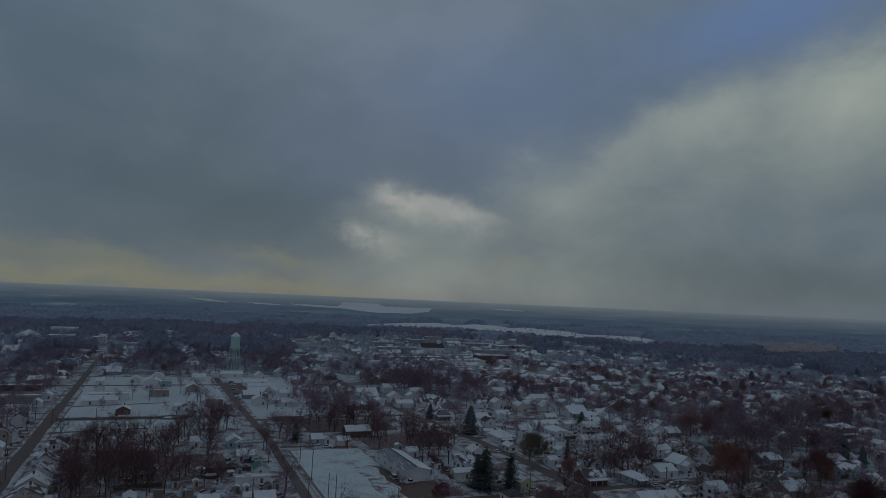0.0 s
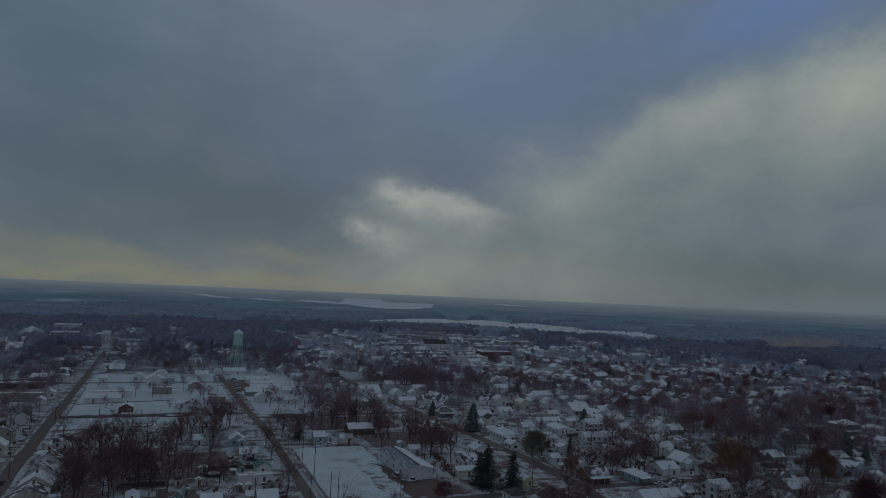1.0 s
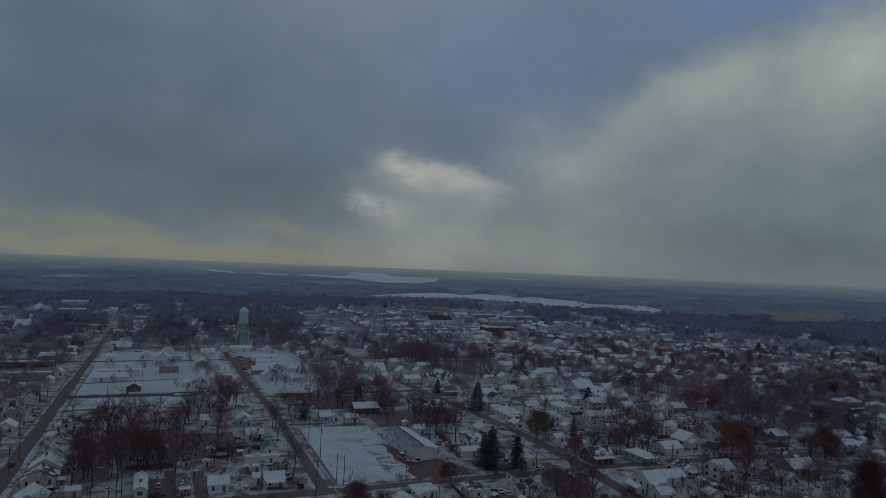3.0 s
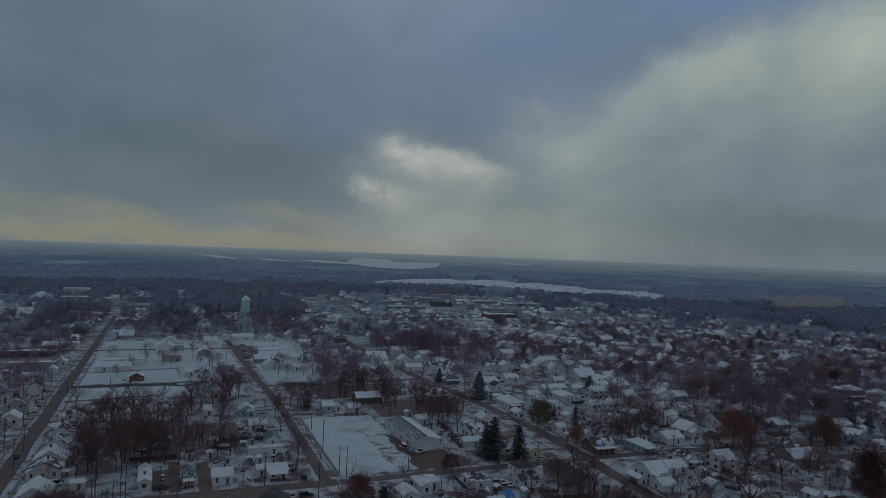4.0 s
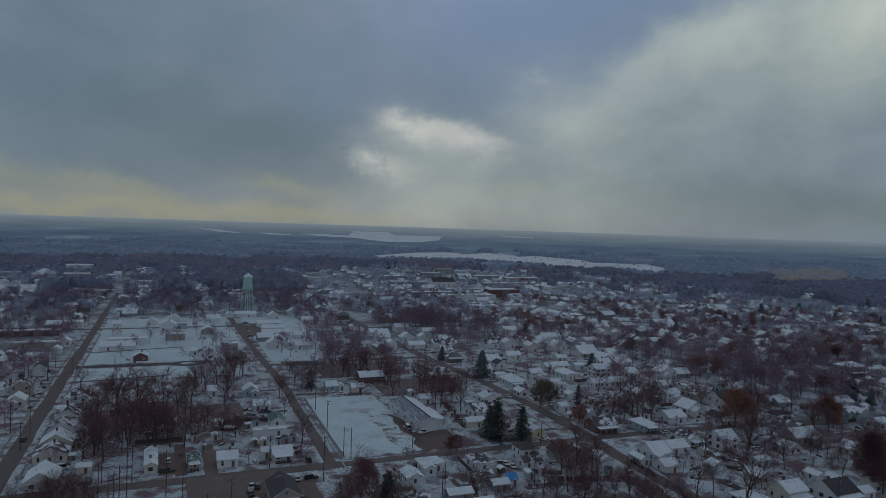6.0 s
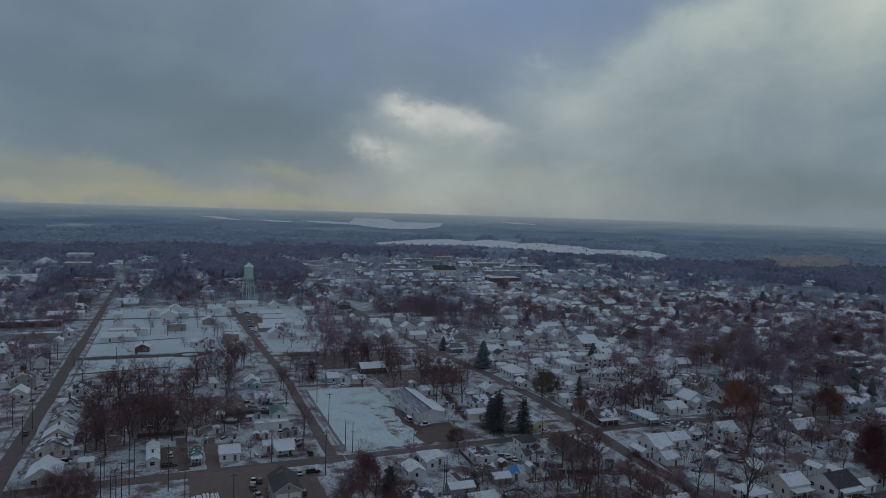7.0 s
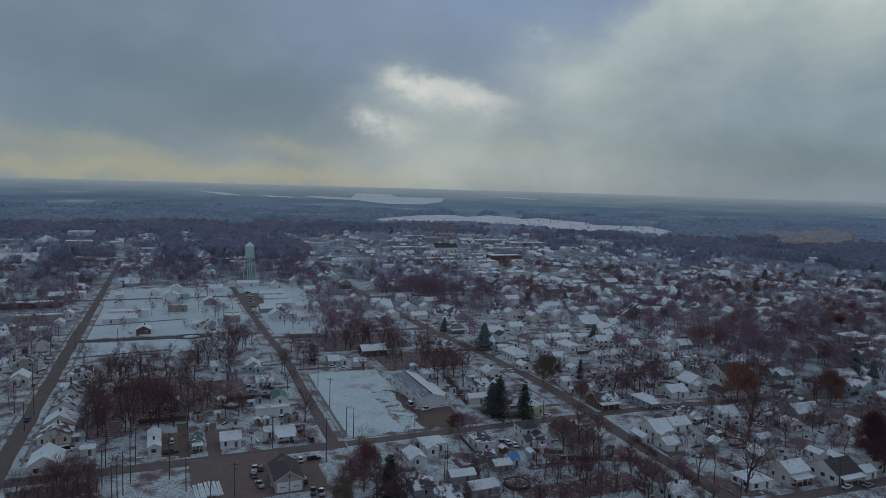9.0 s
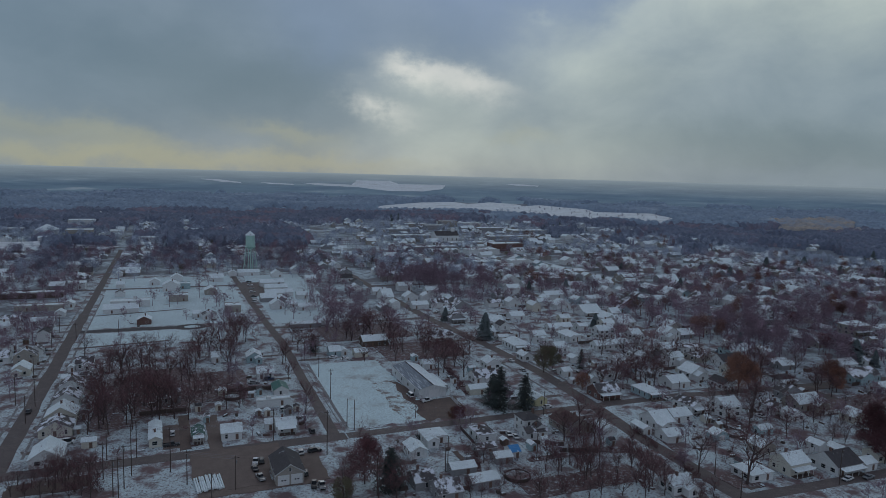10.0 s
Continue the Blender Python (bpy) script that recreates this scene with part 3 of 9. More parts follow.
patch("parking_lot", 57.6, 534.7, 72.9, 599.3, M["road"], "slushy parking lot near the water tower", "yard", z=0.1521, wobble=.3)
patch("drive", 197.6, 239.0, 212.1, 241.6, M["gravel"], "wet drive beside the blue house", "yard", z=0.1538, wobble=.3)
patch("drive", 284.2, 230.1, 306.2, 229.6, M["gravel"], "wet drive under the russet trees", "yard", z=0.1555, wobble=.3)
patch("rough_ground", -44.9, 226.9, -23.6, 232.3, M["dirt"], "dark brushy ground with thin snow", "yard", z=0.1572, wobble=.3)
patch("yard", 93.2, 217.2, 95.0, 197.5, M["dirt"], "brushy yard with thin snow", "yard", z=0.1589, wobble=.3)
patch("verge", 154.9, 196.8, 153.8, 173.4, M["dirt"], "brown weedy verge beside the street", "yard", z=0.1606, wobble=.3)
patch("thicket_floor", -27.0, 275.6, -15.5, 342.1, M["brush"], "brown brushy ground under the bare grove", "yard", z=0.1623, wobble=.3)
patch("thicket_floor", -12.9, 285.0, 8.7, 352.1, M["brush"], "brown brushy ground under the bare grove", "yard", z=0.1640, wobble=.3)
patch("thicket_floor", 8.5, 296.5, 34.0, 339.4, M["brush"], "brown brushy ground under bare trees", "yard", z=0.1657, wobble=.3)
patch("thicket_floor", 84.6, 381.2, 137.0, 418.3, M["brush"], "brown brushy ground under tall bare trees", "yard", z=0.1674, wobble=.3)
patch("thicket_floor", 103.3, 176.7, 146.3, 188.6, M["brush"], "brown brushy ground behind the houses", "yard", z=0.1691, wobble=.3)
patch("thicket_floor", 106.6, 333.4, 152.0, 367.5, M["brush"], "brown brushy ground behind the long building", "yard", z=0.1708, wobble=.3)
strip("hedge_bank", line(216.8, 238.5, 211.9, 193.7, 4.0), 4, M["brush"], "leafless hedge bank between the yards", "hedge bank", z=0.1725, wobble=.5)
strip("alley", line(-46.0, 403.5, 1.1, 409.0, 4.0), 2.2, M["alley"], "narrow muddy alley across the snow", "alley", z=0.1742, wobble=.5)
strip("alley", line(-43.3, 487.6, 12.0, 497.7, 4.0), 1.8, M["alley"], "narrow muddy alley across the snow", "alley", z=0.1759, wobble=.5)
strip("hedge_bank", line(175.6, 219.6, 171.6, 190.5, 4.0), 4, M["brush"], "weedy bank beside the street", "hedge bank", z=0.1776, wobble=.5)
strip("hedge_bank", line(151.0, 158.4, 157.5, 196.0, 4.0), 8, M["brush"], "weedy bank beside the street", "hedge bank", z=0.1793, wobble=.5)
strip("hedge_bank", line(140.7, 204.1, 155.9, 196.5, 4.0), 4, M["brush"], "leafless hedge behind the yards", "hedge bank", z=0.1810, wobble=.5)
strip("hedge_bank", line(115.4, 202.3, 139.3, 202.0, 4.0), 3, M["brush"], "leafless hedge behind the yards", "hedge bank", z=0.1827, wobble=.5)
strip("hedge_bank", line(100.8, 214.7, 94.1, 197.8, 4.0), 3, M["brush"], "leafless hedge behind the yards", "hedge bank", z=0.1844, wobble=.5)
strip("alley", line(265.5, 236.0, 305.4, 229.0, 4.0), 4, M["alley"], "muddy lane under the russet trees", "alley", z=0.1861, wobble=.5)
strip("hedge_bank", line(218.9, 300.1, 205.0, 246.3, 4.0), 3, M["brush"], "leafless hedge between the yards", "hedge bank", z=0.1878, wobble=.5)
strip("hedge_bank", line(130.9, 315.4, 123.9, 271.6, 4.0), 3, M["brush"], "leafless hedge behind the long building", "hedge bank", z=0.1895, wobble=.5)
strip("pavement", line(182.4, 361.7, 180.0, 290.4, 4.0), 2, M["path"], "snow-dusted pavement beside the street", "pavement", z=0.1912, wobble=.5)
strip("rough_bank", line(-22.0, 232.6, -44.4, 231.5, 4.0), 8, M["dirt"], "dark weedy bank at the street corner", "rough bank", z=0.1929, wobble=.5)
patch("weedy_yard", 168.5, 161.5, 179.5, 171.4, M["brush"], "brown weedy yard behind the street", "yard", z=0.1946, wobble=.3)
patch("weedy_yard", 250.2, 201.8, 312.4, 217.0, M["brush"], "brown weedy yard under bare trees", "yard", z=0.1963, wobble=.3)
patch("gravel_yard", 12.1, 212.3, 30.4, 227.3, M["gravel"], "brown gravel yard with slush beside the garage", "yard", z=0.1980, wobble=.3)


# snow fields between the far woods
def snow_field(points, label):
    z = .5 + .2 * len(FIELDS)
    verts, faces = [], []

    def cut(a, c, e, n):
        if n:
            p, q, s = [((m[0] + k[0]) / 2, (m[1] + k[1]) / 2) for m, k in ((a, c), (c, e), (e, a))]
            for tri in ((a, p, s), (p, c, q), (s, q, e), (p, q, s)):
                cut(*tri, n - 1)
            return
        k = len(verts)
        verts.extend((x, y, hill(x, y) + z) for x, y in (a, c, e))
        faces.append([k, k + 1, k + 2])

    ring_ = []
    n = len(points)
    for i in range(n):
        a, c = points[i], points[(i + 1) % n]
        k = max(2, int(math.hypot(c[0] - a[0], c[1] - a[1]) / 70))
        ring_ += [(a[0] + (c[0] - a[0]) * j / k + random.uniform(-8, 8), a[1] + (c[1] - a[1]) * j / k + random.uniform(-8, 8)) for j in range(k)]
    from_mathutils = tessellate([[Vector((x, y, 0)) for x, y in ring_]])
    for tri in from_mathutils:
        cut(*[ring_[i] for i in tri], 2)
    FIELDS.append(points)
    tagged(linked("snow_field", verts, faces, [M["field"]]), label, "field", kind="structure")


from mathutils.geometry import tessellate_polygon as tessellate

FIELDS = []
snow_field([(-235, 1903), (-138, 2183), (-34, 2291), (17, 2169), (96, 2335), (175, 2228), (181, 2111), (250, 2237), (301, 2130), (370, 2034), (367, 1896), (522, 1896), (517, 1614), (408, 1402), (277, 1480), (176, 1570), (27, 1660), (-146, 1600), (-210, 1590)], "white snow-covered field between the far woods")
snow_field([(-249, 1691), (-212, 1800), (-185, 1700), (-217, 1562)], "white snow-covered field between the far woods")
snow_field([(-808, 3414), (-740, 3456), (-551, 3416), (-592, 3795), (-410, 3823), (-337, 3589), (-96, 3618), (-100, 3301), (-174, 3095), (-332, 3054), (-502, 3262), (-693, 3294)], "white snow-covered field between the far woods")
snow_field([(225, 3830), (324, 3823), (415, 3746), (401, 3679), (301, 3707)], "white snow-covered field between the far woods")
snow_field([(-1324, 3430), (-1228, 3436), (-1068, 3304), (-1051, 3230), (-1161, 3281)], "white snow-covered field between the far woods")
snow_field([(-991, 3337), (-917, 3343), (-824, 3320), (-805, 3246), (-913, 3240)], "white snow-covered field between the far woods")
snow_field([(-560, 800), (-507, 813), (-457, 730), (-505, 712)], "white snow-covered sports ground before the school")
snow_field([(-464, 801), (-405, 788), (-399, 770), (-443, 760)], "white snow-covered sports ground before the school")


# ---- houses ----
def window_mesh(w, h):
    b = Build()
    t = .09
    b.box(-w / 2 - t, -.07, -t, w / 2 + t, 0, 0)
    b.box(-w / 2 - t, -.07, h, w / 2 + t, 0, h + t)
    b.box(-w / 2 - t, -.07, 0, -w / 2, 0, h)
    b.box(w / 2, -.07, 0, w / 2 + t, 0, h)
    b.box(-w / 2, -.05, h / 2 - .03, w / 2, 0, h / 2 + .03)
    ob = b.put("window", frame_white)
    me = ob.data
    bpy.data.objects.remove(ob)
    p = Build()
    p.box(-w / 2, -.03, 0, w / 2, .0, h)
    ob = p.put("pane", glass)
    pane = ob.data
    bpy.data.objects.remove(ob)
    return me, pane


WINDOWS = [window_mesh(.95, 1.35), window_mesh(1.6, 1.3), window_mesh(.8, 1.5)]


def stored(b, name, mats):
    ob = b.put(name, mats)
    me = ob.data
    bpy.data.objects.remove(ob)
    return me


_b = Build()
_b.box(-.5, -.08, 0, .5, 0, 2.05)
DOOR = stored(_b, "door", door_mat)
_b = Build()
_b.box(-1.35, -.07, 0, 1.35, 0, 2.2)
for _i in range(1, 4):
    _b.box(-1.35, -.09, .55 * _i - .02, 1.35, -.07, .55 * _i + .02)
BAYDOOR = stored(_b, "garage_door", door_white)
_b = Build()
_b.box(-.35, -.35, -1.2, .35, .35, 1.0)
_b.box(-.42, -.42, 1.0, .42, .42, 1.15)
CHIMNEY = stored(_b, "chimney", brickwork)
_b = Build()
_b.box(-.08, -.08, 0, .08, .08, 2.35)
POST = stored(_b, "porch_post", frame_white)
_b = Build()
_b.tube((0, 0, -.3), (0, 0, .55), .09, .09, 6)
_b.tube((0, 0, .55), (0, 0, .7), .14, .05, 6)
VENT = stored(_b, "roof_vent", chrome)


def facade(side, w, d):
    """The pose of one wall's foot, seen from outside, and its length."""
    return {"front": (pose(0, -d / 2, 0), w), "west": (pose(-w / 2, 0, 0, 0, 0, -90), d), "east": (pose(w / 2, 0, 0, 0, 0, 90), d), "back": (pose(0, d / 2, 0, 0, 0, 180), w)}[side]


def openings(ob, w, d, h, kind, rng, plain=False, far=False):
    storeys = 2 if h > 4.2 else 1
    for side in ("front", "west", "east", "back"):
        m, length = facade(side, w, d)
        n = max(1, int(length / (3.4 if side in ("front", "west") else 6.0)))
        if plain:
            n = min(n, 2 if side == "front" else 1)
        if plain and side == "back" or plain and far and side == "east":
            continue
        me, pane = WINDOWS[kind]
        door_slot = rng.randrange(n) if side == "front" else -1
        for s in range(storeys):
            for i in range(n):
                x = length * ((i + .5) / n - .5) + rng.uniform(-.3, .3)
                if s == 0 and i == door_slot and n > 1:
                    reuse("door", DOOR, ob, m @ pose(x, 0, .25))
                    continue
                q = reuse("window", me, ob, m @ pose(x, 0, .95 + s * 2.7))
                if not plain:
                    reuse("pane", pane, q, Matrix())


def walls_mesh(w, d, h, ridge, rise, mat, ob):
    b = Build()
    x, y = w / 2, d / 2
    z0 = -.3
    if ridge == "u":
        end = [(-y, z0), (y, z0), (y, h), (0, h + rise), (-y, h)]
        b.solid([(x, p, q) for p, q in end], [(-x, p, q) for p, q in end])
    elif ridge == "v":
        end = [(-x, z0), (x, z0), (x, h), (0, h + rise), (-x, h)]
        b.solid([(p, -y, q) for p, q in end], [(p, y, q) for p, q in end])
    else:
        b.box(-x, -y, z0, x, y, h)
    return b.put("wall", mat, ob)


def roof_mesh(w, d, h, ridge, rise, mat, ob, over=.32):
    b = Build()
    x, y = w / 2 + over, d / 2 + over
    t = .2
    if ridge == "u":
        drop = rise * over / (d / 2)
        for s in (-1, 1):
            q = [(-x, s * y, h - drop + t), (x, s * y, h - drop + t), (x, 0, h + rise + t), (-x, 0, h + rise + t)]
            b.slab(q if s < 0 else q[::-1], t)
    elif ridge == "v":
        drop = rise * over / (w / 2)
        for s in (-1, 1):
            q = [(s * x, -y, h - drop + t), (s * x, y, h - drop + t), (0, y, h + rise + t), (0, -y, h + rise + t)]
            b.slab(q if s > 0 else q[::-1], t)
    elif ridge == "h":
        k = min(x, y) * .92
        e = h + t - .05
        if x >= y:
            a, c = (-(x - k), 0, h + rise + t), (x - k, 0, h + rise + t)
            quads = [[(-x, -y, e), (x, -y, e), c, a], [(x, y, e), (-x, y, e), a, c], [(-x, y, e), (-x, -y, e), a], [(x, -y, e), (x, y, e), c]]
        else:
            a, c = (0, -(y - k), h + rise + t), (0, y - k, h + rise + t)
            quads = [[(x, -y, e), (x, y, e), c, a], [(-x, y, e), (-x, -y, e), a, c], [(-x, -y, e), (x, -y, e), a], [(x, y, e), (-x, y, e), c]]
        for q in quads:
            b.slab(q, t)
    else:
        x, y = w / 2 + .12, d / 2 + .12
        b.slab([(-x, -y, h + .25), (x, -y, h + .25), (x, y, h + .25), (-x, y, h + .25)], .25)
    return b.put("roof", [mat, fascia], ob)


def house(u, v, w, d, h, ridge, roof, wall, porch=False, name="house", category="house"):
    rng = random.Random(int(u * 31 + v * 17))
    storey = "two-storey" if h > 4.2 else "single-storey"
    form = {"u": "gabled", "v": "gabled", "h": "hipped", "f": "flat"}[ridge]
    ob = root(name, at(u, v, rng.uniform(-1.5, 1.5)), f"{WORD[wall]} {storey} house with {ROOFWORD[roof]} {form} roof" + (" and porch" if porch else ""), category, "houses of the town")
    far = v > 400
    span = d if ridge == "u" else w if ridge == "v" else min(w, d)
    rise = 0 if ridge == "f" else span / 2 * rng.uniform(.48, .66) * (.8 if ridge == "h" else 1)
    walls_mesh(w, d, h, ridge, rise, W[wall], ob)
    roof_mesh(w, d, h, ridge, rise, R[roof], ob)
    openings(ob, w, d, h, rng.randrange(3), rng, far, v > 650)
    if rng.random() < .6:
        reuse("chimney", CHIMNEY, ob, pose(*((rng.uniform(-.3, .3) * w, rng.uniform(-.05, .1) * d) if ridge != "v" else (rng.uniform(-.05, .1) * w, rng.uniform(-.3, .3) * d)), h + rise))
    if not far:
        for _ in range(rng.randrange(1, 3)):
            reuse("roof_vent", VENT, ob, pose(rng.uniform(.1, .3) * w * rng.choice((-1, 1)), -d * .12, h + rise * .72))
    if not far and not porch and w > 7 and not (u < 62 and v < 330) and rng.random() < .5:
        # a wing set across the main roof
        ww, dd, hh = w * rng.uniform(.4, .55), rng.uniform(2.2, 4.0), h * (.72 if h > 4.2 else .92)
        x = rng.choice((-1, 1)) * (w - ww) / 2 * rng.uniform(.5, .95)
        rr = ww / 2 * .55
        b = Build()
        end = [(x - ww / 2, -.3), (x + ww / 2, -.3), (x + ww / 2, hh), (x, hh + rr), (x - ww / 2, hh)]
        b.solid([(p, -d / 2 - dd, q) for p, q in end], [(p, -d / 2 + .1, q) for p, q in end])
        b.put("wing_wall", W[wall], ob)
        b = Build()
        back = 0.0 if ridge == "u" else -d / 2 + .1
        for s in (-1, 1):
            q = [(x + s * (ww / 2 + .3), -d / 2 - dd - .3, hh + .05), (x + s * (ww / 2 + .3), -d / 2 + .2, hh + .05), (x, back, hh + rr + .2), (x, -d / 2 - dd - .3, hh + rr + .2)]
            b.slab(q if s > 0 else q[::-1], .18)
        b.put("wing_roof", [R[roof], fascia], ob)
        q = reuse("window", WINDOWS[0][0], ob, pose(x, -d / 2 - dd, .9))
        reuse("pane", WINDOWS[0][1], q, Matrix())
    if porch:
        b = Build()
        b.box(-w * .42, -d / 2 - 2.2, -.2, w * .42, -d / 2 - .01, .3)
        b.put("porch_floor", timber, ob)
        b = Build()
        b.slab([(-w * .46, -d / 2 - 2.5, 2.6), (w * .46, -d / 2 - 2.5, 2.6), (w * .46, -d / 2 - .02, 3.0), (-w * .46, -d / 2 - .02, 3.0)], .16)
        b.put("porch_roof", [R["S"], fascia], ob, "snow-covered porch roof")
        for i in range(4):
            reuse("porch_post", POST, ob, pose(w * (-.4 + .8 * i / 3), -d / 2 - 2.05, .3))
    return ob


def shed(u, v, w, d, h, ridge, roof, wall, porch=False):
    rng = random.Random(int(u * 13 + v * 7))
    ob = root("shed", at(u, v, rng.uniform(-2, 2)), f"small {WORD[wall]} outbuilding with {ROOFWORD[roof]} roof", "shed", "sheds in the yards")
    span = d if ridge == "u" else w
    rise = span / 2 * rng.uniform(.42, .58)
    walls_mesh(w, d, h, ridge, rise, W[wall], ob)
    roof_mesh(w, d, h, ridge, rise, R[roof], ob, .25)
    if w > 5 and ridge == "v":
        reuse("garage_door", BAYDOOR, ob, pose(0, -d / 2, 0))
    else:
        reuse("door", DOOR, ob, pose(w * .15, -d / 2, 0))
    if v < 480 and d > 4:
        q = reuse("window", WINDOWS[0][0], ob, facade("west", w, d)[0] @ pose(0, 0, .7))
        reuse("pane", WINDOWS[0][1], q, Matrix())
    return ob


def block(u, v, w, d, h, ridge, roof, wall, porch=False):
    rng = random.Random(int(u * 11 + v * 5))
    ob = root("commercial_building", at(u, v), f"{WORD[wall]} {'low' if h < 5 else 'tall'} commercial building with snow-covered flat roof", "building", "larger buildings of the town")
    walls_mesh(w, d, h, ridge, 0, W[wall], ob)
    if ridge == "h":
        roof_mesh(w, d, h, "h", min(w, d) * .28, R[roof], ob)
    else:
        roof_mesh(w, d, h, "f", 0, R[roof], ob)
        for y in (-d / 2, d / 2):
            b = Build()
            b.box(-w / 2 - .15, y - .17, h + .25, w / 2 + .15, y + .17, h + .7)
            b.put("parapet", W[wall], ob)
        b = Build()
        b.box(-.9, -.9, 0, .9, .9, 1.1)
        b.put("rooftop_unit", metal_white, ob, place=pose(w * rng.uniform(-.3, .3), d * rng.uniform(-.2, .3), h + .25))
    openings(ob, w, d, h, 1, rng, True, v > 650)
    return ob


def hall(u, v, w, d, h, ridge, roof, wall, porch=False):
    """The tall white hall with a square turret in the middle of the town."""
    ob = house(u, v, w, d, h * .7, "u", roof, wall, name="town_hall", category="building")
    tagged(ob, "large white hall with dark gabled roof and square turret")
    for i in range(5):
        for s in range(2):
            q = reuse("window", WINDOWS[2][0], ob, pose(w * (-.4 + .2 * i), -d / 2, 2.0 + 3.2 * s) @ Matrix.Scale(1.6, 4))
            reuse("pane", WINDOWS[2][1], q, Matrix())
    b = Build()
    b.box(w * .25, -2, h * .6, w * .25 + 5, 3, h * 1.25)
    b.box(w * .25 - .3, -2.3, h * 1.25, w * .25 + 5.3, 3.3, h * 1.3)
    b.put("turret", W[wall], ob)
    return ob


# ---- water tower ----
def ring(b, r0, z0, r1, z1, n=28, slot=0):
    base = len(b.v)
    for r, z in ((r0, z0), (r1, z1)):
        for i in range(n):
            a = 2 * math.pi * i / n
            b.v.append((r * math.cos(a), r * math.sin(a), z))
    for i in range(n):
        j = (i + 1) % n
        b.f.append([base + i, base + j, base + n + j, base + n + i])
        b.s.append(slot)


def water_tower(u, v, top):
    ob = root("water_tower", at(u, v, 20), "pale green steel water tower on lattice legs", "water tower")
    k = top / 43
    b = Build()
    zb, ze = 25.4 * k, 36.4 * k
    r = 4.05 * k
    for r0, z0, r1, z1 in ((.9, zb - 2.2, 2.6, zb - 1.5), (2.6, zb - 1.5, r, zb), (r, zb, r, ze)):
        ring(b, r0, z0, r1, z1)
    for i in range(1, 4):
        ring(b, r + .06, zb + i * 2.6, r + .06, zb + i * 2.6 + .12)
    b.put("tank", steel, ob, smooth=False)
    b = Build()
    ring(b, r + .5, ze - .1, r + .5, ze + .1)
    ring(b, r + .5, ze + .1, .05, ze + 4.0 * k)
    ring(b, r, ze - .1, r + .5, ze - .1)
    b.put("roof", [R["S"]], ob, "snow-dusted conical tank roof")
    b = Build()
    ring(b, r, zb + .3, r + 1.1, zb + .3)
    ring(b, r + 1.1, zb + .3, r + 1.1, zb + .45)
    ring(b, r + 1.1, zb + .45, r, zb + .45)
    ring(b, r + 1.05, zb + 1.3, r + 1.05, zb + 1.42)
    for i in range(20):
        a = 2 * math.pi * i / 20
        c, s = math.cos(a) * (r + 1.05), math.sin(a) * (r + 1.05)
        b.tube((c, s, zb + .4), (c, s, zb + 1.4), .04, .04, 4)
    b.put("balcony", steel, ob)
    feet = [(4.9 * k * x, 4.9 * k * y) for x, y in ((-1, -1), (1, -1), (1, 1), (-1, 1))]
    heads = [(r * .72 * x, r * .72 * y) for x, y in ((-1, -1), (1, -1), (1, 1), (-1, 1))]

    def on(i, t):
        return Vector((feet[i][0] + (heads[i][0] - feet[i][0]) * t, feet[i][1] + (heads[i][1] - feet[i][1]) * t, (zb + .5) * t))

    for i in range(4):
        b = Build()
        b.tube(on(i, -.01), on(i, 1), .36, .32, 8)
        b.put("leg", steel, ob)
    levels = (.0, .34, .67, 1.0)
    for i in range(4):
        j = (i + 1) % 4
        for n, (a, c) in enumerate(zip(levels, levels[1:])):
            b = Build()
            b.tube(on(i, a), on(j, c), .05, .05, 4)
            b.tube(on(j, a), on(i, c), .05, .05, 4)
            if n:
                b.tube(on(i, a), on(j, a), .09, .09, 4)
            b.put("brace", steel, ob)
    b = Build()
    b.tube((0, 0, -.2), (0, 0, zb - 1.8), .38, .38, 10)
    b.put("riser_pipe", steel, ob)
    return ob


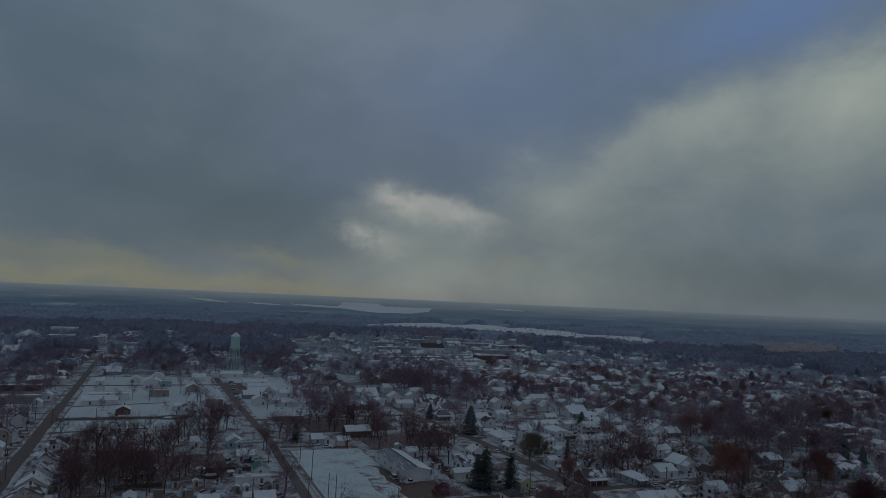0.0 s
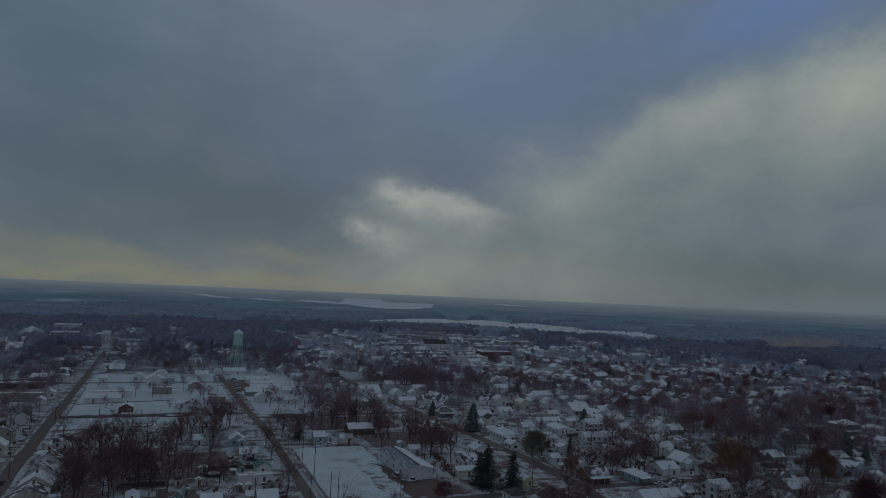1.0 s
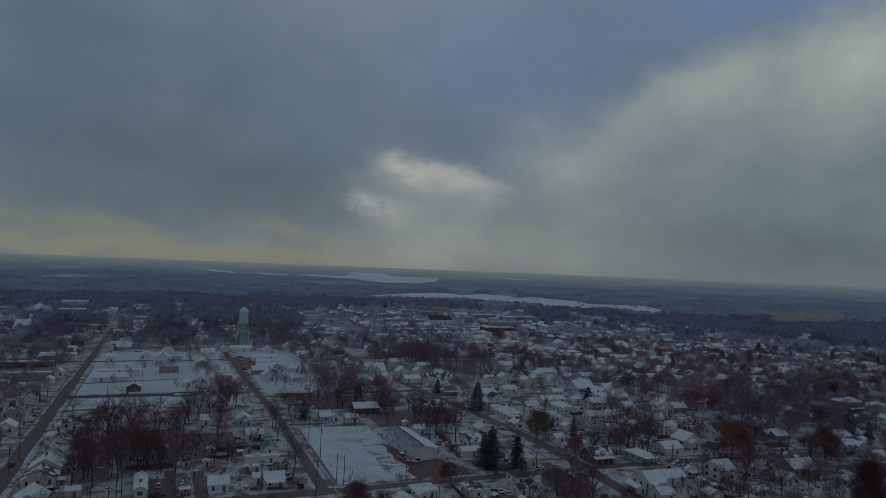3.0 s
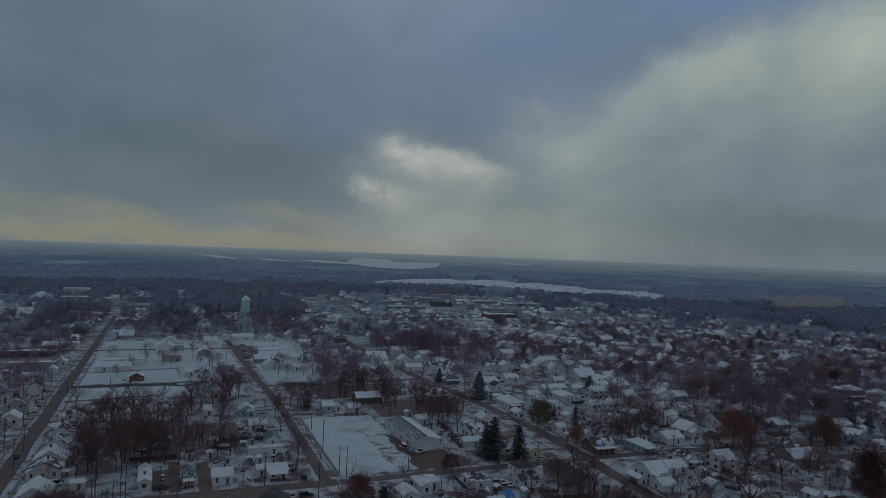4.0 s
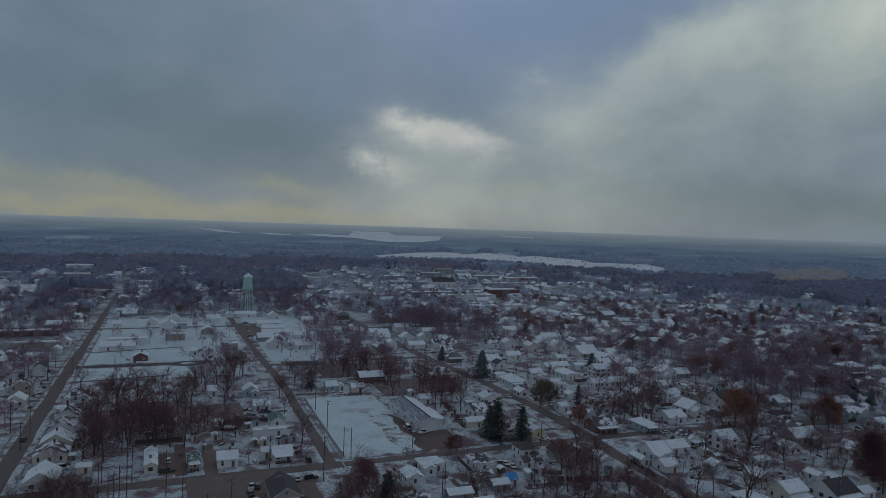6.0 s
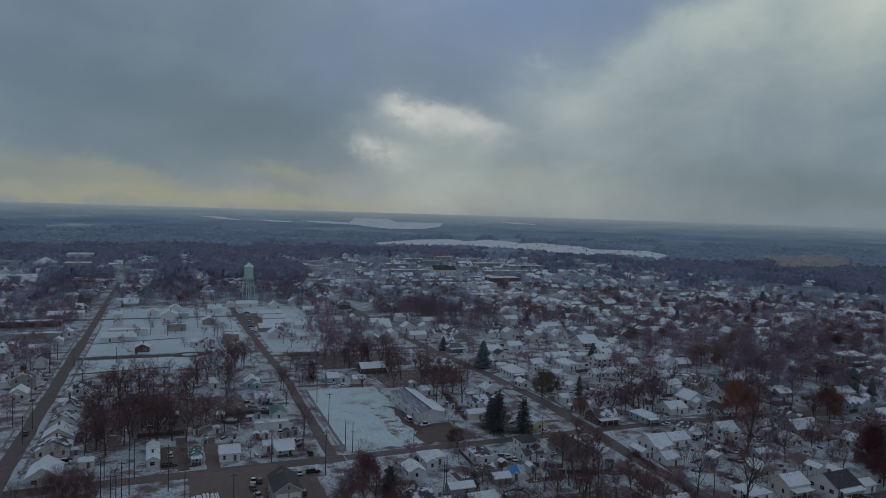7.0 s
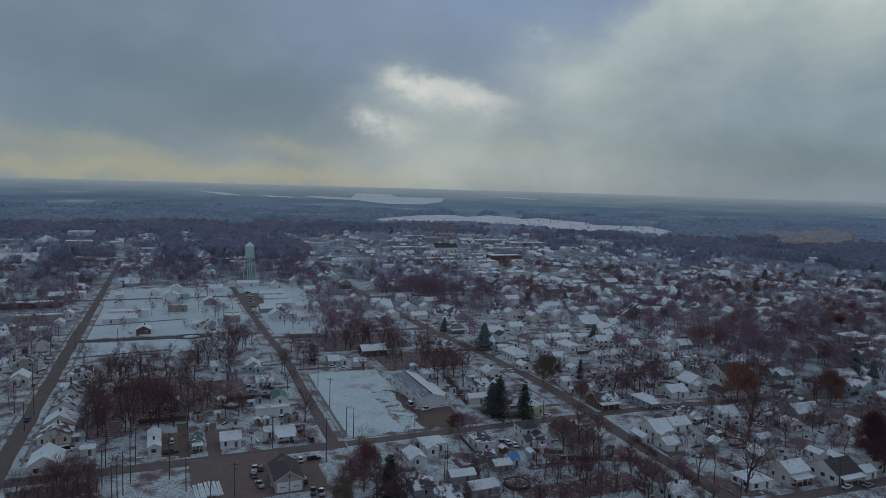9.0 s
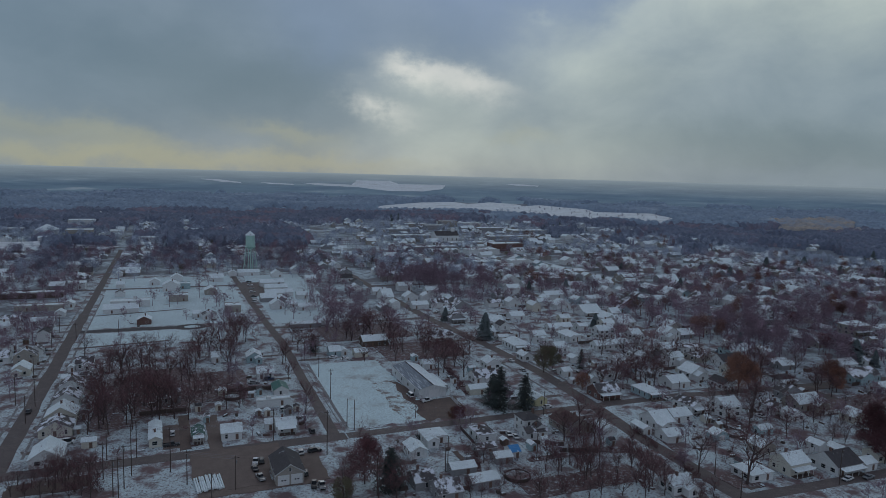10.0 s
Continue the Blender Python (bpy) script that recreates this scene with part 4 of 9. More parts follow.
# ---- trees ----
def grow(seed, levels, spread, height=10.0, blade=.021, low=.15):
    """A bare tree of unit form, height metres high: the trunk with its limbs, and the twigs."""
    rng = random.Random(seed)
    wood, fine = Build(), Build()

    def limb(p, d, length, r, level):
        n = 3 if level < 2 else 2
        pts = [Vector(p)]
        dd = Vector(d)
        for _ in range(n):
            dd = (dd + Vector((rng.uniform(-1, 1), rng.uniform(-1, 1), rng.uniform(-.3, .6))) * (.16 if level else .06)).normalized()
            pts.append(pts[-1] + dd * (length / n))
        for i in range(n):
            ra, rb = r * (1 - .75 * i / n), r * (1 - .75 * (i + 1) / n)
            if level <= 2:
                wood.tube(pts[i], pts[i + 1], ra, rb, 5 if level < 2 else 3, caps=False)
            else:
                side = dd.cross(Vector((rng.uniform(-1, 1), rng.uniform(-1, 1), rng.uniform(-1, 1)))).normalized() * max(blade, ra)
                k = len(fine.v)
                fine.v += [tuple(pts[i] - side), tuple(pts[i] + side), tuple(pts[i + 1])]
                fine.f.append([k, k + 1, k + 2])
                fine.s.append(0)
        if level >= len(levels):
            return
        for i in range(levels[level]):
            t = rng.uniform(low if level == 0 else .2, 1.0)
            q = t * n
            a = min(n - 1, int(q))
            at_p = pts[a].lerp(pts[a + 1], q - a)
            az = rng.uniform(0, 2 * math.pi) if level else 2 * math.pi * (i / levels[0]) * 2.4
            out = dd.orthogonal().normalized()
            out = (Matrix.Rotation(az, 3, dd) @ out)
            lean = rng.uniform(.5, 1.0) * spread
            nd = (dd * (1 - .4 * lean) + out * lean * 1.25 + Vector((0, 0, .25))).normalized()
            limb(at_p, nd, length * (rng.uniform(.58, .82) * (1.15 - .5 * t) if level == 0 else rng.uniform(.45, .68)), r * (.45 if level else .42), level + 1)

    limb((0, 0, -.2), (0, 0, 1), height * .72, height * .018, 0)
    return wood, fine


def leaves_on(seed, count, size):
    """Leaves in uneven lobes that make a broad round crown with gaps."""
    rng = random.Random(seed)
    b = Build()
    lobes = []
    for i in range(17):
        d = Vector((rng.gauss(0, 1), rng.gauss(0, 1), rng.gauss(.15, .9))).normalized()
        lobes.append((Vector((d.x * 2.9, d.y * 2.9, 5.3 + d.z * 3.2)), rng.uniform(1.0, 1.9)))
    lobes += [(Vector((0, 0, 6)), 2.6), (Vector((.6, -.5, 3.6)), 2.2), (Vector((-.5, .6, 4.2)), 2.3)]
    for _ in range(count):
        c, r = rng.choice(lobes)
        d = Vector((rng.gauss(0, 1), rng.gauss(0, 1), rng.gauss(0, 1))).normalized()
        p = c + d * r * rng.random() ** .4
        a = Vector((rng.uniform(-1, 1), rng.uniform(-1, 1), rng.uniform(-.6, .6))).normalized() * size * rng.uniform(.6, 1.3)
        e = a.orthogonal().normalized() * size * rng.uniform(.4, .8)
        k = len(b.v)
        b.v += [tuple(p - a), tuple(p + e), tuple(p + a)]
        b.f.append([k, k + 1, k + 2])
        b.s.append(0)
    return b


def spruce(seed, height=10.0):
    rng = random.Random(seed)
    wood, fine = Build(), Build()
    wood.tube((0, 0, -.2), (rng.uniform(-.2, .2), rng.uniform(-.2, .2), height), height * .02, .02, 6, caps=False)
    z = height * .05
    while z < height * .985:
        up = z / height
        n = 10 if up < .7 else 6
        for i in range(n):
            a = 2 * math.pi * (i + rng.uniform(-.4, .4)) / n
            lump = noise.noise(Vector((math.cos(a) * 1.3, math.sin(a) * 1.3, up * 5 + seed)))
            r = height * .25 * (1 - up) ** .68 * (1 + .75 * lump) * rng.uniform(.72, 1.18) + .1
            if rng.random() < .07:
                continue
            o = Vector((math.cos(a), math.sin(a), -.34 + .5 * up + rng.uniform(-.12, .12)))
            p = Vector((0, 0, z + rng.uniform(-.5, .5)))
            q = p + o * r
            w = Vector((-math.sin(a), math.cos(a), 0))
            for s in range(15):
                t = rng.uniform(.15, 1.0)
                c = p.lerp(q, t) + w * rng.gauss(0, .16) * r + Vector((0, 0, rng.uniform(-.22, .12)))
                k = len(fine.v)
                size = rng.uniform(.08, .21) * (1.25 - .5 * t)
                tip = c + o * size * 1.9 + w * rng.uniform(-.25, .25) + Vector((0, 0, rng.uniform(-.3, .06)))
                fine.v += [tuple(c + w * size + Vector((0, 0, -.1))), tuple(c - w * size + Vector((0, 0, -.05))), tuple(tip)]
                fine.f.append([k, k + 1, k + 2])
                fine.s.append(0)
        z += height * .032
    return wood, fine


TREES = {"B": [], "O": [], "M": [], "V": [], "K": [], "L": []}
for _i in range(7):
    _w, _f = grow(20 + _i, (9, 5, 5, 4), (.8, 1.0, .65, 1.1, .9, .75, .95)[_i], low=(.15, .2, .08, .18, .12, .25, .15)[_i])
    TREES["B"].append([("trunk", stored(_w, "trunk", bark)), ("crown", stored(_f, "crown", twig))])
for _i in range(3):
    _w, _f = grow(60 + _i, (13, 5, 4, 2), .95, low=.12)
    _l = leaves_on(70 + _i, 14500, .15)
    for kind, leaf in (("O", russet), ("M", maroon), ("V", olive)):
        TREES[kind].append([("trunk", stored(_w, "trunk", bark)), ("crown", stored(_f, "crown", twig)), ("foliage", stored(_l, "foliage", leaf))])
for _i in range(3):
    _w, _f = spruce(80 + _i)
    TREES["K"].append([("trunk", stored(_w, "trunk", bark)), ("foliage", stored(_f, "foliage", needles))])
TREES["L"] = TREES["K"]
TREEWORD = {"M": "round tree holding dark maroon leaves", "B": "bare deciduous tree with dark brown twigs", "O": "tree still holding russet-brown dead leaves", "V": "tree with thin olive-green leaves", "K": "dark green snow-flecked spruce", "L": "small dark evergreen"}
tree_count = 0
LATER = {"M": [], "B": [], "K": [], "O": [], "V": [], "L": []}


def later(u, v, height, kind="B"):
    """A tree of the joined woods; the verge of the long street stays open."""
    if 139 < u < 167 and 395 < v < 640:
        return
    p = G(u, v)
    LATER[kind].append((p.x, p.y, height))



def tree(u, v, height, kind="B"):
    global tree_count
    tree_count += 1
    rng = random.Random(tree_count * 7 + 3)
    form = rng.choice(TREES[kind])
    size = "tall " if height > 13 else "small " if height < 8 else ""
    ob = root("tree", at(u, v, rng.uniform(0, 360)), size + TREEWORD[kind] + " in the snow", "tree", "trees of the town")
    wide = rng.uniform(.95, 1.3)
    if kind in "OMV":
        wide = rng.uniform(.8, 1.0)
    if kind == "K":
        wide = rng.uniform(1.4, 1.75)
    ob.scale = (height / 10 * wide, height / 10 * wide, height / 10)
    for name, me in form:
        reuse(name, me, ob, Matrix())


def shrub_form(seed, stems=15):
    """Thin stems that fork outwards from one root."""
    b = Build()
    rng = random.Random(seed)

    def stem(p, d, length, w, level):
        q = p + d * length
        s = d.cross(Vector((rng.uniform(-1, 1), rng.uniform(-1, 1), rng.uniform(-1, 1)))).normalized() * w
        k = len(b.v)
        b.v.extend((tuple(p - s), tuple(p + s), tuple(q)))
        b.f.append([k, k + 1, k + 2])
        b.s.append(0)
        if level < 2:
            for _ in range(4 if level == 0 else 3):
                nd = (d + Vector((rng.uniform(-1, 1), rng.uniform(-1, 1), rng.uniform(-.35, .6))) * .8).normalized()
                stem(p.lerp(q, rng.uniform(.3, .95)), nd, length * rng.uniform(.45, .7), w * .75, level + 1)

    for _ in range(stems):
        a, r = rng.uniform(0, 6.28), rng.uniform(0, .35)
        d = Vector((math.cos(a) * rng.uniform(.1, .9), math.sin(a) * rng.uniform(.1, .9), rng.uniform(.6, 1.2))).normalized()
        stem(Vector((r * math.cos(a), r * math.sin(a), -.05)), d, rng.uniform(.4, .95), .024, 0)
    return b


SHRUB = [stored(shrub_form(_i), "bush", twig) for _i in range(3)]


def shrub(u, v, size):
    rng = random.Random(int(u * 7 + v * 3))
    ob = root("shrub", at(u, v, rng.uniform(0, 360)), "leafless brown shrub in the snow", "shrub", "shrubs in the yards")
    ob.scale = (size, size, size)
    reuse("bush", rng.choice(SHRUB), ob, Matrix())


# ---- vehicles ----
PAINT = {"white": material("white_car_paint", (.7, .71, .72), (.66, .67, .68), .5, .3, bump=0),
         "black": material("black_car_paint", (.025, .025, .03), (.04, .04, .045), .5, .3, bump=0, third=(.65, .68, .72), third_at=(.62, .7), third_scale=1.0),
         "silver": material("silver_car_paint", (.35, .36, .37), (.3, .31, .32), .5, .3, metal=.5, bump=0),
         "red": material("red_car_paint", (.25, .03, .03), (.2, .03, .03), .5, .3, bump=0),
         "blue": material("blue_car_paint", (.05, .08, .16), (.05, .07, .13), .5, .3, bump=0, third=(.65, .68, .72), third_at=(.58, .66), third_scale=1.0)}
_w = Build()
_w.tube((0, -.12, 0), (0, .12, 0), .34, .34, 12)
TYRE = stored(_w, "tyre", black)
_w = Build()
_w.tube((0, -.13, 0), (0, .13, 0), .2, .2, 8)
RIM = stored(_w, "rim", chrome)
_w = Build()
_w.box(-.03, -.2, -.09, .03, .2, .09)
LAMP = stored(_w, "headlight", lens_mat)


def hull(b, x0, x1, y, z0, z1, xi0, xi1, yi, slot=0):
    b.solid([(xi0, -yi, z1), (xi1, -yi, z1), (xi1, yi, z1), (xi0, yi, z1)], [(x0, -y, z0), (x1, -y, z0), (x1, y, z0), (x0, y, z0)], slot)


CARS = {}


def car(u, v, kind="sedan", colour="white", turn=0.0):
    L = {"sedan": 4.6, "suv": 4.7, "pickup": 5.5, "van": 5.2}[kind]
    top = {"sedan": 1.45, "suv": 1.75, "pickup": 1.8, "van": 2.2}[kind]
    ob = root("car", at(u, v, turn), f"parked {colour} {kind} on snowy ground", "car", "parked vehicles")
    if (kind, colour) not in CARS:
        b = Build()
        x = L / 2
        b.box(-x, -.88, .35, x, .88, .62)
        hull(b, -x, x, .88, .62, .95, -x + .12, x - .25, .82)
        cab = {"sedan": (-1.5, 1.0, -.9, .3), "suv": (-2.2, 1.0, -2.0, .35), "pickup": (-.6, 1.3, -.45, .75), "van": (-2.5, 1.7, -2.45, 1.0)}[kind]
        hull(b, cab[2] - .05, cab[3] + .05, .7, top - .08, top, cab[2] + .05, cab[3] - .05, .62)
        if kind == "pickup":
            b.box(-x + .05, -.86, .9, -.7, -.78, 1.15)
            b.box(-x + .05, .78, .9, -.7, .86, 1.15)
            b.box(-x + .02, -.86, .9, -x + .1, .86, 1.15)
        g = Build()
        hull(g, cab[0], cab[1], .82, .93, top - .06, cab[2], cab[3], .68)
        bm_ = Build()
        bm_.box(-.05, -.8, .4, .1, .8, .58)
        CARS[kind, colour] = (stored(b, "body", PAINT[colour]), stored(g, "cabin_glass", glass), stored(bm_, "bumper", black))
    body, cabin, bumper = CARS[kind, colour]
    reuse("body", body, ob, Matrix())
    reuse("cabin_glass", cabin, ob, Matrix())
    reuse("bumper", bumper, ob, pose(L / 2, 0, 0))
    reuse("bumper", bumper, ob, pose(-L / 2, 0, 0, 0, 0, 180))
    for sx in (-1, 1):
        for sy in (-1, 1):
            q = reuse("wheel", TYRE, ob, pose(sx * L * .31, sy * .78, .34))
            reuse("rim", RIM, q, Matrix())
    for sy in (-1, 1):
        reuse("headlight", LAMP, ob, pose(L / 2 - .02, sy * .6, .74))
    return ob


# ---- poles ----
def utility_pole(u, v, height=11.0, arm=True):
    ob = root("utility_pole", at(u, v), "dark weathered timber utility pole", "utility pole", "poles along the streets")
    b = Build()
    b.tube((0, 0, -.3), (0, 0, height), .17, .11, 8)
    b.put("pole", timber, ob)
    if arm:
        b = Build()
        b.box(-1.2, -.06, height - .8, 1.2, .06, height - .66)
        b.put("crossarm", timber, ob)
        for x in (-1.1, -.5, .5, 1.1):
            b = Build()
            b.tube((x, 0, height - .66), (x, 0, height - .45), .05, .03, 6)
            b.put("insulator", chrome, ob)
        b = Build()
        b.tube((.28, 0, height - 2.4), (.28, 0, height - 1.5), .2, .2, 8)
        b.put("transformer", chrome, ob)


water_tower(70.8, 649.2, 42.5)


def long_building(u, v, w, d, h):
    ob = root("long_metal_building", at(u, v), "long white metal building with patchy snow on its low gabled roof", "building")
    walls_mesh(w, d, h, "v", 1.6, metal_white, ob)
    for k, mat, words in ((-1, R["P2"], "dark metal roof slope with thin streaks of snow"), (1, R["S"], "snow-covered roof slope")):
        x, y = w / 2 + .3, d / 2 + .3
        q = [(k * x, -y, h - .07), (0, -y, h + 1.7), (0, y, h + 1.7), (k * x, y, h - .07)]
        b = Build()
        b.slab(q if k < 0 else q[::-1], .12)
        b.put("roof_slope", [mat, fascia], ob, words)
    for x0, x1 in ((-w / 2 - .35, -w / 2 - .1),):
        b = Build()
        b.box(x0, -d / 2 - .3, h - .12, x1, d / 2 + .3, h + .1)
        b.put("gutter", fascia, ob, "white gutter with snow")
    b = Build()
    b.box(-.25, -d / 2 - .3, h + 1.72, .25, d / 2 + .3, h + 1.9)
    b.put("ridge_cap", R["D"], ob)
    b = Build()
    b.box(-2.2, -d / 2 - .1, 0, 2.2, -d / 2, 3.3)
    for i in range(1, 5):
        b.box(-2.2, -d / 2 - .13, i * .66 - .03, 2.2, -d / 2 - .1, i * .66 + .03)
    b.put("roller_door", door_white, ob, "white sectional roller door", place=pose(.6, 0, 0))
    for i in range(12):
        b = Build()
        b.box(-w / 2 - .06, -d / 2 + d * (i + .5) / 12 - .07, 0, -w / 2, -d / 2 + d * (i + .5) / 12 + .07, h - .1)
        b.put("wall_rib", metal_white, ob)
    for i in range(4):
        q = reuse("window", WINDOWS[1][0], ob, facade("west", w, d)[0] @ pose(d * (-.36 + .24 * i), 0, 1.4))
        reuse("pane", WINDOWS[1][1], q, Matrix())
    b = Build()
    b.slab([(w / 2 + .1, -d * .3, 2.6), (w / 2 + 4, -d * .3, 2.2), (w / 2 + 4, d * .2, 2.2), (w / 2 + .1, d * .2, 2.6)], .15)
    b.put("lean_to_roof", [R["S"], fascia], ob)
    b = Build()
    b.box(w / 2 + 3.8, -d * .3, -.2, w / 2 + 3.95, d * .2, 2.1)
    b.put("lean_to_wall", metal_white, ob)
    return ob


R["P2"] = material("metal_roof_with_thin_snow", (.18, .21, .245), (.225, .255, .295), .3, .85, bump=.1, third=(.60, .66, .70), third_at=(.50, .68), third_scale=2.2, stretch=(1, .08, 1))
long_building(107.5, 293, 12.9, 38, 4.0)


def fence(u0, v0, u1, v1, h, mat, label):
    ob = root("fence", Matrix(), label, "fence")
    a, c = G(u0, v0), G(u1, v1)
    n = max(1, int((c - a).length / 2.4))
    turn = math.degrees(math.atan2(c.y - a.y, c.x - a.x))
    for i in range(n):
        p = a.lerp(c, (i + .5) / n)
        b = Build()
        b.box(-1.15, -.03, -.05, 1.15, .03, h)
        b.put("fence_panel", mat, ob, place=pose(p.x, p.y, 0, 0, 0, turn))
        p = a.lerp(c, i / n)
        b = Build()
        b.box(-.06, -.06, -.3, .06, .06, h + .12)
        b.put("post", timber, ob, place=pose(p.x, p.y, 0, 0, 0, turn))


fence(115, 272, 113, 252, 1.6, metal_white, "white panel fence beside the dirt yard")


def service_garage(u, v, w, d, h):
    ob = root("service_garage", at(u, v), "grey two-bay garage with dark shingled gabled roof", "garage")
    rise = w * .30
    walls_mesh(w, d, h, "v", rise, W["T"], ob)
    roof_mesh(w, d, h, "v", rise, R["D"], ob, .5)
    b = Build()
    for s in (-1, 1):
        b.slab([(s * w * .56, -d / 2 - .55, h - .35), (s * w * .56, -d / 2 - .3, h - .35), (0, -d / 2 - .3, h + rise + .25), (0, -d / 2 - .55, h + rise + .25)][::s], .22, 0, 0)
    b.put("gable_trim", fascia, ob)
    for x in (-w * .235, w * .235):
        b = Build()
        b.box(-1.75, -.1, 0, 1.75, 0, 3.4)
        for i in range(1, 5):
            b.box(-1.75, -.13, i * .68 - .03, 1.75, -.1, i * .68 + .03)
        q = b.put("bay_door", door_white, ob, "white panelled bay door", place=pose(x, -d / 2, 0))
        for k in (-.45, .45):
            b = Build()
            b.box(k - .3, -.15, 1.55, k + .3, -.12, 1.9)
            b.put("pane", glass, q)
    q = reuse("window", WINDOWS[0][0], ob, pose(0, -d / 2, h + .5) @ Matrix.Scale(.7, 4))
    reuse("pane", WINDOWS[0][1], q, Matrix())
    for i in range(3):
        q = reuse("window", WINDOWS[1][0], ob, facade("west", w, d)[0] @ pose(d * (-.3 + .3 * i), 0, 1.2))
        reuse("pane", WINDOWS[1][1], q, Matrix())
    return ob


service_garage(35.6, 217, 8.6, 14.5, 4.0)


def pole_stack(u, v):
    ob = root("pole_stack", at(u, v, 4), "stack of long snow-covered timber poles", "timber stack")
    rng = random.Random(4)
    for i in range(13):
        b = Build()
        x = -3.7 + i * .62
        z = .35 + .5 * (1 - abs(x) / 4)
        b.tube((x, -5 + rng.uniform(-.6, .4), z), (x + rng.uniform(-.2, .2), 5 + rng.uniform(-.3, .6), z), .32, .27, 7)
        b.put("pole", R["S"], ob)
    for y in (-3, 3):
        b = Build()
        b.box(-4, y - .15, -.05, 4, y + .15, .3)
        b.put("bearer", timber, ob)


house(-36.5, 253.2, 9.6, 12.6, 2.8, "v", "S", "W")
house(-37.1, 278.5, 10.8, 9.9, 2.8, "v", "P", "C")
house(-37.2, 292.8, 10.8, 9.9, 2.8, "v", "S", "C")
house(-37.7, 312.0, 9.4, 9.9, 2.8, "v", "P", "W")
house(-38.1, 330.7, 9.0, 9.0, 2.8, "v", "P", "W")
shed(-25.0, 261.1, 4.5, 3.6, 2.4, "u", "S", "C")
house(-3.9, 262.0, 4.1, 18.0, 2.9, "v", "S", "C")
house(10.4, 257.5, 4.1, 9.0, 2.6, "v", "G", "T", porch=True)
house(21.7, 255.0, 7.1, 7.2, 3.0, "u", "S", "W")
shed(19.2, 285.8, 2.3, 2.7, 2.2, "v", "S", "C")
shed(22.0, 303.8, 3.4, 3.6, 2.2, "v", "S", "C")
house(41.2, 255.8, 7.2, 7.2, 2.9, "u", "S", "W", porch=True)
shed(35.6, 259.5, 3.0, 4.5, 2.5, "u", "S", "W")
shed(33.5, 274.3, 2.2, 2.2, 2.0, "v", "S", "G")
shed(36.9, 273.5, 2.2, 2.7, 2.2, "v", "S", "C")
block(40.8, 284.7, 13.5, 4.0, 2.7, "f", "S", "W")
house(45.7, 299.5, 6.1, 9.9, 2.9, "v", "E", "W")
house(90.2, 229.2, 8.5, 7.6, 3.0, "h", "S", "W")
house(80.2, 219.9, 5.9, 8.7, 2.7, "v", "S", "W")
house(108.6, 225.1, 6.7, 8.9, 3.2, "h", "P", "W")
house(128.4, 226.6, 7.3, 7.9, 5.6, "h", "D", "W")
house(127.6, 220.6, 8.8, 6.3, 2.8, "u", "P", "W")
shed(112.2, 208.0, 3.6, 5.4, 2.2, "u", "B", "W")
shed(104.0, 213.9, 7.3, 5.4, 2.2, "u", "P", "G")
shed(106.4, 205.1, 6.3, 5.4, 2.2, "u", "S", "G")
house(74.2, 196.9, 6.7, 8.1, 2.8, "u", "P", "G")
house(78.9, 188.1, 7.9, 9.0, 2.8, "u", "P", "G")
shed(92.5, 191.0, 9.5, 6.3, 2.4, "u", "S", "G")
shed(90.0, 201.6, 8.6, 5.4, 2.2, "u", "S", "G")
house(147.6, 253.6, 5.9, 8.1, 3.0, "v", "S", "Y")
house(145.8, 223.9, 11.3, 12.9, 2.9, "v", "N", "T")
shed(155.9, 215.9, 5.6, 8.4, 2.5, "v", "S", "W")
house(180.6, 215.8, 8.5, 11.2, 3.0, "u", "S", "W")
house(192.7, 218.4, 9.0, 8.1, 2.9, "u", "S", "W")
shed(170.6, 212.3, 3.9, 7.9, 2.4, "v", "S", "W")
shed(175.3, 202.4, 6.7, 7.5, 2.6, "u", "S", "W")
house(181.4, 252.8, 11.1, 9.5, 3.3, "u", "P", "R", porch=True)
house(201.6, 248.7, 7.9, 11.5, 2.9, "h", "S", "B", porch=True)
house(206.4, 226.4, 7.5, 11.6, 3.4, "v", "P", "W", porch=True)
shed(223.7, 256.2, 10.3, 10.0, 2.7, "u", "S", "W")
house(149.6, 168.1, 8.0, 7.6, 2.9, "u", "S", "W")
house(180.5, 167.5, 9.5, 8.7, 2.7, "h", "S", "W")
house(196.9, 167.1, 9.4, 8.6, 4.0, "u", "S", "C", porch=True)
house(213.8, 163.2, 11.7, 11.1, 3.2, "u", "D", "W", porch=True)
shed(224.0, 160.1, 5.8, 5.4, 2.5, "u", "S", "W")
house(237.0, 163.6, 11.1, 5.9, 3.4, "u", "S", "C")
shed(223.1, 177.9, 5.1, 5.9, 2.2, "v", "S", "W")
shed(226.5, 172.4, 5.1, 5.6, 2.2, "v", "S", "W")
shed(215.1, 195.7, 6.7, 4.4, 2.4, "u", "S", "B")
house(239.9, 203.5, 6.8, 5.9, 2.6, "v", "S", "W")
house(239.4, 212.4, 6.1, 5.9, 3.0, "v", "P", "W", porch=True)
house(257.1, 213.5, 13.7, 9.3, 3.4, "u", "S", "T")
house(216.9, 217.0, 8.8, 9.1, 4.6, "u", "S", "W")
house(277.7, 243.0, 10.6, 6.7, 3.0, "h", "D", "W", porch=True)
house(327.9, 252.7, 19.6, 9.0, 3.2, "u", "S", "W")
house(320.4, 235.4, 18.6, 11.0, 3.4, "u", "P", "B")
house(300.3, 266.4, 10.9, 5.9, 2.8, "u", "S", "G")
shed(300.5, 261.9, 8.6, 6.3, 2.6, "u", "S", "G")
house(276.4, 276.9, 13.5, 9.2, 3.2, "u", "D", "W", porch=True)
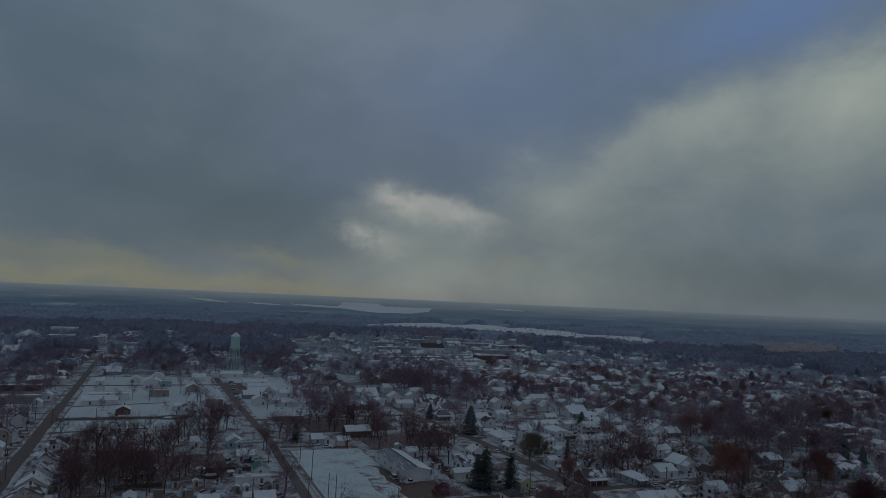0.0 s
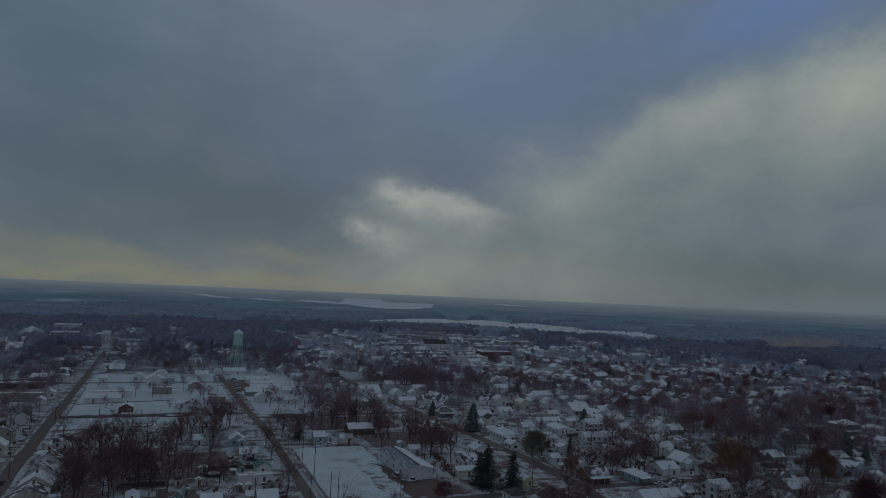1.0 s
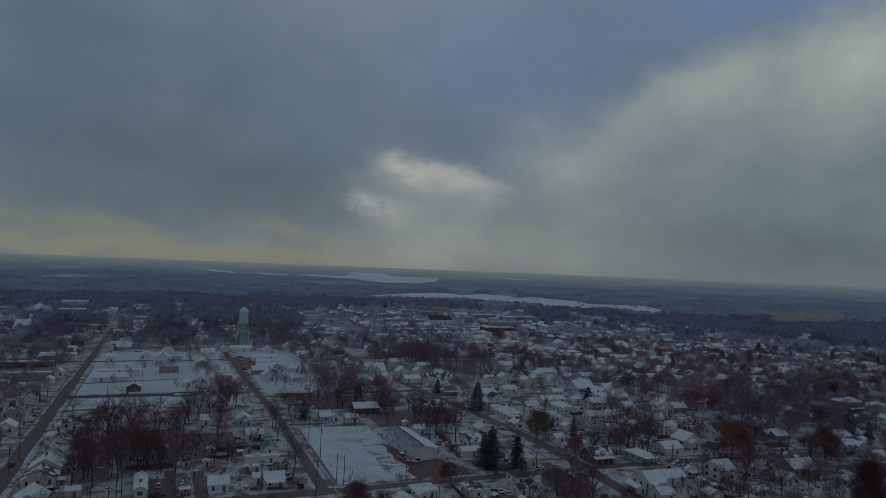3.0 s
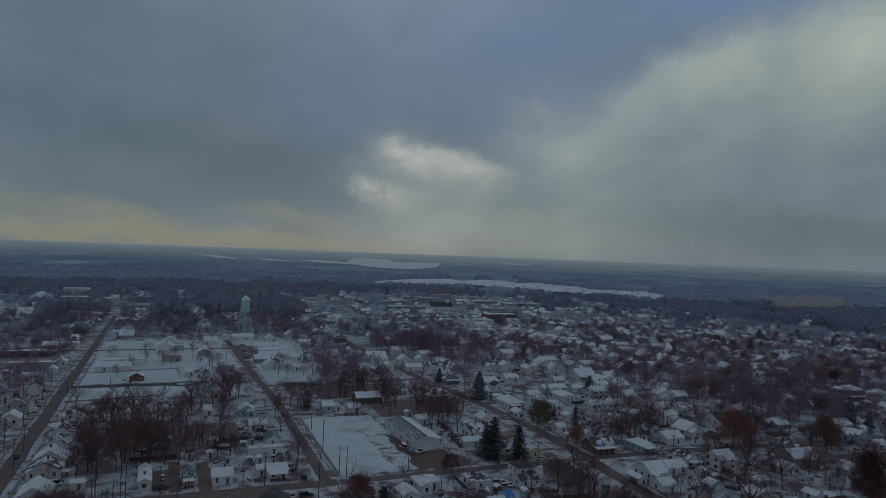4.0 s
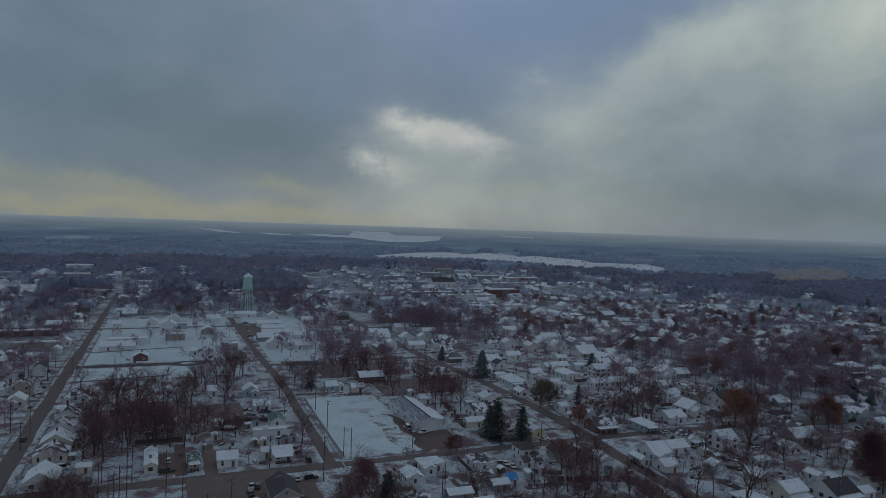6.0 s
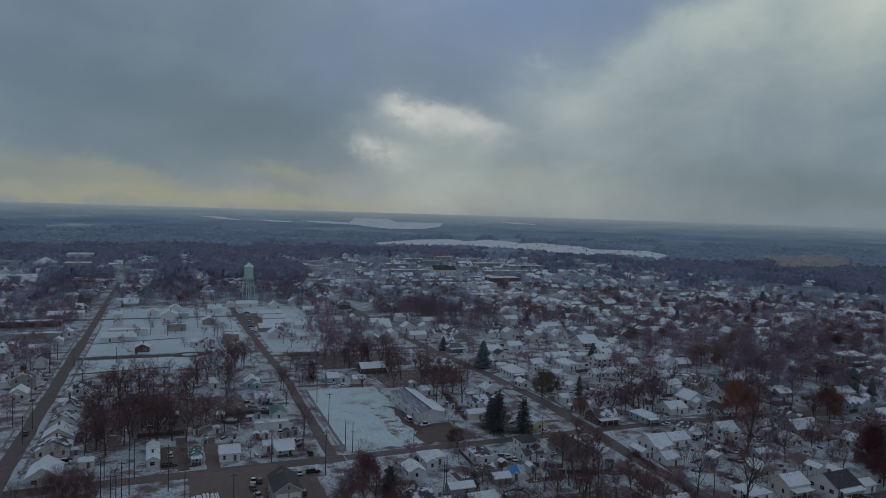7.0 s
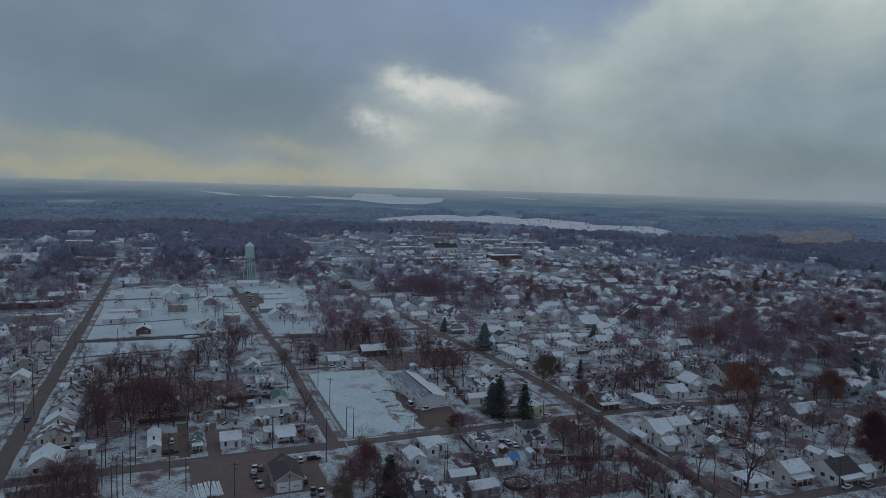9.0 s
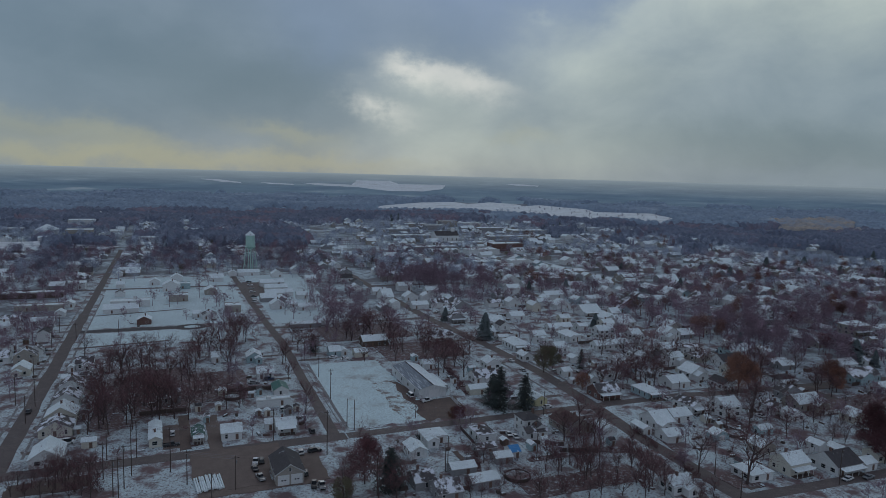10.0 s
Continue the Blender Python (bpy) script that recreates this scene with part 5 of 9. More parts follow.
house(243.7, 246.5, 7.4, 9.2, 3.0, "v", "D", "W", porch=True)
house(275.9, 305.6, 15.2, 8.1, 3.0, "f", "P", "W")
house(270.1, 290.4, 14.2, 8.1, 3.0, "f", "P", "T")
house(246.6, 284.7, 9.4, 6.5, 5.2, "u", "S", "W")
house(242.7, 292.9, 6.7, 8.1, 3.0, "u", "D", "G", porch=True)
house(243.2, 265.4, 10.9, 9.4, 3.0, "v", "S", "W")
house(237.3, 299.9, 6.3, 9.8, 3.0, "v", "S", "W")
shed(219.9, 295.9, 6.3, 7.2, 2.6, "u", "S", "W")
house(235.3, 324.2, 21.6, 7.2, 3.0, "u", "S", "W")
house(247.7, 348.4, 11.1, 8.9, 5.0, "u", "S", "W")
house(224.1, 349.9, 10.0, 12.6, 3.4, "h", "S", "W")
house(230.2, 371.3, 16.6, 7.2, 2.8, "u", "S", "W")
shed(246.0, 369.6, 6.6, 6.3, 2.8, "u", "S", "W")
house(277.8, 410.4, 14.8, 13.9, 3.0, "u", "S", "W", porch=True)
house(277.3, 384.9, 10.7, 11.9, 3.0, "v", "S", "W")
house(279.7, 374.0, 13.4, 14.4, 3.0, "u", "S", "W")
house(282.7, 331.1, 12.1, 8.3, 5.0, "v", "S", "W")
house(185.1, 269.6, 6.4, 7.4, 2.8, "v", "S", "W")
house(199.7, 277.0, 6.6, 7.6, 3.0, "v", "P", "W")
shed(182.0, 286.1, 4.8, 6.3, 2.6, "u", "S", "W")
house(323.7, 429.4, 12.6, 14.7, 3.4, "v", "P", "R")
house(376.7, 441.2, 17.7, 9.0, 6.0, "v", "S", "W")
house(385.5, 474.3, 12.6, 18.0, 4.0, "v", "S", "G")
house(354.9, 428.7, 10.7, 8.1, 4.5, "u", "S", "W")
house(370.9, 416.1, 15.1, 8.1, 3.2, "v", "S", "W")
house(396.8, 429.1, 19.2, 9.0, 3.0, "v", "P", "W")
house(360.8, 513.5, 20.7, 9.0, 3.2, "u", "S", "W")
house(329.7, 510.9, 17.1, 8.1, 3.2, "u", "S", "W")
house(331.6, 543.0, 20.6, 10.8, 4.5, "f", "S", "G")
house(375.9, 577.5, 21.6, 16.2, 5.0, "f", "S", "T")
house(436.3, 517.9, 21.6, 8.1, 5.0, "u", "S", "G")
house(271.2, 435.3, 12.0, 9.0, 3.0, "v", "S", "W")
house(286.6, 472.9, 17.0, 8.1, 3.2, "u", "S", "W")
house(294.2, 509.9, 11.3, 8.1, 3.0, "v", "S", "W")
house(310.1, 452.0, 13.1, 8.1, 3.0, "u", "S", "W")
house(340.6, 477.1, 13.1, 8.1, 3.0, "v", "S", "W")
house(395.7, 516.5, 13.4, 8.1, 3.2, "u", "S", "W")
house(365.1, 328.5, 16.5, 9.4, 6.0, "h", "D", "W", porch=True)
house(416.8, 310.6, 15.2, 12.1, 6.2, "h", "S", "T", porch=True)
house(386.1, 292.8, 14.0, 9.9, 3.2, "h", "D", "G")
house(439.1, 308.4, 14.7, 8.1, 3.4, "h", "S", "W")
house(508.7, 438.1, 14.4, 11.2, 3.0, "v", "S", "W")
house(444.8, 410.6, 18.0, 10.8, 3.0, "u", "S", "W")
house(441.0, 380.9, 15.0, 9.0, 3.5, "v", "S", "W")
house(500.6, 369.5, 21.6, 10.8, 3.0, "u", "S", "W")
house(371.6, 261.5, 11.6, 9.0, 3.2, "v", "S", "W")
house(557.8, 402.6, 21.5, 10.8, 3.0, "u", "S", "T")
house(455.3, 370.8, 15.1, 9.0, 3.0, "u", "S", "W")
house(303.9, 295.0, 7.9, 8.1, 3.0, "u", "S", "W")
house(-74.5, 387.0, 6.2, 9.0, 3.0, "u", "P", "W")
house(-62.4, 361.7, 7.5, 9.0, 3.0, "v", "S", "C")
house(-62.1, 398.1, 5.9, 7.2, 3.0, "v", "P", "W")
house(-89.1, 459.2, 9.5, 7.2, 3.2, "u", "S", "W")
house(-70.2, 469.4, 13.6, 7.2, 3.0, "u", "S", "W")
house(-63.5, 492.6, 5.9, 7.2, 2.8, "v", "S", "W")
block(-78.5, 517.8, 28.3, 9.0, 3.2, "f", "S", "T")
house(-62.3, 524.3, 6.8, 8.1, 3.0, "v", "S", "W")
block(-67.1, 603.5, 14.7, 14.0, 4.2, "f", "S", "W")
block(-90.4, 568.1, 39.2, 12.0, 3.6, "f", "S", "N")
house(-121.9, 652.1, 8.5, 9.0, 3.4, "u", "S", "W")
house(-36.5, 365.4, 7.4, 8.1, 3.0, "u", "P", "W")
shed(-41.8, 360.4, 2.6, 4.5, 2.5, "v", "S", "W")
shed(-36.5, 344.9, 9.1, 3.6, 2.4, "u", "P", "G")
house(-25.2, 333.7, 6.2, 5.9, 2.9, "u", "S", "W")
shed(-29.1, 354.4, 6.4, 4.5, 2.6, "u", "S", "W")
shed(-41.3, 341.8, 4.4, 4.5, 2.6, "u", "S", "C")
house(-13.2, 458.7, 8.0, 9.0, 3.0, "v", "S", "R")
house(-28.4, 497.1, 21.2, 9.0, 3.0, "u", "S", "W")
block(-23.9, 517.1, 24.7, 10.0, 4.0, "f", "S", "W")
house(-32.6, 557.4, 6.5, 8.1, 3.0, "v", "P", "W")
house(-34.7, 597.7, 6.0, 8.1, 3.0, "u", "S", "W")
house(2.6, 576.5, 12.2, 12.6, 5.0, "v", "S", "W")
house(-9.7, 605.9, 8.0, 8.1, 3.4, "v", "S", "W")
block(7.4, 530.6, 13.0, 10.0, 4.2, "f", "S", "T")
block(13.3, 583.9, 7.2, 9.0, 4.0, "f", "S", "B")
house(7.2, 620.2, 9.2, 9.0, 4.0, "v", "S", "W")
house(30.9, 553.3, 9.0, 10.8, 3.6, "v", "S", "T")
house(38.8, 613.3, 10.9, 9.0, 3.6, "u", "S", "W")
block(41.4, 483.6, 9.8, 12.0, 4.2, "f", "S", "T")
house(25.0, 462.9, 8.8, 8.1, 3.0, "v", "P", "W")
shed(17.7, 470.7, 5.0, 7.2, 2.6, "u", "S", "W")
house(71.1, 484.7, 9.2, 9.0, 3.8, "v", "S", "W")
shed(81.6, 488.8, 7.1, 7.2, 2.6, "u", "S", "W")
house(90.4, 475.1, 12.4, 7.2, 3.0, "u", "S", "W")
house(92.1, 427.8, 11.3, 7.2, 3.0, "u", "S", "W")
shed(79.4, 421.8, 18.6, 5.4, 2.8, "u", "S", "G")
house(40.8, 354.8, 7.2, 9.0, 3.2, "v", "S", "B")
house(42.6, 325.0, 7.6, 7.2, 2.9, "u", "S", "W")
shed(22.6, 359.8, 4.2, 7.2, 2.7, "u", "S", "W")
house(81.8, 353.5, 5.9, 7.2, 3.0, "u", "S", "B")
shed(87.1, 354.0, 3.3, 5.4, 2.5, "v", "S", "W")
shed(94.7, 348.2, 6.9, 6.3, 2.7, "u", "S", "C")
house(108.0, 369.1, 14.3, 9.9, 3.4, "u", "S", "N")
house(1.5, 302.7, 7.2, 9.0, 3.0, "u", "P", "G")
house(54.4, 640.7, 6.7, 8.1, 3.4, "v", "S", "W")
shed(68.4, 643.0, 19.0, 9.0, 3.0, "u", "S", "W")
house(151.7, 489.1, 8.2, 16.5, 5.2, "u", "S", "W")
house(181.5, 533.9, 11.8, 8.1, 4.4, "u", "S", "W")
house(172.6, 493.1, 10.7, 8.1, 3.0, "v", "S", "W")
house(182.5, 482.9, 8.5, 7.2, 5.0, "v", "S", "W")
house(183.3, 461.9, 13.3, 8.1, 3.4, "u", "P", "W")
house(176.6, 411.8, 10.5, 8.1, 3.4, "v", "P", "G", porch=True)
house(149.0, 369.3, 12.9, 8.1, 3.2, "u", "P", "W", porch=True)
house(183.8, 340.6, 10.4, 15.2, 3.2, "h", "S", "W", porch=True)
house(176.1, 316.6, 5.9, 7.2, 3.0, "v", "S", "W")
house(152.2, 308.5, 7.5, 8.1, 3.4, "v", "S", "W")
house(138.9, 289.5, 11.6, 8.1, 3.0, "u", "P", "W")
shed(128.7, 273.8, 8.7, 5.4, 2.7, "u", "S", "C")
house(156.0, 521.6, 10.9, 8.1, 3.0, "u", "S", "W")
house(141.9, 540.4, 9.8, 8.1, 3.0, "v", "S", "W")
house(184.4, 620.2, 11.1, 8.1, 5.0, "v", "S", "W")
house(168.6, 461.4, 12.1, 8.1, 3.0, "u", "S", "W")
shed(121.3, 317.6, 5.8, 6.3, 2.6, "u", "S", "W")
house(280.5, 534.3, 17.7, 8.1, 4.6, "v", "S", "W")
house(237.2, 449.5, 8.1, 8.1, 4.2, "v", "S", "W")
house(219.4, 409.0, 9.9, 8.1, 3.0, "u", "S", "W")
house(224.3, 453.2, 10.9, 8.1, 3.2, "u", "P", "W")
house(115.6, 595.3, 9.5, 8.1, 3.2, "u", "S", "W")
house(94.4, 519.3, 8.1, 8.1, 3.0, "u", "S", "W")
house(112.2, 646.6, 10.2, 9.0, 4.0, "v", "S", "W")
house(91.1, 626.9, 9.6, 9.0, 3.4, "v", "S", "W")
hall(358.4, 882.0, 33.5, 20.0, 16.0, "u", "D", "W")
block(377.7, 852.1, 49.9, 22.0, 4.0, "f", "S", "T")
block(311.4, 919.2, 33.3, 22.0, 8.0, "f", "S", "G")
block(337.7, 916.2, 25.1, 24.0, 8.0, "f", "S", "T")
block(307.3, 792.4, 54.9, 18.0, 6.0, "f", "S", "G")
block(333.7, 1017.4, 32.8, 22.0, 8.0, "f", "S", "G")
block(464.7, 902.0, 60.0, 24.0, 7.0, "f", "S", "T")
block(405.4, 789.4, 41.7, 22.0, 9.0, "f", "S", "R")
block(355.1, 754.7, 40.7, 18.0, 6.0, "f", "S", "W")
block(511.4, 1041.3, 60.0, 24.0, 7.0, "f", "S", "G")
block(542.0, 982.1, 60.0, 30.0, 8.0, "f", "S", "T")
block(471.7, 1150.5, 31.6, 14.0, 10.0, "f", "S", "T")
block(512.9, 1149.0, 38.6, 16.0, 7.0, "f", "S", "W")
block(404.6, 1134.5, 39.1, 20.0, 7.0, "f", "S", "T")
block(421.1, 1087.3, 33.3, 18.0, 8.0, "f", "S", "G")
block(300.2, 673.2, 28.9, 16.0, 6.0, "f", "S", "G")
block(313.1, 650.2, 30.6, 18.0, 6.0, "f", "S", "W")
block(346.0, 644.9, 20.8, 14.0, 7.0, "f", "S", "W")
house(694.3, 978.6, 24.0, 20.0, 6.0, "h", "S", "W")
block(710.6, 1041.1, 24.3, 20.0, 6.0, "f", "S", "W")
block(-154.1, 1071.6, 26.0, 30.0, 6.0, "h", "S", "W")
block(-123.4, 1195.4, 37.0, 26.0, 10.0, "f", "S", "W")
block(-109.7, 1032.6, 32.2, 24.0, 9.0, "f", "S", "T")
block(-63.5, 1025.5, 16.4, 22.0, 8.0, "f", "S", "W")
block(-22.9, 947.3, 22.7, 20.0, 6.0, "f", "S", "W")
block(34.4, 894.0, 26.8, 20.0, 5.0, "f", "S", "W")
block(-200.5, 1105.2, 25.7, 22.0, 5.0, "f", "S", "G")
house(-64.4, 709.5, 8.2, 12.0, 5.5, "v", "S", "W")
house(-79.3, 705.6, 11.4, 12.0, 5.5, "h", "S", "W")
shed(-30.2, 275.5, 2.2, 2.2, 2.0, "u", "S", "G")
shed(-29.9, 290.9, 2.2, 3.6, 2.2, "v", "D", "G")
shed(-29.3, 303.0, 2.2, 2.2, 2.4, "u", "P", "B")
shed(-30.1, 322.2, 2.2, 3.6, 2.4, "v", "D", "T")
shed(-32.4, 279.3, 2.2, 2.7, 2.0, "u", "S", "T")
shed(-28.6, 329.1, 2.2, 2.7, 2.2, "u", "D", "G")
shed(33.4, 297.7, 2.2, 2.2, 2.0, "u", "S", "G")
shed(37.2, 301.1, 2.2, 3.6, 2.4, "v", "D", "B")
shed(48.6, 274.8, 2.2, 2.2, 2.2, "v", "D", "C")
shed(45.1, 272.9, 2.6, 2.7, 2.4, "v", "D", "G")
shed(29.9, 310.9, 2.2, 2.7, 2.2, "v", "P", "T")
shed(14.1, 273.6, 2.2, 3.6, 2.4, "v", "P", "B")
shed(11.5, 286.9, 2.2, 2.7, 2.4, "u", "D", "C")
shed(119.5, 332.1, 3.1, 3.6, 2.4, "v", "S", "B")
shed(124.1, 290.4, 2.2, 2.7, 2.4, "v", "D", "W")
shed(139.8, 304.6, 3.5, 2.7, 2.4, "u", "S", "B")
shed(138.2, 277.1, 2.2, 2.2, 2.4, "u", "S", "N")
shed(142.0, 268.4, 2.2, 3.6, 2.0, "u", "S", "G")
shed(178.1, 273.8, 2.5, 2.7, 2.0, "u", "S", "W")
shed(205.1, 294.8, 2.4, 2.2, 2.0, "u", "S", "C")
shed(219.0, 280.3, 2.8, 2.2, 2.0, "u", "D", "B")
shed(220.8, 270.0, 2.3, 2.7, 2.4, "u", "S", "G")
shed(241.3, 273.4, 2.4, 2.2, 2.2, "u", "S", "C")
shed(250.0, 234.0, 3.4, 2.2, 2.2, "v", "D", "B")
shed(239.5, 221.6, 2.3, 2.7, 2.0, "u", "S", "W")
shed(307.9, 253.6, 2.7, 2.7, 2.0, "v", "P", "N")
shed(272.9, 226.8, 2.8, 2.2, 2.2, "v", "S", "N")
shed(202.7, 212.8, 2.4, 3.6, 2.0, "u", "S", "C")
shed(202.5, 205.7, 2.2, 2.2, 2.0, "u", "S", "T")
shed(113.8, 217.6, 2.3, 2.7, 2.0, "v", "S", "N")
shed(121.1, 210.4, 2.2, 3.6, 2.4, "v", "S", "B")
shed(127.5, 213.0, 2.2, 2.7, 2.4, "u", "S", "W")
shed(151.3, 205.2, 2.2, 2.7, 2.0, "u", "D", "B")
shed(182.5, 174.7, 2.4, 2.7, 2.2, "v", "D", "B")
shed(247.7, 173.3, 2.4, 2.2, 2.4, "u", "P", "T")
shed(-70.8, 422.1, 2.5, 2.2, 2.4, "u", "P", "N")
shed(-74.1, 410.9, 2.4, 2.2, 2.0, "v", "S", "W")
shed(-87.4, 500.9, 2.3, 2.2, 2.4, "u", "P", "W")
house(80.6, 580.3, 19.5, 7.2, 3.2, "u", "S", "W")
house(80.5, 555.6, 17.6, 7.2, 3.2, "u", "S", "W")
house(79.2, 531.3, 20.9, 7.2, 3.2, "u", "S", "W")
house(-70.4, 654.7, 8.5, 8.5, 3.0, "h", "S", "B")
house(-66.4, 674.5, 10.1, 11.4, 2.9, "u", "D", "T")
house(-71.7, 739.7, 12.6, 11.9, 2.9, "u", "S", "W")
house(-30.0, 696.6, 10.8, 10.8, 2.9, "u", "P", "B")
house(-34.6, 725.9, 10.5, 11.4, 3.2, "v", "P", "G")
house(38.1, 701.3, 10.9, 11.4, 4.6, "u", "S", "C")
house(36.9, 718.4, 10.2, 10.1, 3.2, "u", "S", "W")
house(40.8, 744.5, 9.7, 8.3, 3.2, "u", "S", "C")
house(42.6, 765.4, 10.4, 9.2, 3.0, "v", "S", "B")
house(150.0, 567.5, 9.7, 8.3, 3.0, "v", "D", "G")
house(146.0, 590.5, 11.0, 8.9, 3.4, "u", "D", "W")
house(151.5, 613.6, 10.4, 9.7, 5.2, "v", "P", "G")
house(185.2, 589.0, 12.7, 9.6, 4.6, "u", "P", "T")
house(187.4, 676.9, 12.7, 10.7, 4.6, "h", "P", "W")
house(189.0, 713.3, 10.5, 11.0, 5.2, "v", "S", "W")
house(188.5, 761.5, 12.0, 8.9, 3.2, "u", "S", "W")
house(263.9, 499.3, 11.6, 9.0, 5.2, "u", "S", "W")
house(257.4, 678.1, 8.5, 12.0, 3.2, "u", "S", "C")
house(259.9, 705.6, 10.5, 10.1, 4.6, "v", "S", "W")
house(263.9, 726.0, 8.5, 11.2, 2.9, "v", "S", "W")
house(296.5, 580.7, 12.0, 8.8, 3.4, "v", "P", "W")
house(298.3, 625.5, 11.6, 9.6, 4.6, "h", "S", "T")
house(298.0, 729.5, 9.8, 9.1, 2.9, "v", "D", "G")
house(370.5, 535.8, 8.6, 11.1, 3.0, "u", "S", "W")
house(374.3, 555.7, 10.6, 8.8, 3.2, "v", "S", "T")
house(372.9, 646.8, 9.6, 10.3, 2.9, "v", "S", "B")
house(370.5, 669.3, 10.5, 9.0, 2.9, "v", "P", "W")
house(370.1, 691.1, 11.7, 8.4, 2.9, "v", "S", "B")
house(410.2, 408.1, 10.5, 11.0, 4.6, "v", "S", "W")
house(411.7, 599.9, 10.2, 9.1, 3.4, "h", "P", "G")
house(410.1, 648.3, 12.9, 11.2, 5.2, "v", "S", "W")
house(479.6, 374.5, 8.3, 10.0, 4.6, "u", "S", "G")
house(519.6, 349.4, 9.5, 10.2, 3.0, "v", "P", "W")
house(520.5, 499.9, 9.3, 8.5, 2.9, "u", "S", "G")
house(518.1, 576.0, 11.3, 9.6, 3.4, "v", "P", "T")
house(592.8, 378.5, 10.1, 9.1, 3.0, "v", "S", "G")
house(593.7, 399.5, 9.4, 8.9, 3.4, "v", "P", "G")
house(625.9, 403.2, 8.2, 11.3, 5.2, "v", "S", "G")
house(-63.7, 380.4, 9.5, 7.1, 4.8, "v", "P", "T")
house(-62.7, 427.0, 6.2, 7.6, 4.8, "v", "D", "W")
shed(-65.6, 448.4, 5.0, 4.3, 2.4, "u", "P", "W")
house(-86.5, 470.3, 10.6, 6.2, 4.8, "u", "P", "W")
house(200.4, 182.4, 6.6, 6.7, 3.0, "v", "S", "T")
shed(194.0, 196.9, 6.6, 4.7, 2.4, "v", "S", "B")
shed(199.9, 306.0, 5.4, 5.8, 2.4, "v", "S", "W")
house(202.9, 326.6, 7.1, 9.1, 3.2, "u", "S", "W")
house(202.0, 348.3, 7.7, 6.7, 4.8, "u", "S", "W")
shed(184.1, 358.5, 6.2, 4.6, 2.4, "u", "S", "W")
house(180.9, 373.2, 7.7, 9.8, 2.8, "u", "S", "W")
house(197.3, 384.7, 6.7, 7.9, 3.0, "v", "D", "W")
house(198.8, 399.2, 9.5, 8.3, 3.2, "u", "S", "W")
house(181.0, 435.7, 8.1, 9.1, 3.2, "u", "S", "W")
house(266.1, 180.0, 8.6, 8.9, 3.0, "u", "S", "W")
house(264.1, 194.3, 8.7, 6.9, 3.0, "v", "S", "C")
house(262.9, 226.5, 10.6, 6.1, 3.0, "v", "P", "G")
house(265.2, 261.7, 8.5, 9.2, 3.2, "u", "D", "C")
house(261.6, 307.5, 9.6, 8.1, 3.2, "u", "S", "W")
house(265.5, 342.2, 7.1, 8.0, 3.2, "u", "S", "W")
house(261.4, 364.8, 7.9, 9.1, 4.8, "u", "S", "C")
house(247.7, 393.7, 7.6, 6.2, 3.0, "u", "S", "C")
house(245.8, 431.2, 6.8, 9.7, 4.8, "v", "S", "C")
house(249.9, 458.6, 10.6, 6.1, 4.8, "u", "P", "W")
shed(265.1, 468.9, 3.6, 5.6, 2.4, "v", "P", "G")
house(241.4, 479.7, 7.1, 9.8, 3.0, "u", "P", "G")
house(305.3, 194.7, 6.5, 6.4, 3.0, "v", "S", "W")
house(311.6, 206.4, 6.6, 6.3, 2.8, "u", "P", "W")
house(313.1, 217.8, 7.3, 7.2, 3.2, "u", "S", "W")
house(308.2, 281.1, 9.3, 9.8, 3.0, "v", "S", "G")
house(293.4, 292.0, 8.1, 9.7, 3.2, "u", "S", "B")
house(308.6, 306.7, 6.3, 6.3, 3.2, "v", "S", "W")
house(296.8, 334.2, 9.7, 9.7, 2.8, "u", "S", "G")
house(318.7, 343.2, 8.9, 9.3, 3.2, "u", "S", "C")
house(305.5, 354.8, 9.4, 8.9, 3.0, "v", "S", "C")
shed(313.7, 379.0, 4.5, 3.7, 2.4, "u", "S", "W")
shed(291.5, 389.3, 3.8, 5.9, 2.4, "u", "P", "G")
house(292.5, 400.6, 7.4, 8.9, 3.0, "u", "S", "W")
house(307.5, 410.1, 7.9, 7.4, 2.8, "v", "P", "B")
shed(292.8, 436.8, 5.7, 5.9, 2.4, "u", "S", "B")
house(294.2, 449.0, 8.4, 9.1, 3.2, "v", "S", "B")
house(353.2, 254.3, 9.4, 6.8, 3.0, "u", "P", "W")
house(377.9, 278.1, 6.5, 8.2, 4.8, "v", "S", "G")
house(361.6, 292.0, 8.2, 7.5, 3.2, "u", "S", "T")
house(361.6, 303.4, 8.6, 8.2, 3.2, "v", "S", "G")
house(373.4, 345.6, 8.5, 8.8, 3.2, "u", "P", "G")
house(353.7, 358.6, 8.6, 7.6, 3.0, "u", "P", "W")
house(358.2, 370.4, 10.2, 6.3, 2.8, "u", "P", "B")
house(373.4, 379.9, 7.9, 8.1, 3.2, "u", "P", "W")
shed(376.4, 393.2, 6.1, 3.9, 2.4, "v", "P", "W")
house(352.1, 441.4, 6.2, 9.4, 3.2, "v", "S", "B")
house(354.2, 454.1, 8.5, 6.4, 3.0, "v", "S", "G")
house(407.1, 278.2, 7.8, 6.3, 2.8, "v", "S", "W")
shed(406.2, 290.5, 5.6, 4.5, 2.4, "u", "S", "T")
house(402.2, 319.4, 6.8, 9.7, 2.8, "v", "S", "B")
shed(429.8, 333.6, 6.1, 5.6, 2.4, "u", "S", "B")
house(417.8, 344.3, 6.1, 6.2, 2.8, "u", "S", "C")
shed(418.8, 358.8, 3.7, 6.0, 2.4, "v", "S", "T")
house(406.2, 372.9, 8.2, 10.0, 4.8, "v", "P", "W")
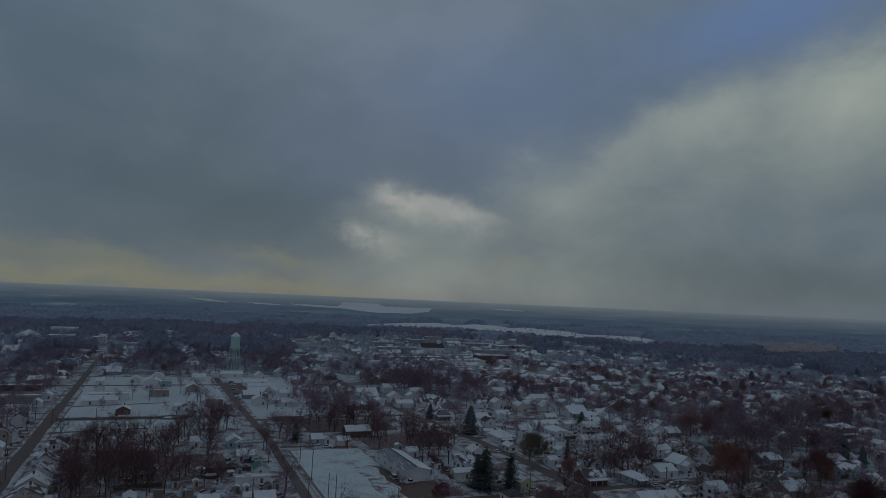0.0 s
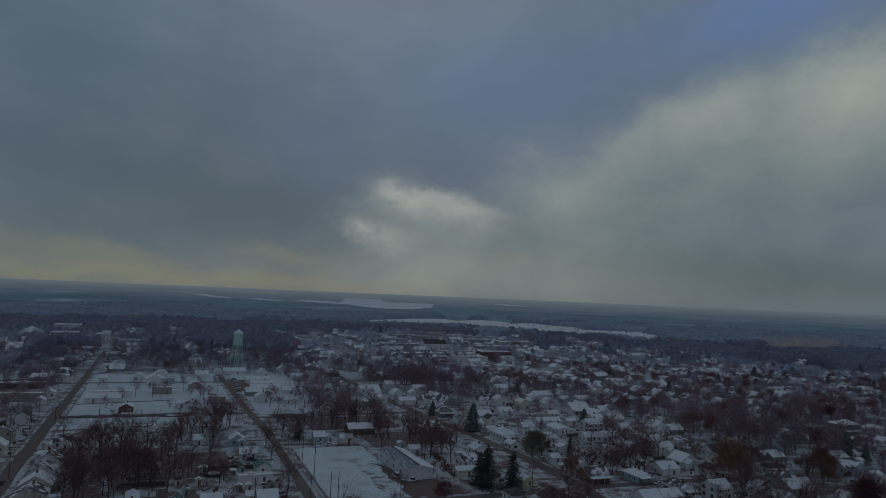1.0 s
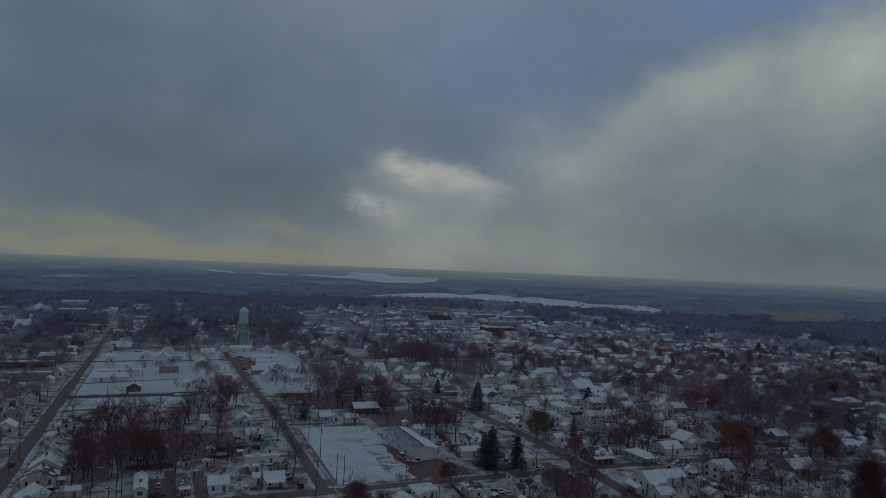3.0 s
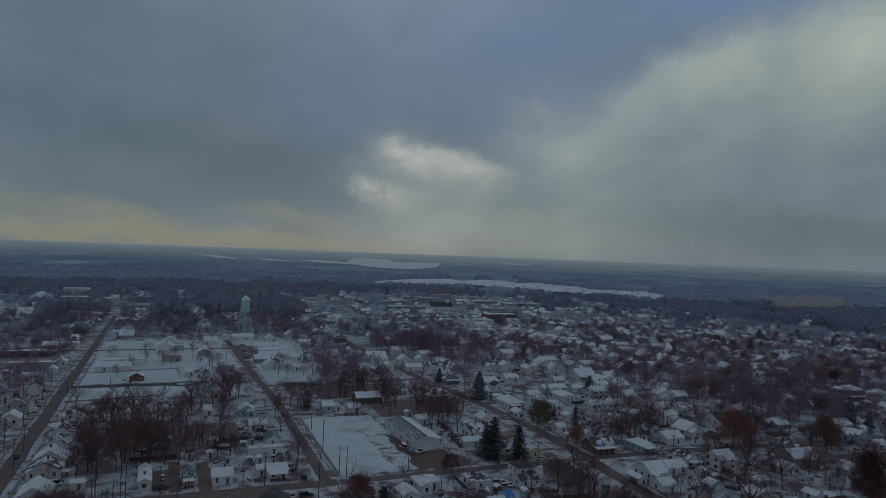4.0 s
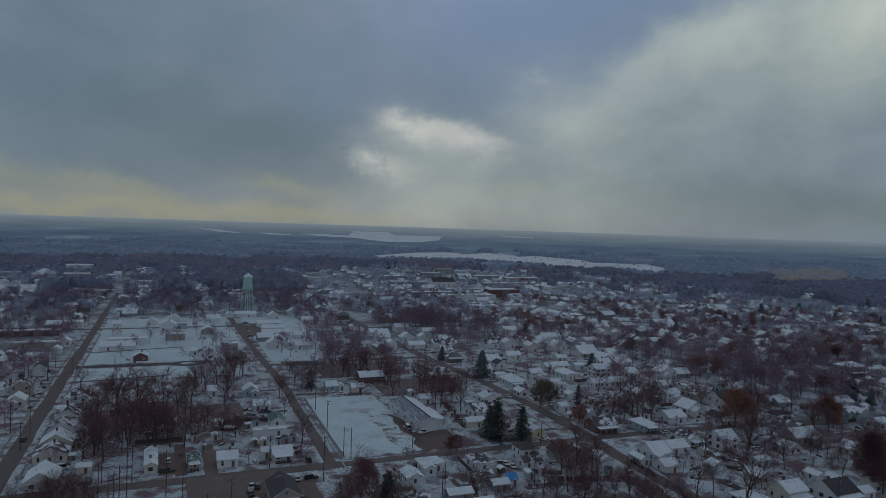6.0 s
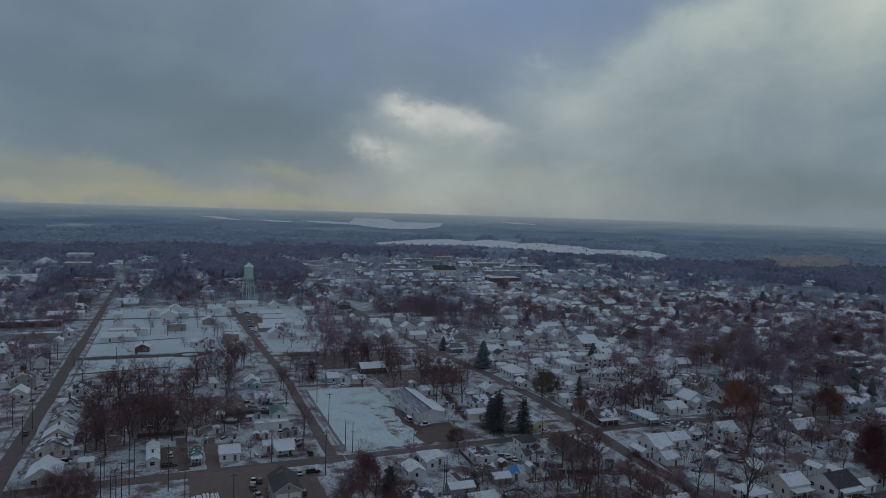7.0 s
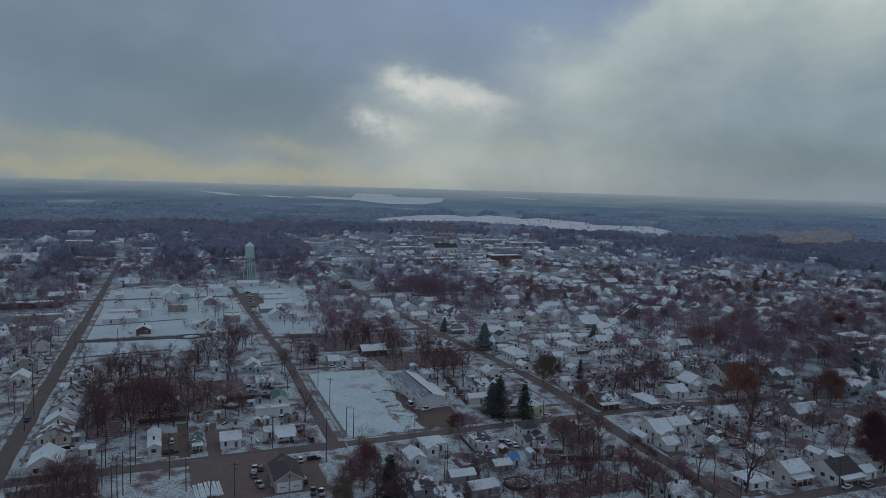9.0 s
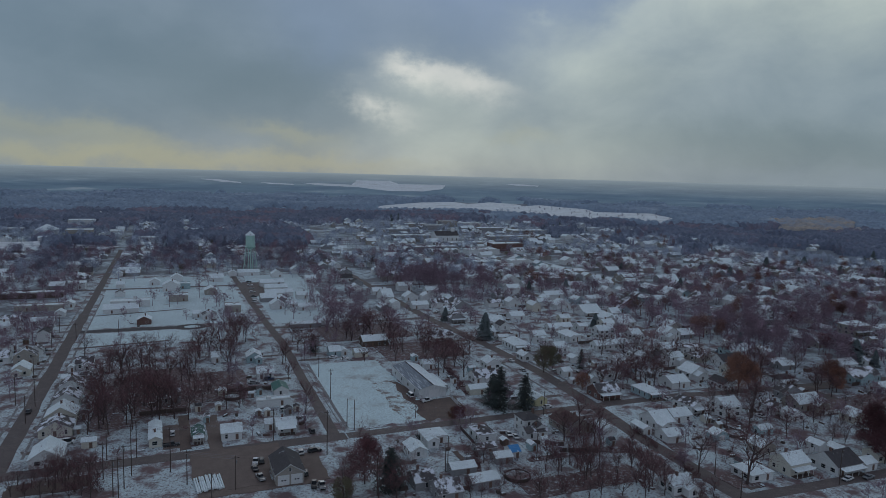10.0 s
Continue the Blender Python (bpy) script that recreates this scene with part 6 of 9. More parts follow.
shed(418.9, 387.5, 3.6, 4.7, 2.4, "v", "S", "B")
house(402.8, 454.7, 9.7, 8.1, 3.2, "v", "S", "B")
house(417.7, 466.5, 7.1, 9.2, 4.8, "u", "D", "C")
car(-40.1, 285.2, "suv", "black", 180)
car(-40.8, 305.2, "sedan", "silver", 3)
car(46.3, 292.8, "sedan", "white", 179)
car(178.9, 208.4, "pickup", "red", 180)
car(154.0, 173.7, "sedan", "white", 1)
fence(190.2, 176.9, 204.3, 177.2, 1.8, metal_white, "weathered board fence behind a yard")
fence(206.0, 175.8, 223.8, 175.4, 1.8, metal_white, "weathered board fence behind a yard")
fence(210.5, 227.4, 225.4, 227.2, 1.8, metal_white, "weathered board fence behind a yard")
fence(270.4, 251.3, 287.8, 251.6, 1.6, metal_white, "weathered board fence behind a yard")
fence(267.6, 288.0, 287.4, 287.8, 1.6, timber, "weathered board fence behind a yard")
fence(261.0, 301.5, 282.9, 301.6, 1.2, timber, "weathered board fence behind a yard")
fence(235.8, 277.8, 250.7, 277.9, 1.6, timber, "weathered board fence behind a yard")
fence(222.5, 336.6, 248.7, 336.9, 1.8, timber, "weathered board fence behind a yard")
fence(268.4, 424.4, 289.1, 424.4, 1.8, metal_white, "weathered board fence behind a yard")
car(184.8, 275.1, "sedan", "blue", 181)
fence(315.4, 443.0, 334.8, 443.3, 1.6, metal_white, "weathered board fence behind a yard")
fence(263.2, 445.0, 278.4, 445.3, 1.8, timber, "weathered board fence behind a yard")
fence(377.1, 305.5, 395.0, 305.3, 1.8, timber, "weathered board fence behind a yard")
fence(363.8, 274.3, 380.8, 274.6, 1.6, timber, "weathered board fence behind a yard")
fence(545.0, 414.7, 573.6, 414.3, 1.6, timber, "weathered board fence behind a yard")
car(300.4, 300.9, "pickup", "black", 181)
car(-60.1, 403.5, "sedan", "silver", 181)
car(-65.1, 464.0, "sedan", "white", 183)
fence(-42.2, 377.9, -31.5, 378.0, 1.8, metal_white, "weathered board fence behind a yard")
car(-28.1, 338.4, "suv", "red", 182)
fence(-30.3, 342.8, -19.0, 343.2, 1.6, metal_white, "weathered board fence behind a yard")
car(43.8, 319.6, "suv", "blue", 0)
car(80.3, 348.1, "sedan", "white", 2)
fence(174.7, 473.8, 193.5, 474.0, 1.2, timber, "weathered board fence behind a yard")
fence(140.6, 378.2, 157.7, 378.4, 1.6, metal_white, "weathered board fence behind a yard")
car(155.2, 314.4, "sedan", "black", -4)
fence(212.5, 418.4, 226.3, 418.5, 1.6, timber, "weathered board fence behind a yard")
car(-61.5, 432.6, "pickup", "black", 180)
car(177.7, 366.5, "sedan", "blue", -0)
fence(175.1, 383.3, 189.3, 383.4, 1.2, metal_white, "weathered board fence behind a yard")
fence(192.0, 393.6, 202.9, 393.3, 1.8, timber, "weathered board fence behind a yard")
car(176.5, 442.1, "sedan", "white", -4)
fence(259.8, 190.7, 275.1, 190.5, 1.2, metal_white, "weathered board fence behind a yard")
car(267.0, 189.1, "sedan", "blue", 0)
fence(257.8, 203.1, 272.8, 202.7, 1.8, metal_white, "weathered board fence behind a yard")
car(269.1, 268.1, "pickup", "white", 2)
car(267.5, 348.0, "suv", "silver", 181)
fence(255.4, 374.3, 269.1, 374.3, 1.6, metal_white, "weathered board fence behind a yard")
fence(241.9, 402.2, 252.8, 401.8, 1.6, metal_white, "weathered board fence behind a yard")
fence(240.4, 443.9, 252.0, 443.7, 1.6, timber, "weathered board fence behind a yard")
car(255.3, 463.5, "sedan", "black", 181)
car(301.4, 189.7, "suv", "red", 182)
fence(307.5, 228.4, 322.0, 228.7, 1.8, timber, "weathered board fence behind a yard")
car(291.3, 298.6, "sedan", "blue", 178)
fence(312.2, 352.8, 327.3, 352.4, 1.8, timber, "weathered board fence behind a yard")
car(301.7, 361.1, "suv", "white", 176)
fence(301.6, 419.6, 313.6, 419.2, 1.8, timber, "weathered board fence behind a yard")
fence(355.5, 304.0, 369.7, 304.5, 1.8, timber, "weathered board fence behind a yard")
fence(396.8, 328.5, 407.0, 328.2, 1.2, timber, "weathered board fence behind a yard")
house(-117.1, 1425.0, 14.9, 9.2, 4.0, "v", "S", "W")
house(-93.1, 1431.0, 14.9, 9.4, 3.4, "v", "S", "W")
house(267.8, 1488.8, 15.4, 9.4, 4.0, "u", "S", "W")
house(404.6, 1664.8, 11.0, 12.1, 4.0, "u", "S", "W")
house(428.6, 1670.8, 15.8, 10.5, 3.4, "u", "S", "W")
house(9.0, 1579.9, 15.7, 12.4, 4.0, "v", "S", "W")
house(310.4, 1248.5, 11.8, 9.9, 5.2, "v", "S", "W")
house(334.4, 1254.5, 12.3, 9.1, 3.4, "v", "S", "C")
house(-133.0, 1747.7, 11.6, 10.3, 4.0, "u", "S", "W")
house(-109.0, 1753.7, 12.2, 9.3, 4.0, "u", "S", "W")
house(1259.3, 969.7, 16.2, 12.6, 3.4, "u", "S", "C")
house(1283.3, 975.7, 15.9, 10.2, 3.4, "u", "S", "W")
house(1263.9, 1057.7, 17.0, 11.0, 4.0, "u", "S", "C")
car(27.3, 229.3, "pickup", "white", 80.0)
car(29.3, 229.5, "suv", "black", 85.0)
car(26.5, 224.1, "sedan", "black", 95.0)
car(27.4, 216.8, "pickup", "silver", 100.0)
car(43.0, 232.3, "sedan", "silver", 85.0)
car(47.7, 232.3, "suv", "black", 10.0)
car(50.2, 250.5, "suv", "black", 90.0)
car(1.8, 263.4, "suv", "white", 90.0)
car(1.4, 252.7, "pickup", "black", 5.0)
car(-32.6, 265.9, "van", "white", 8.0)
car(103.1, 269.6, "pickup", "white", 20.0)
car(98.6, 278.0, "van", "white", 92.0)
car(86.4, 232.4, "suv", "black", 85.0)
car(149.0, 246.9, "sedan", "white", 5.0)
car(206.5, 239.4, "sedan", "white", 5.0)
car(209.1, 154.7, "sedan", "white", 10.0)
car(217.2, 153.4, "sedan", "silver", 8.0)
car(-50.4, 304.1, "sedan", "black", 90.0)
car(44.5, 276.6, "suv", "white", 5.0)
car(36.3, 316.4, "sedan", "silver", 5.0)
car(119.5, 225.0, "sedan", "white", 80.0)
car(120.7, 221.8, "sedan", "white", 80.0)
car(157.3, 223.1, "sedan", "silver", 10.0)
car(63.7, 583.5, "sedan", "white", 0.0)
car(62.8, 566.9, "sedan", "silver", 0.0)
car(62.0, 551.2, "suv", "white", 0.0)
car(60.6, 531.5, "sedan", "black", 0.0)
car(59.5, 510.9, "suv", "white", 0.0)
car(64.2, 601.2, "sedan", "black", 0.0)
car(229.2, 210.0, "sedan", "white", 100.0)
car(165.0, 297.9, "sedan", "silver", 90.0)
car(167.7, 315.3, "sedan", "white", 90.0)
car(85.2, 343.1, "sedan", "white", 5.0)
car(41.3, 215.6, "suv", "black", 85.0)
car(42.4, 206.8, "pickup", "black", 80.0)
car(44.6, 205.3, "pickup", "silver", 85.0)


def power_line(a, b):
    """Three sagging wires from one pole's crossarm to the next; a, b: u, v and the pole's height."""
    ob = root("power_line", Matrix(), "thin sagging overhead wires dusted with snow between the poles", "power line", "wires along the streets")
    p, q = G(a[0], a[1], a[2] - .45), G(b[0], b[1], b[2] - .45)
    along = (q - p).normalized()
    side = Vector((-along.y, along.x, 0)).normalized()
    for k in (-1.1, 0.0, 1.1):
        w = Build()
        pts = [p.lerp(q, i / 10) + side * k + Vector((0, 0, -(q - p).length * .1 * (i / 10) * (1 - i / 10))) for i in range(11)]
        w.pipe(pts, .028)
        w.put("wire", chrome, ob)


utility_pole(59.0, 194.1, 12.0, True)
LINES = [[(-18.4, 232.2, 12), (-10.3, 231.6, 17), (1.1, 230.8, 15), (51.1, 228.1, 16), (59.0, 194.1, 12)], [(51.1, 228.1, 16), (86.8, 205.7, 11)], [(65.0, 285.4, 13), (66.4, 317.1, 11)], [(118.2, 201.4, 11), (134.9, 188.7, 11)], [(-49.3, 291.7, 11), (-49.2, 311.2, 12)], [(5.8, 220.0, 11), (19.4, 211.4, 11)]]
for _run in LINES:
    for _a, _b in zip(_run, _run[1:]):
        power_line(_a, _b)
utility_pole(-18.4, 232.2, 12.0, True)
utility_pole(-14.7, 218.4, 12.0, True)
utility_pole(-13.1, 216.0, 13.0, True)
utility_pole(-12.0, 223.2, 14.0, True)
utility_pole(-18.5, 246.9, 12.0, False)
utility_pole(-10.3, 231.6, 17.0, True)
utility_pole(-9.4, 245.7, 13.0, True)
utility_pole(1.1, 230.8, 15.0, True)
utility_pole(5.8, 220.0, 11.0, True)
utility_pole(19.4, 211.4, 11.0, True)
utility_pole(51.1, 228.1, 16.0, True)
utility_pole(65.6, 247.3, 12.0, False)
utility_pole(64.0, 252.1, 11.0, False)
utility_pole(65.0, 285.4, 13.0, True)
utility_pole(66.4, 317.1, 11.0, True)
utility_pole(35.6, 246.8, 12.0, True)
utility_pole(86.8, 205.7, 11.0, False)
utility_pole(84.9, 203.2, 10.0, False)
utility_pole(-49.2, 311.2, 12.0, True)
utility_pole(-56.6, 314.9, 13.0, False)
utility_pole(-56.6, 407.7, 12.0, True)
utility_pole(-56.2, 352.7, 11.0, True)
utility_pole(-57.5, 443.5, 11.0, True)
utility_pole(203.2, 153.2, 12.0, True)
utility_pole(162.3, 154.3, 10.0, True)
utility_pole(134.9, 188.7, 11.0, True)
utility_pole(118.2, 201.4, 11.0, True)
utility_pole(169.5, 172.5, 7.0, False)
utility_pole(207.0, 233.8, 10.0, True)
utility_pole(143.1, 239.6, 10.0, False)
utility_pole(-49.3, 291.7, 11.0, True)
utility_pole(-47.3, 426.7, 9.0, True)
utility_pole(-26.3, 434.8, 8.0, False)
utility_pole(12.2, 205.6, 9.0, False)
shrub(127.0, 298.6, 3.0)
shrub(122.2, 280.4, 3.0)
shrub(146.2, 205.0, 3.0)
shrub(152.9, 197.5, 3.5)
shrub(154.1, 189.5, 3.5)
shrub(219.3, 180.9, 3.0)
shrub(-25.9, 226.0, 3.5)
shrub(-21.6, 227.6, 3.5)
shrub(-18.9, 223.6, 3.0)
shrub(-39.9, 230.8, 3.0)
shrub(-16.1, 250.9, 2.6)
shrub(268.1, 235.1, 2.5)
shrub(405.7, 298.5, 2.5)
shrub(115.1, 178.2, 4.0)
shrub(120.6, 180.3, 3.5)
shrub(108.3, 180.4, 4.0)
shrub(132.7, 176.3, 4.0)
shrub(142.2, 177.3, 4.0)
shrub(153.3, 161.2, 3.5)
shrub(50.5, 200.1, 3.0)
pole_stack(12.1, 217.9)
shrub(146.1, 332.0, 1.5)
shrub(288.9, 248.3, 1.2)
shrub(31.2, 369.2, 1.9)
shrub(146.1, 355.6, 2.0)
shrub(99.8, 223.5, 1.6)
shrub(6.3, 267.1, 1.8)
shrub(157.7, 201.8, 1.1)
shrub(206.0, 171.7, 2.3)
shrub(144.4, 190.7, 1.1)
shrub(294.3, 214.2, 2.0)
shrub(272.1, 234.8, 1.2)
shrub(285.7, 209.7, 1.5)
shrub(34.5, 271.7, 1.2)
shrub(193.0, 230.0, 2.0)
shrub(234.0, 234.7, 2.0)
shrub(145.3, 178.0, 1.1)
shrub(191.6, 186.8, 1.7)
shrub(189.3, 162.7, 1.4)
shrub(17.3, 376.7, 1.6)
shrub(24.0, 265.6, 1.5)
shrub(111.3, 203.2, 1.4)
shrub(241.5, 193.3, 1.7)
shrub(140.8, 172.3, 2.1)
shrub(200.3, 158.1, 1.6)
shrub(245.8, 214.7, 2.4)
shrub(127.5, 193.5, 2.0)
shrub(-23.9, 293.0, 2.4)
shrub(220.8, 203.2, 1.3)
shrub(154.9, 201.1, 1.4)
shrub(42.6, 309.3, 1.5)
shrub(301.3, 230.3, 1.9)
shrub(21.8, 262.1, 2.2)
shrub(214.4, 215.9, 2.3)
shrub(214.3, 211.3, 2.1)
shrub(214.2, 221.2, 2.1)
shrub(212.6, 200.2, 2.3)
shrub(214.8, 208.8, 2.2)
shrub(213.3, 205.1, 1.4)
shrub(215.6, 238.7, 1.7)
shrub(213.7, 212.5, 2.1)
shrub(215.3, 221.1, 2.3)
shrub(217.0, 231.4, 1.4)
shrub(211.3, 194.9, 1.5)
shrub(216.8, 233.5, 2.3)
shrub(213.9, 207.5, 2.4)
shrub(215.5, 222.7, 1.6)
shrub(214.2, 214.9, 1.7)
shrub(217.0, 237.3, 1.3)
shrub(215.4, 222.6, 1.7)
shrub(216.5, 233.6, 1.8)
shrub(211.8, 195.1, 1.2)
shrub(215.4, 231.8, 1.4)
shrub(170.5, 216.7, 1.8)
shrub(166.5, 204.1, 2.1)
shrub(166.6, 206.0, 1.2)
shrub(165.0, 198.3, 1.8)
shrub(167.6, 209.9, 2.3)
shrub(166.1, 198.7, 2.0)
shrub(168.0, 212.0, 1.3)
shrub(168.2, 207.6, 1.3)
shrub(168.2, 210.7, 2.3)
shrub(165.1, 196.4, 1.5)
shrub(167.0, 201.9, 1.8)
shrub(169.4, 211.3, 2.1)
shrub(167.9, 214.0, 2.3)
shrub(162.4, 177.1, 1.6)
shrub(162.7, 177.1, 2.4)
shrub(156.4, 159.1, 1.6)
shrub(162.2, 173.9, 2.2)
shrub(162.9, 178.5, 1.3)
shrub(162.1, 174.0, 1.5)
shrub(166.1, 183.8, 1.3)
shrub(159.1, 162.5, 1.9)
shrub(162.6, 178.7, 1.5)
shrub(161.9, 172.0, 1.7)
shrub(157.1, 158.1, 1.5)
shrub(165.3, 185.6, 2.0)
shrub(164.7, 186.1, 2.0)
shrub(157.1, 161.8, 1.6)
shrub(152.4, 199.2, 1.7)
shrub(156.9, 196.4, 1.8)
shrub(147.6, 200.5, 2.1)
shrub(148.1, 201.5, 1.9)
shrub(152.1, 199.4, 1.7)
shrub(156.3, 195.8, 2.4)
shrub(144.1, 203.2, 2.1)
shrub(123.2, 201.4, 1.3)
shrub(117.4, 203.0, 1.8)
shrub(137.1, 201.9, 1.4)
shrub(135.9, 202.0, 2.2)
shrub(117.8, 202.6, 1.3)
shrub(136.7, 202.2, 2.1)
shrub(119.6, 202.4, 1.7)
shrub(134.7, 200.9, 2.0)
shrub(116.5, 201.6, 1.7)
shrub(125.9, 202.5, 1.6)
shrub(99.9, 209.8, 1.9)
shrub(96.2, 201.3, 1.3)
shrub(97.2, 204.2, 2.4)
shrub(95.9, 204.0, 1.5)
shrub(99.8, 211.7, 1.9)
shrub(96.5, 206.0, 1.8)
shrub(96.8, 203.6, 2.0)
shrub(100.3, 213.4, 1.4)
shrub(213.8, 279.5, 1.3)
shrub(214.7, 285.3, 2.4)
shrub(208.1, 255.7, 1.8)
shrub(209.1, 267.3, 2.2)
shrub(214.3, 280.5, 2.3)
shrub(212.8, 276.3, 2.2)
shrub(205.4, 248.9, 1.5)
shrub(209.4, 263.1, 1.2)
shrub(213.0, 271.8, 2.0)
shrub(212.7, 279.4, 2.4)
shrub(215.8, 289.4, 1.3)
shrub(218.8, 299.1, 1.2)
shrub(207.9, 255.2, 1.5)
shrub(205.4, 251.6, 1.9)
shrub(206.4, 251.5, 2.3)
shrub(212.4, 277.7, 2.4)
shrub(218.0, 293.8, 1.5)
shrub(214.6, 288.3, 1.3)
shrub(208.0, 256.3, 1.3)
shrub(206.6, 255.6, 2.2)
shrub(217.5, 293.7, 1.8)
shrub(214.0, 277.7, 2.4)
shrub(209.1, 261.8, 2.3)
shrub(207.5, 260.0, 1.5)
shrub(211.9, 275.4, 1.8)
shrub(126.4, 285.0, 2.3)
shrub(125.1, 283.4, 2.1)
shrub(128.9, 311.3, 1.4)
shrub(125.9, 277.1, 1.8)
shrub(129.3, 313.1, 1.9)
shrub(128.3, 303.1, 2.1)
shrub(127.9, 304.3, 1.6)
shrub(129.8, 307.7, 1.8)
shrub(127.8, 294.8, 1.8)
shrub(123.5, 273.4, 1.8)
shrub(127.4, 296.0, 2.3)
shrub(129.7, 310.0, 1.2)
shrub(125.7, 285.1, 2.1)
shrub(128.0, 304.5, 2.4)
shrub(128.7, 295.5, 2.0)
shrub(126.9, 286.8, 2.0)
shrub(125.3, 285.2, 1.9)
shrub(127.7, 293.1, 1.5)
shrub(123.8, 275.1, 1.9)
shrub(126.4, 293.1, 2.1)
fence(-10.0, 287.2, 7.2, 287.1, 1.8, timber, "dark reddish board fence behind the trailer home")
fence(20.2, 306.4, 35.6, 305.7, 1.8, timber, "dark board fence behind the sheds")
fence(121.7, 215.8, 134.2, 208.9, 1.5, timber, "board fence round the yard")
fence(179.4, 214.7, 198.2, 218.5, 1.4, timber, "board fence beside the white house")
fence(129.6, 205.2, 142.6, 199.8, 1.6, timber, "board fence behind the yards")
fence(33.4, 308.0, 45.1, 304.3, 1.6, timber, "board fence beside the green-roofed house")
fence(203.9, 216.7, 205.5, 200.0, 1.4, timber, "board fence beside the pool")
fence(104.4, 235.9, 102.7, 214.1, 1.4, timber, "board fence beside the hip-roofed house")
tree(47.0, 188.3, 11.0, "V")
tree(58.8, 191.9, 14.0)
tree(64.1, 190.7, 8.2)
tree(85.0, 183.2, 7.0)
tree(50.0, 196.0, 10.2)
tree(67.1, 190.8, 10.7)
tree(88.8, 183.4, 4.0)
tree(94.1, 180.8, 5.4)
tree(105.4, 176.7, 8.8)
tree(50.7, 200.2, 9.7)
tree(86.5, 187.5, 5.2)
tree(64.3, 197.0, 13.0, "K")
tree(99.8, 183.1, 4.3)
tree(119.3, 171.4, 6.7)
tree(113.0, 176.7, 6.0)
tree(122.9, 170.4, 8.5)
tree(107.9, 180.4, 8.6)
tree(57.5, 202.9, 17.0, "M")
tree(69.0, 200.5, 11.6)
tree(51.8, 206.2, 8.0)
tree(99.0, 188.3, 6.5)
tree(103.9, 186.6, 6.4)
tree(130.6, 170.0, 6.7)
tree(136.3, 166.4, 8.1)
tree(103.8, 189.7, 5.5)
tree(122.5, 179.0, 11.4)
tree(126.8, 177.4, 8.7)
tree(143.3, 165.9, 9.0)
tree(140.1, 169.4, 9.9)
tree(101.5, 196.0, 4.4)
tree(149.9, 162.4, 6.6)
tree(-20.9, 220.3, 7.3)
tree(118.4, 187.7, 8.5)
tree(125.8, 182.8, 15.0)
tree(105.3, 195.6, 4.8)
tree(-26.4, 220.7, 5.2)
tree(153.6, 161.5, 5.9)
tree(99.2, 199.9, 5.3)
tree(139.2, 174.6, 5.1)
tree(-23.4, 222.3, 6.1)
tree(143.4, 171.9, 9.6)
tree(128.6, 184.1, 9.7)
tree(135.4, 179.3, 10.3)
tree(157.8, 160.6, 6.1)
tree(116.5, 192.8, 10.5)
tree(-21.3, 224.6, 6.5)
tree(143.1, 175.2, 9.6)
tree(121.5, 190.8, 6.6)
tree(-25.4, 225.2, 7.9)
tree(-31.2, 224.6, 5.4)
tree(-34.4, 224.5, 6.5)
tree(127.3, 188.4, 11.2)
tree(-38.5, 224.8, 5.3)
tree(99.8, 205.1, 7.7)
tree(-19.5, 227.3, 9.1)
tree(-28.2, 227.0, 9.2)
tree(130.3, 188.2, 6.3)
tree(95.2, 208.8, 4.9)
tree(143.9, 179.3, 5.5)
tree(-24.9, 228.7, 5.6)
tree(121.2, 195.6, 6.5)
tree(128.1, 191.3, 6.9)
tree(-31.1, 228.3, 9.5)
tree(150.4, 174.7, 9.7)
tree(-42.4, 227.6, 7.7)
tree(127.2, 194.7, 9.8)
tree(-29.4, 231.1, 8.8)
tree(-33.1, 230.9, 9.7)
tree(97.5, 212.3, 5.4)
tree(-22.1, 232.6, 8.1)
tree(-25.3, 233.0, 8.6)
tree(-37.8, 231.4, 5.6)
tree(145.7, 185.5, 7.9)
tree(-28.2, 234.4, 9.0)
tree(-22.7, 235.8, 8.1)
tree(-34.5, 235.1, 6.9)
tree(159.8, 176.0, 5.2)
tree(-31.3, 236.3, 9.4)
tree(174.0, 163.1, 20.0)
tree(-41.9, 234.9, 7.5)
tree(-37.6, 235.7, 5.2)
tree(148.2, 188.7, 7.7)
tree(165.5, 175.7, 15.0)
tree(154.3, 186.0, 5.7)
tree(135.4, 205.2, 8.3)
tree(151.4, 194.0, 6.5)
tree(139.3, 205.1, 11.2)
tree(158.5, 193.4, 5.5)
tree(144.5, 205.7, 12.6)
tree(136.3, 212.9, 11.8)
tree(180.0, 178.5, 4.3)
tree(157.9, 201.0, 5.8)
tree(145.3, 210.7, 8.0)
tree(138.3, 215.8, 10.1)
tree(181.9, 181.7, 3.2)
tree(149.3, 209.5, 13.0)
tree(184.9, 180.0, 5.2)
tree(182.4, 185.9, 6.9)
tree(145.3, 216.6, 15.0)
tree(106.2, 241.5, 8.0, "M")
tree(104.8, 245.2, 6.0, "O")
tree(92.0, 252.6, 8.0)
tree(-19.8, 270.7, 16.7)
tree(-11.9, 273.5, 15.1)
tree(-26.8, 272.8, 12.1)
tree(51.7, 270.8, 13.0)
tree(7.7, 277.1, 14.2)
tree(-26.9, 276.1, 12.8)
tree(-23.4, 277.7, 16.5)
tree(-14.3, 279.2, 13.9)
tree(-2.8, 280.2, 16.0)
tree(2.6, 280.3, 15.8)
tree(-22.3, 281.3, 12.0)
tree(233.7, 159.5, 15.0, "M")
tree(-5.4, 284.2, 16.9)
tree(129.9, 253.0, 17.0, "K")
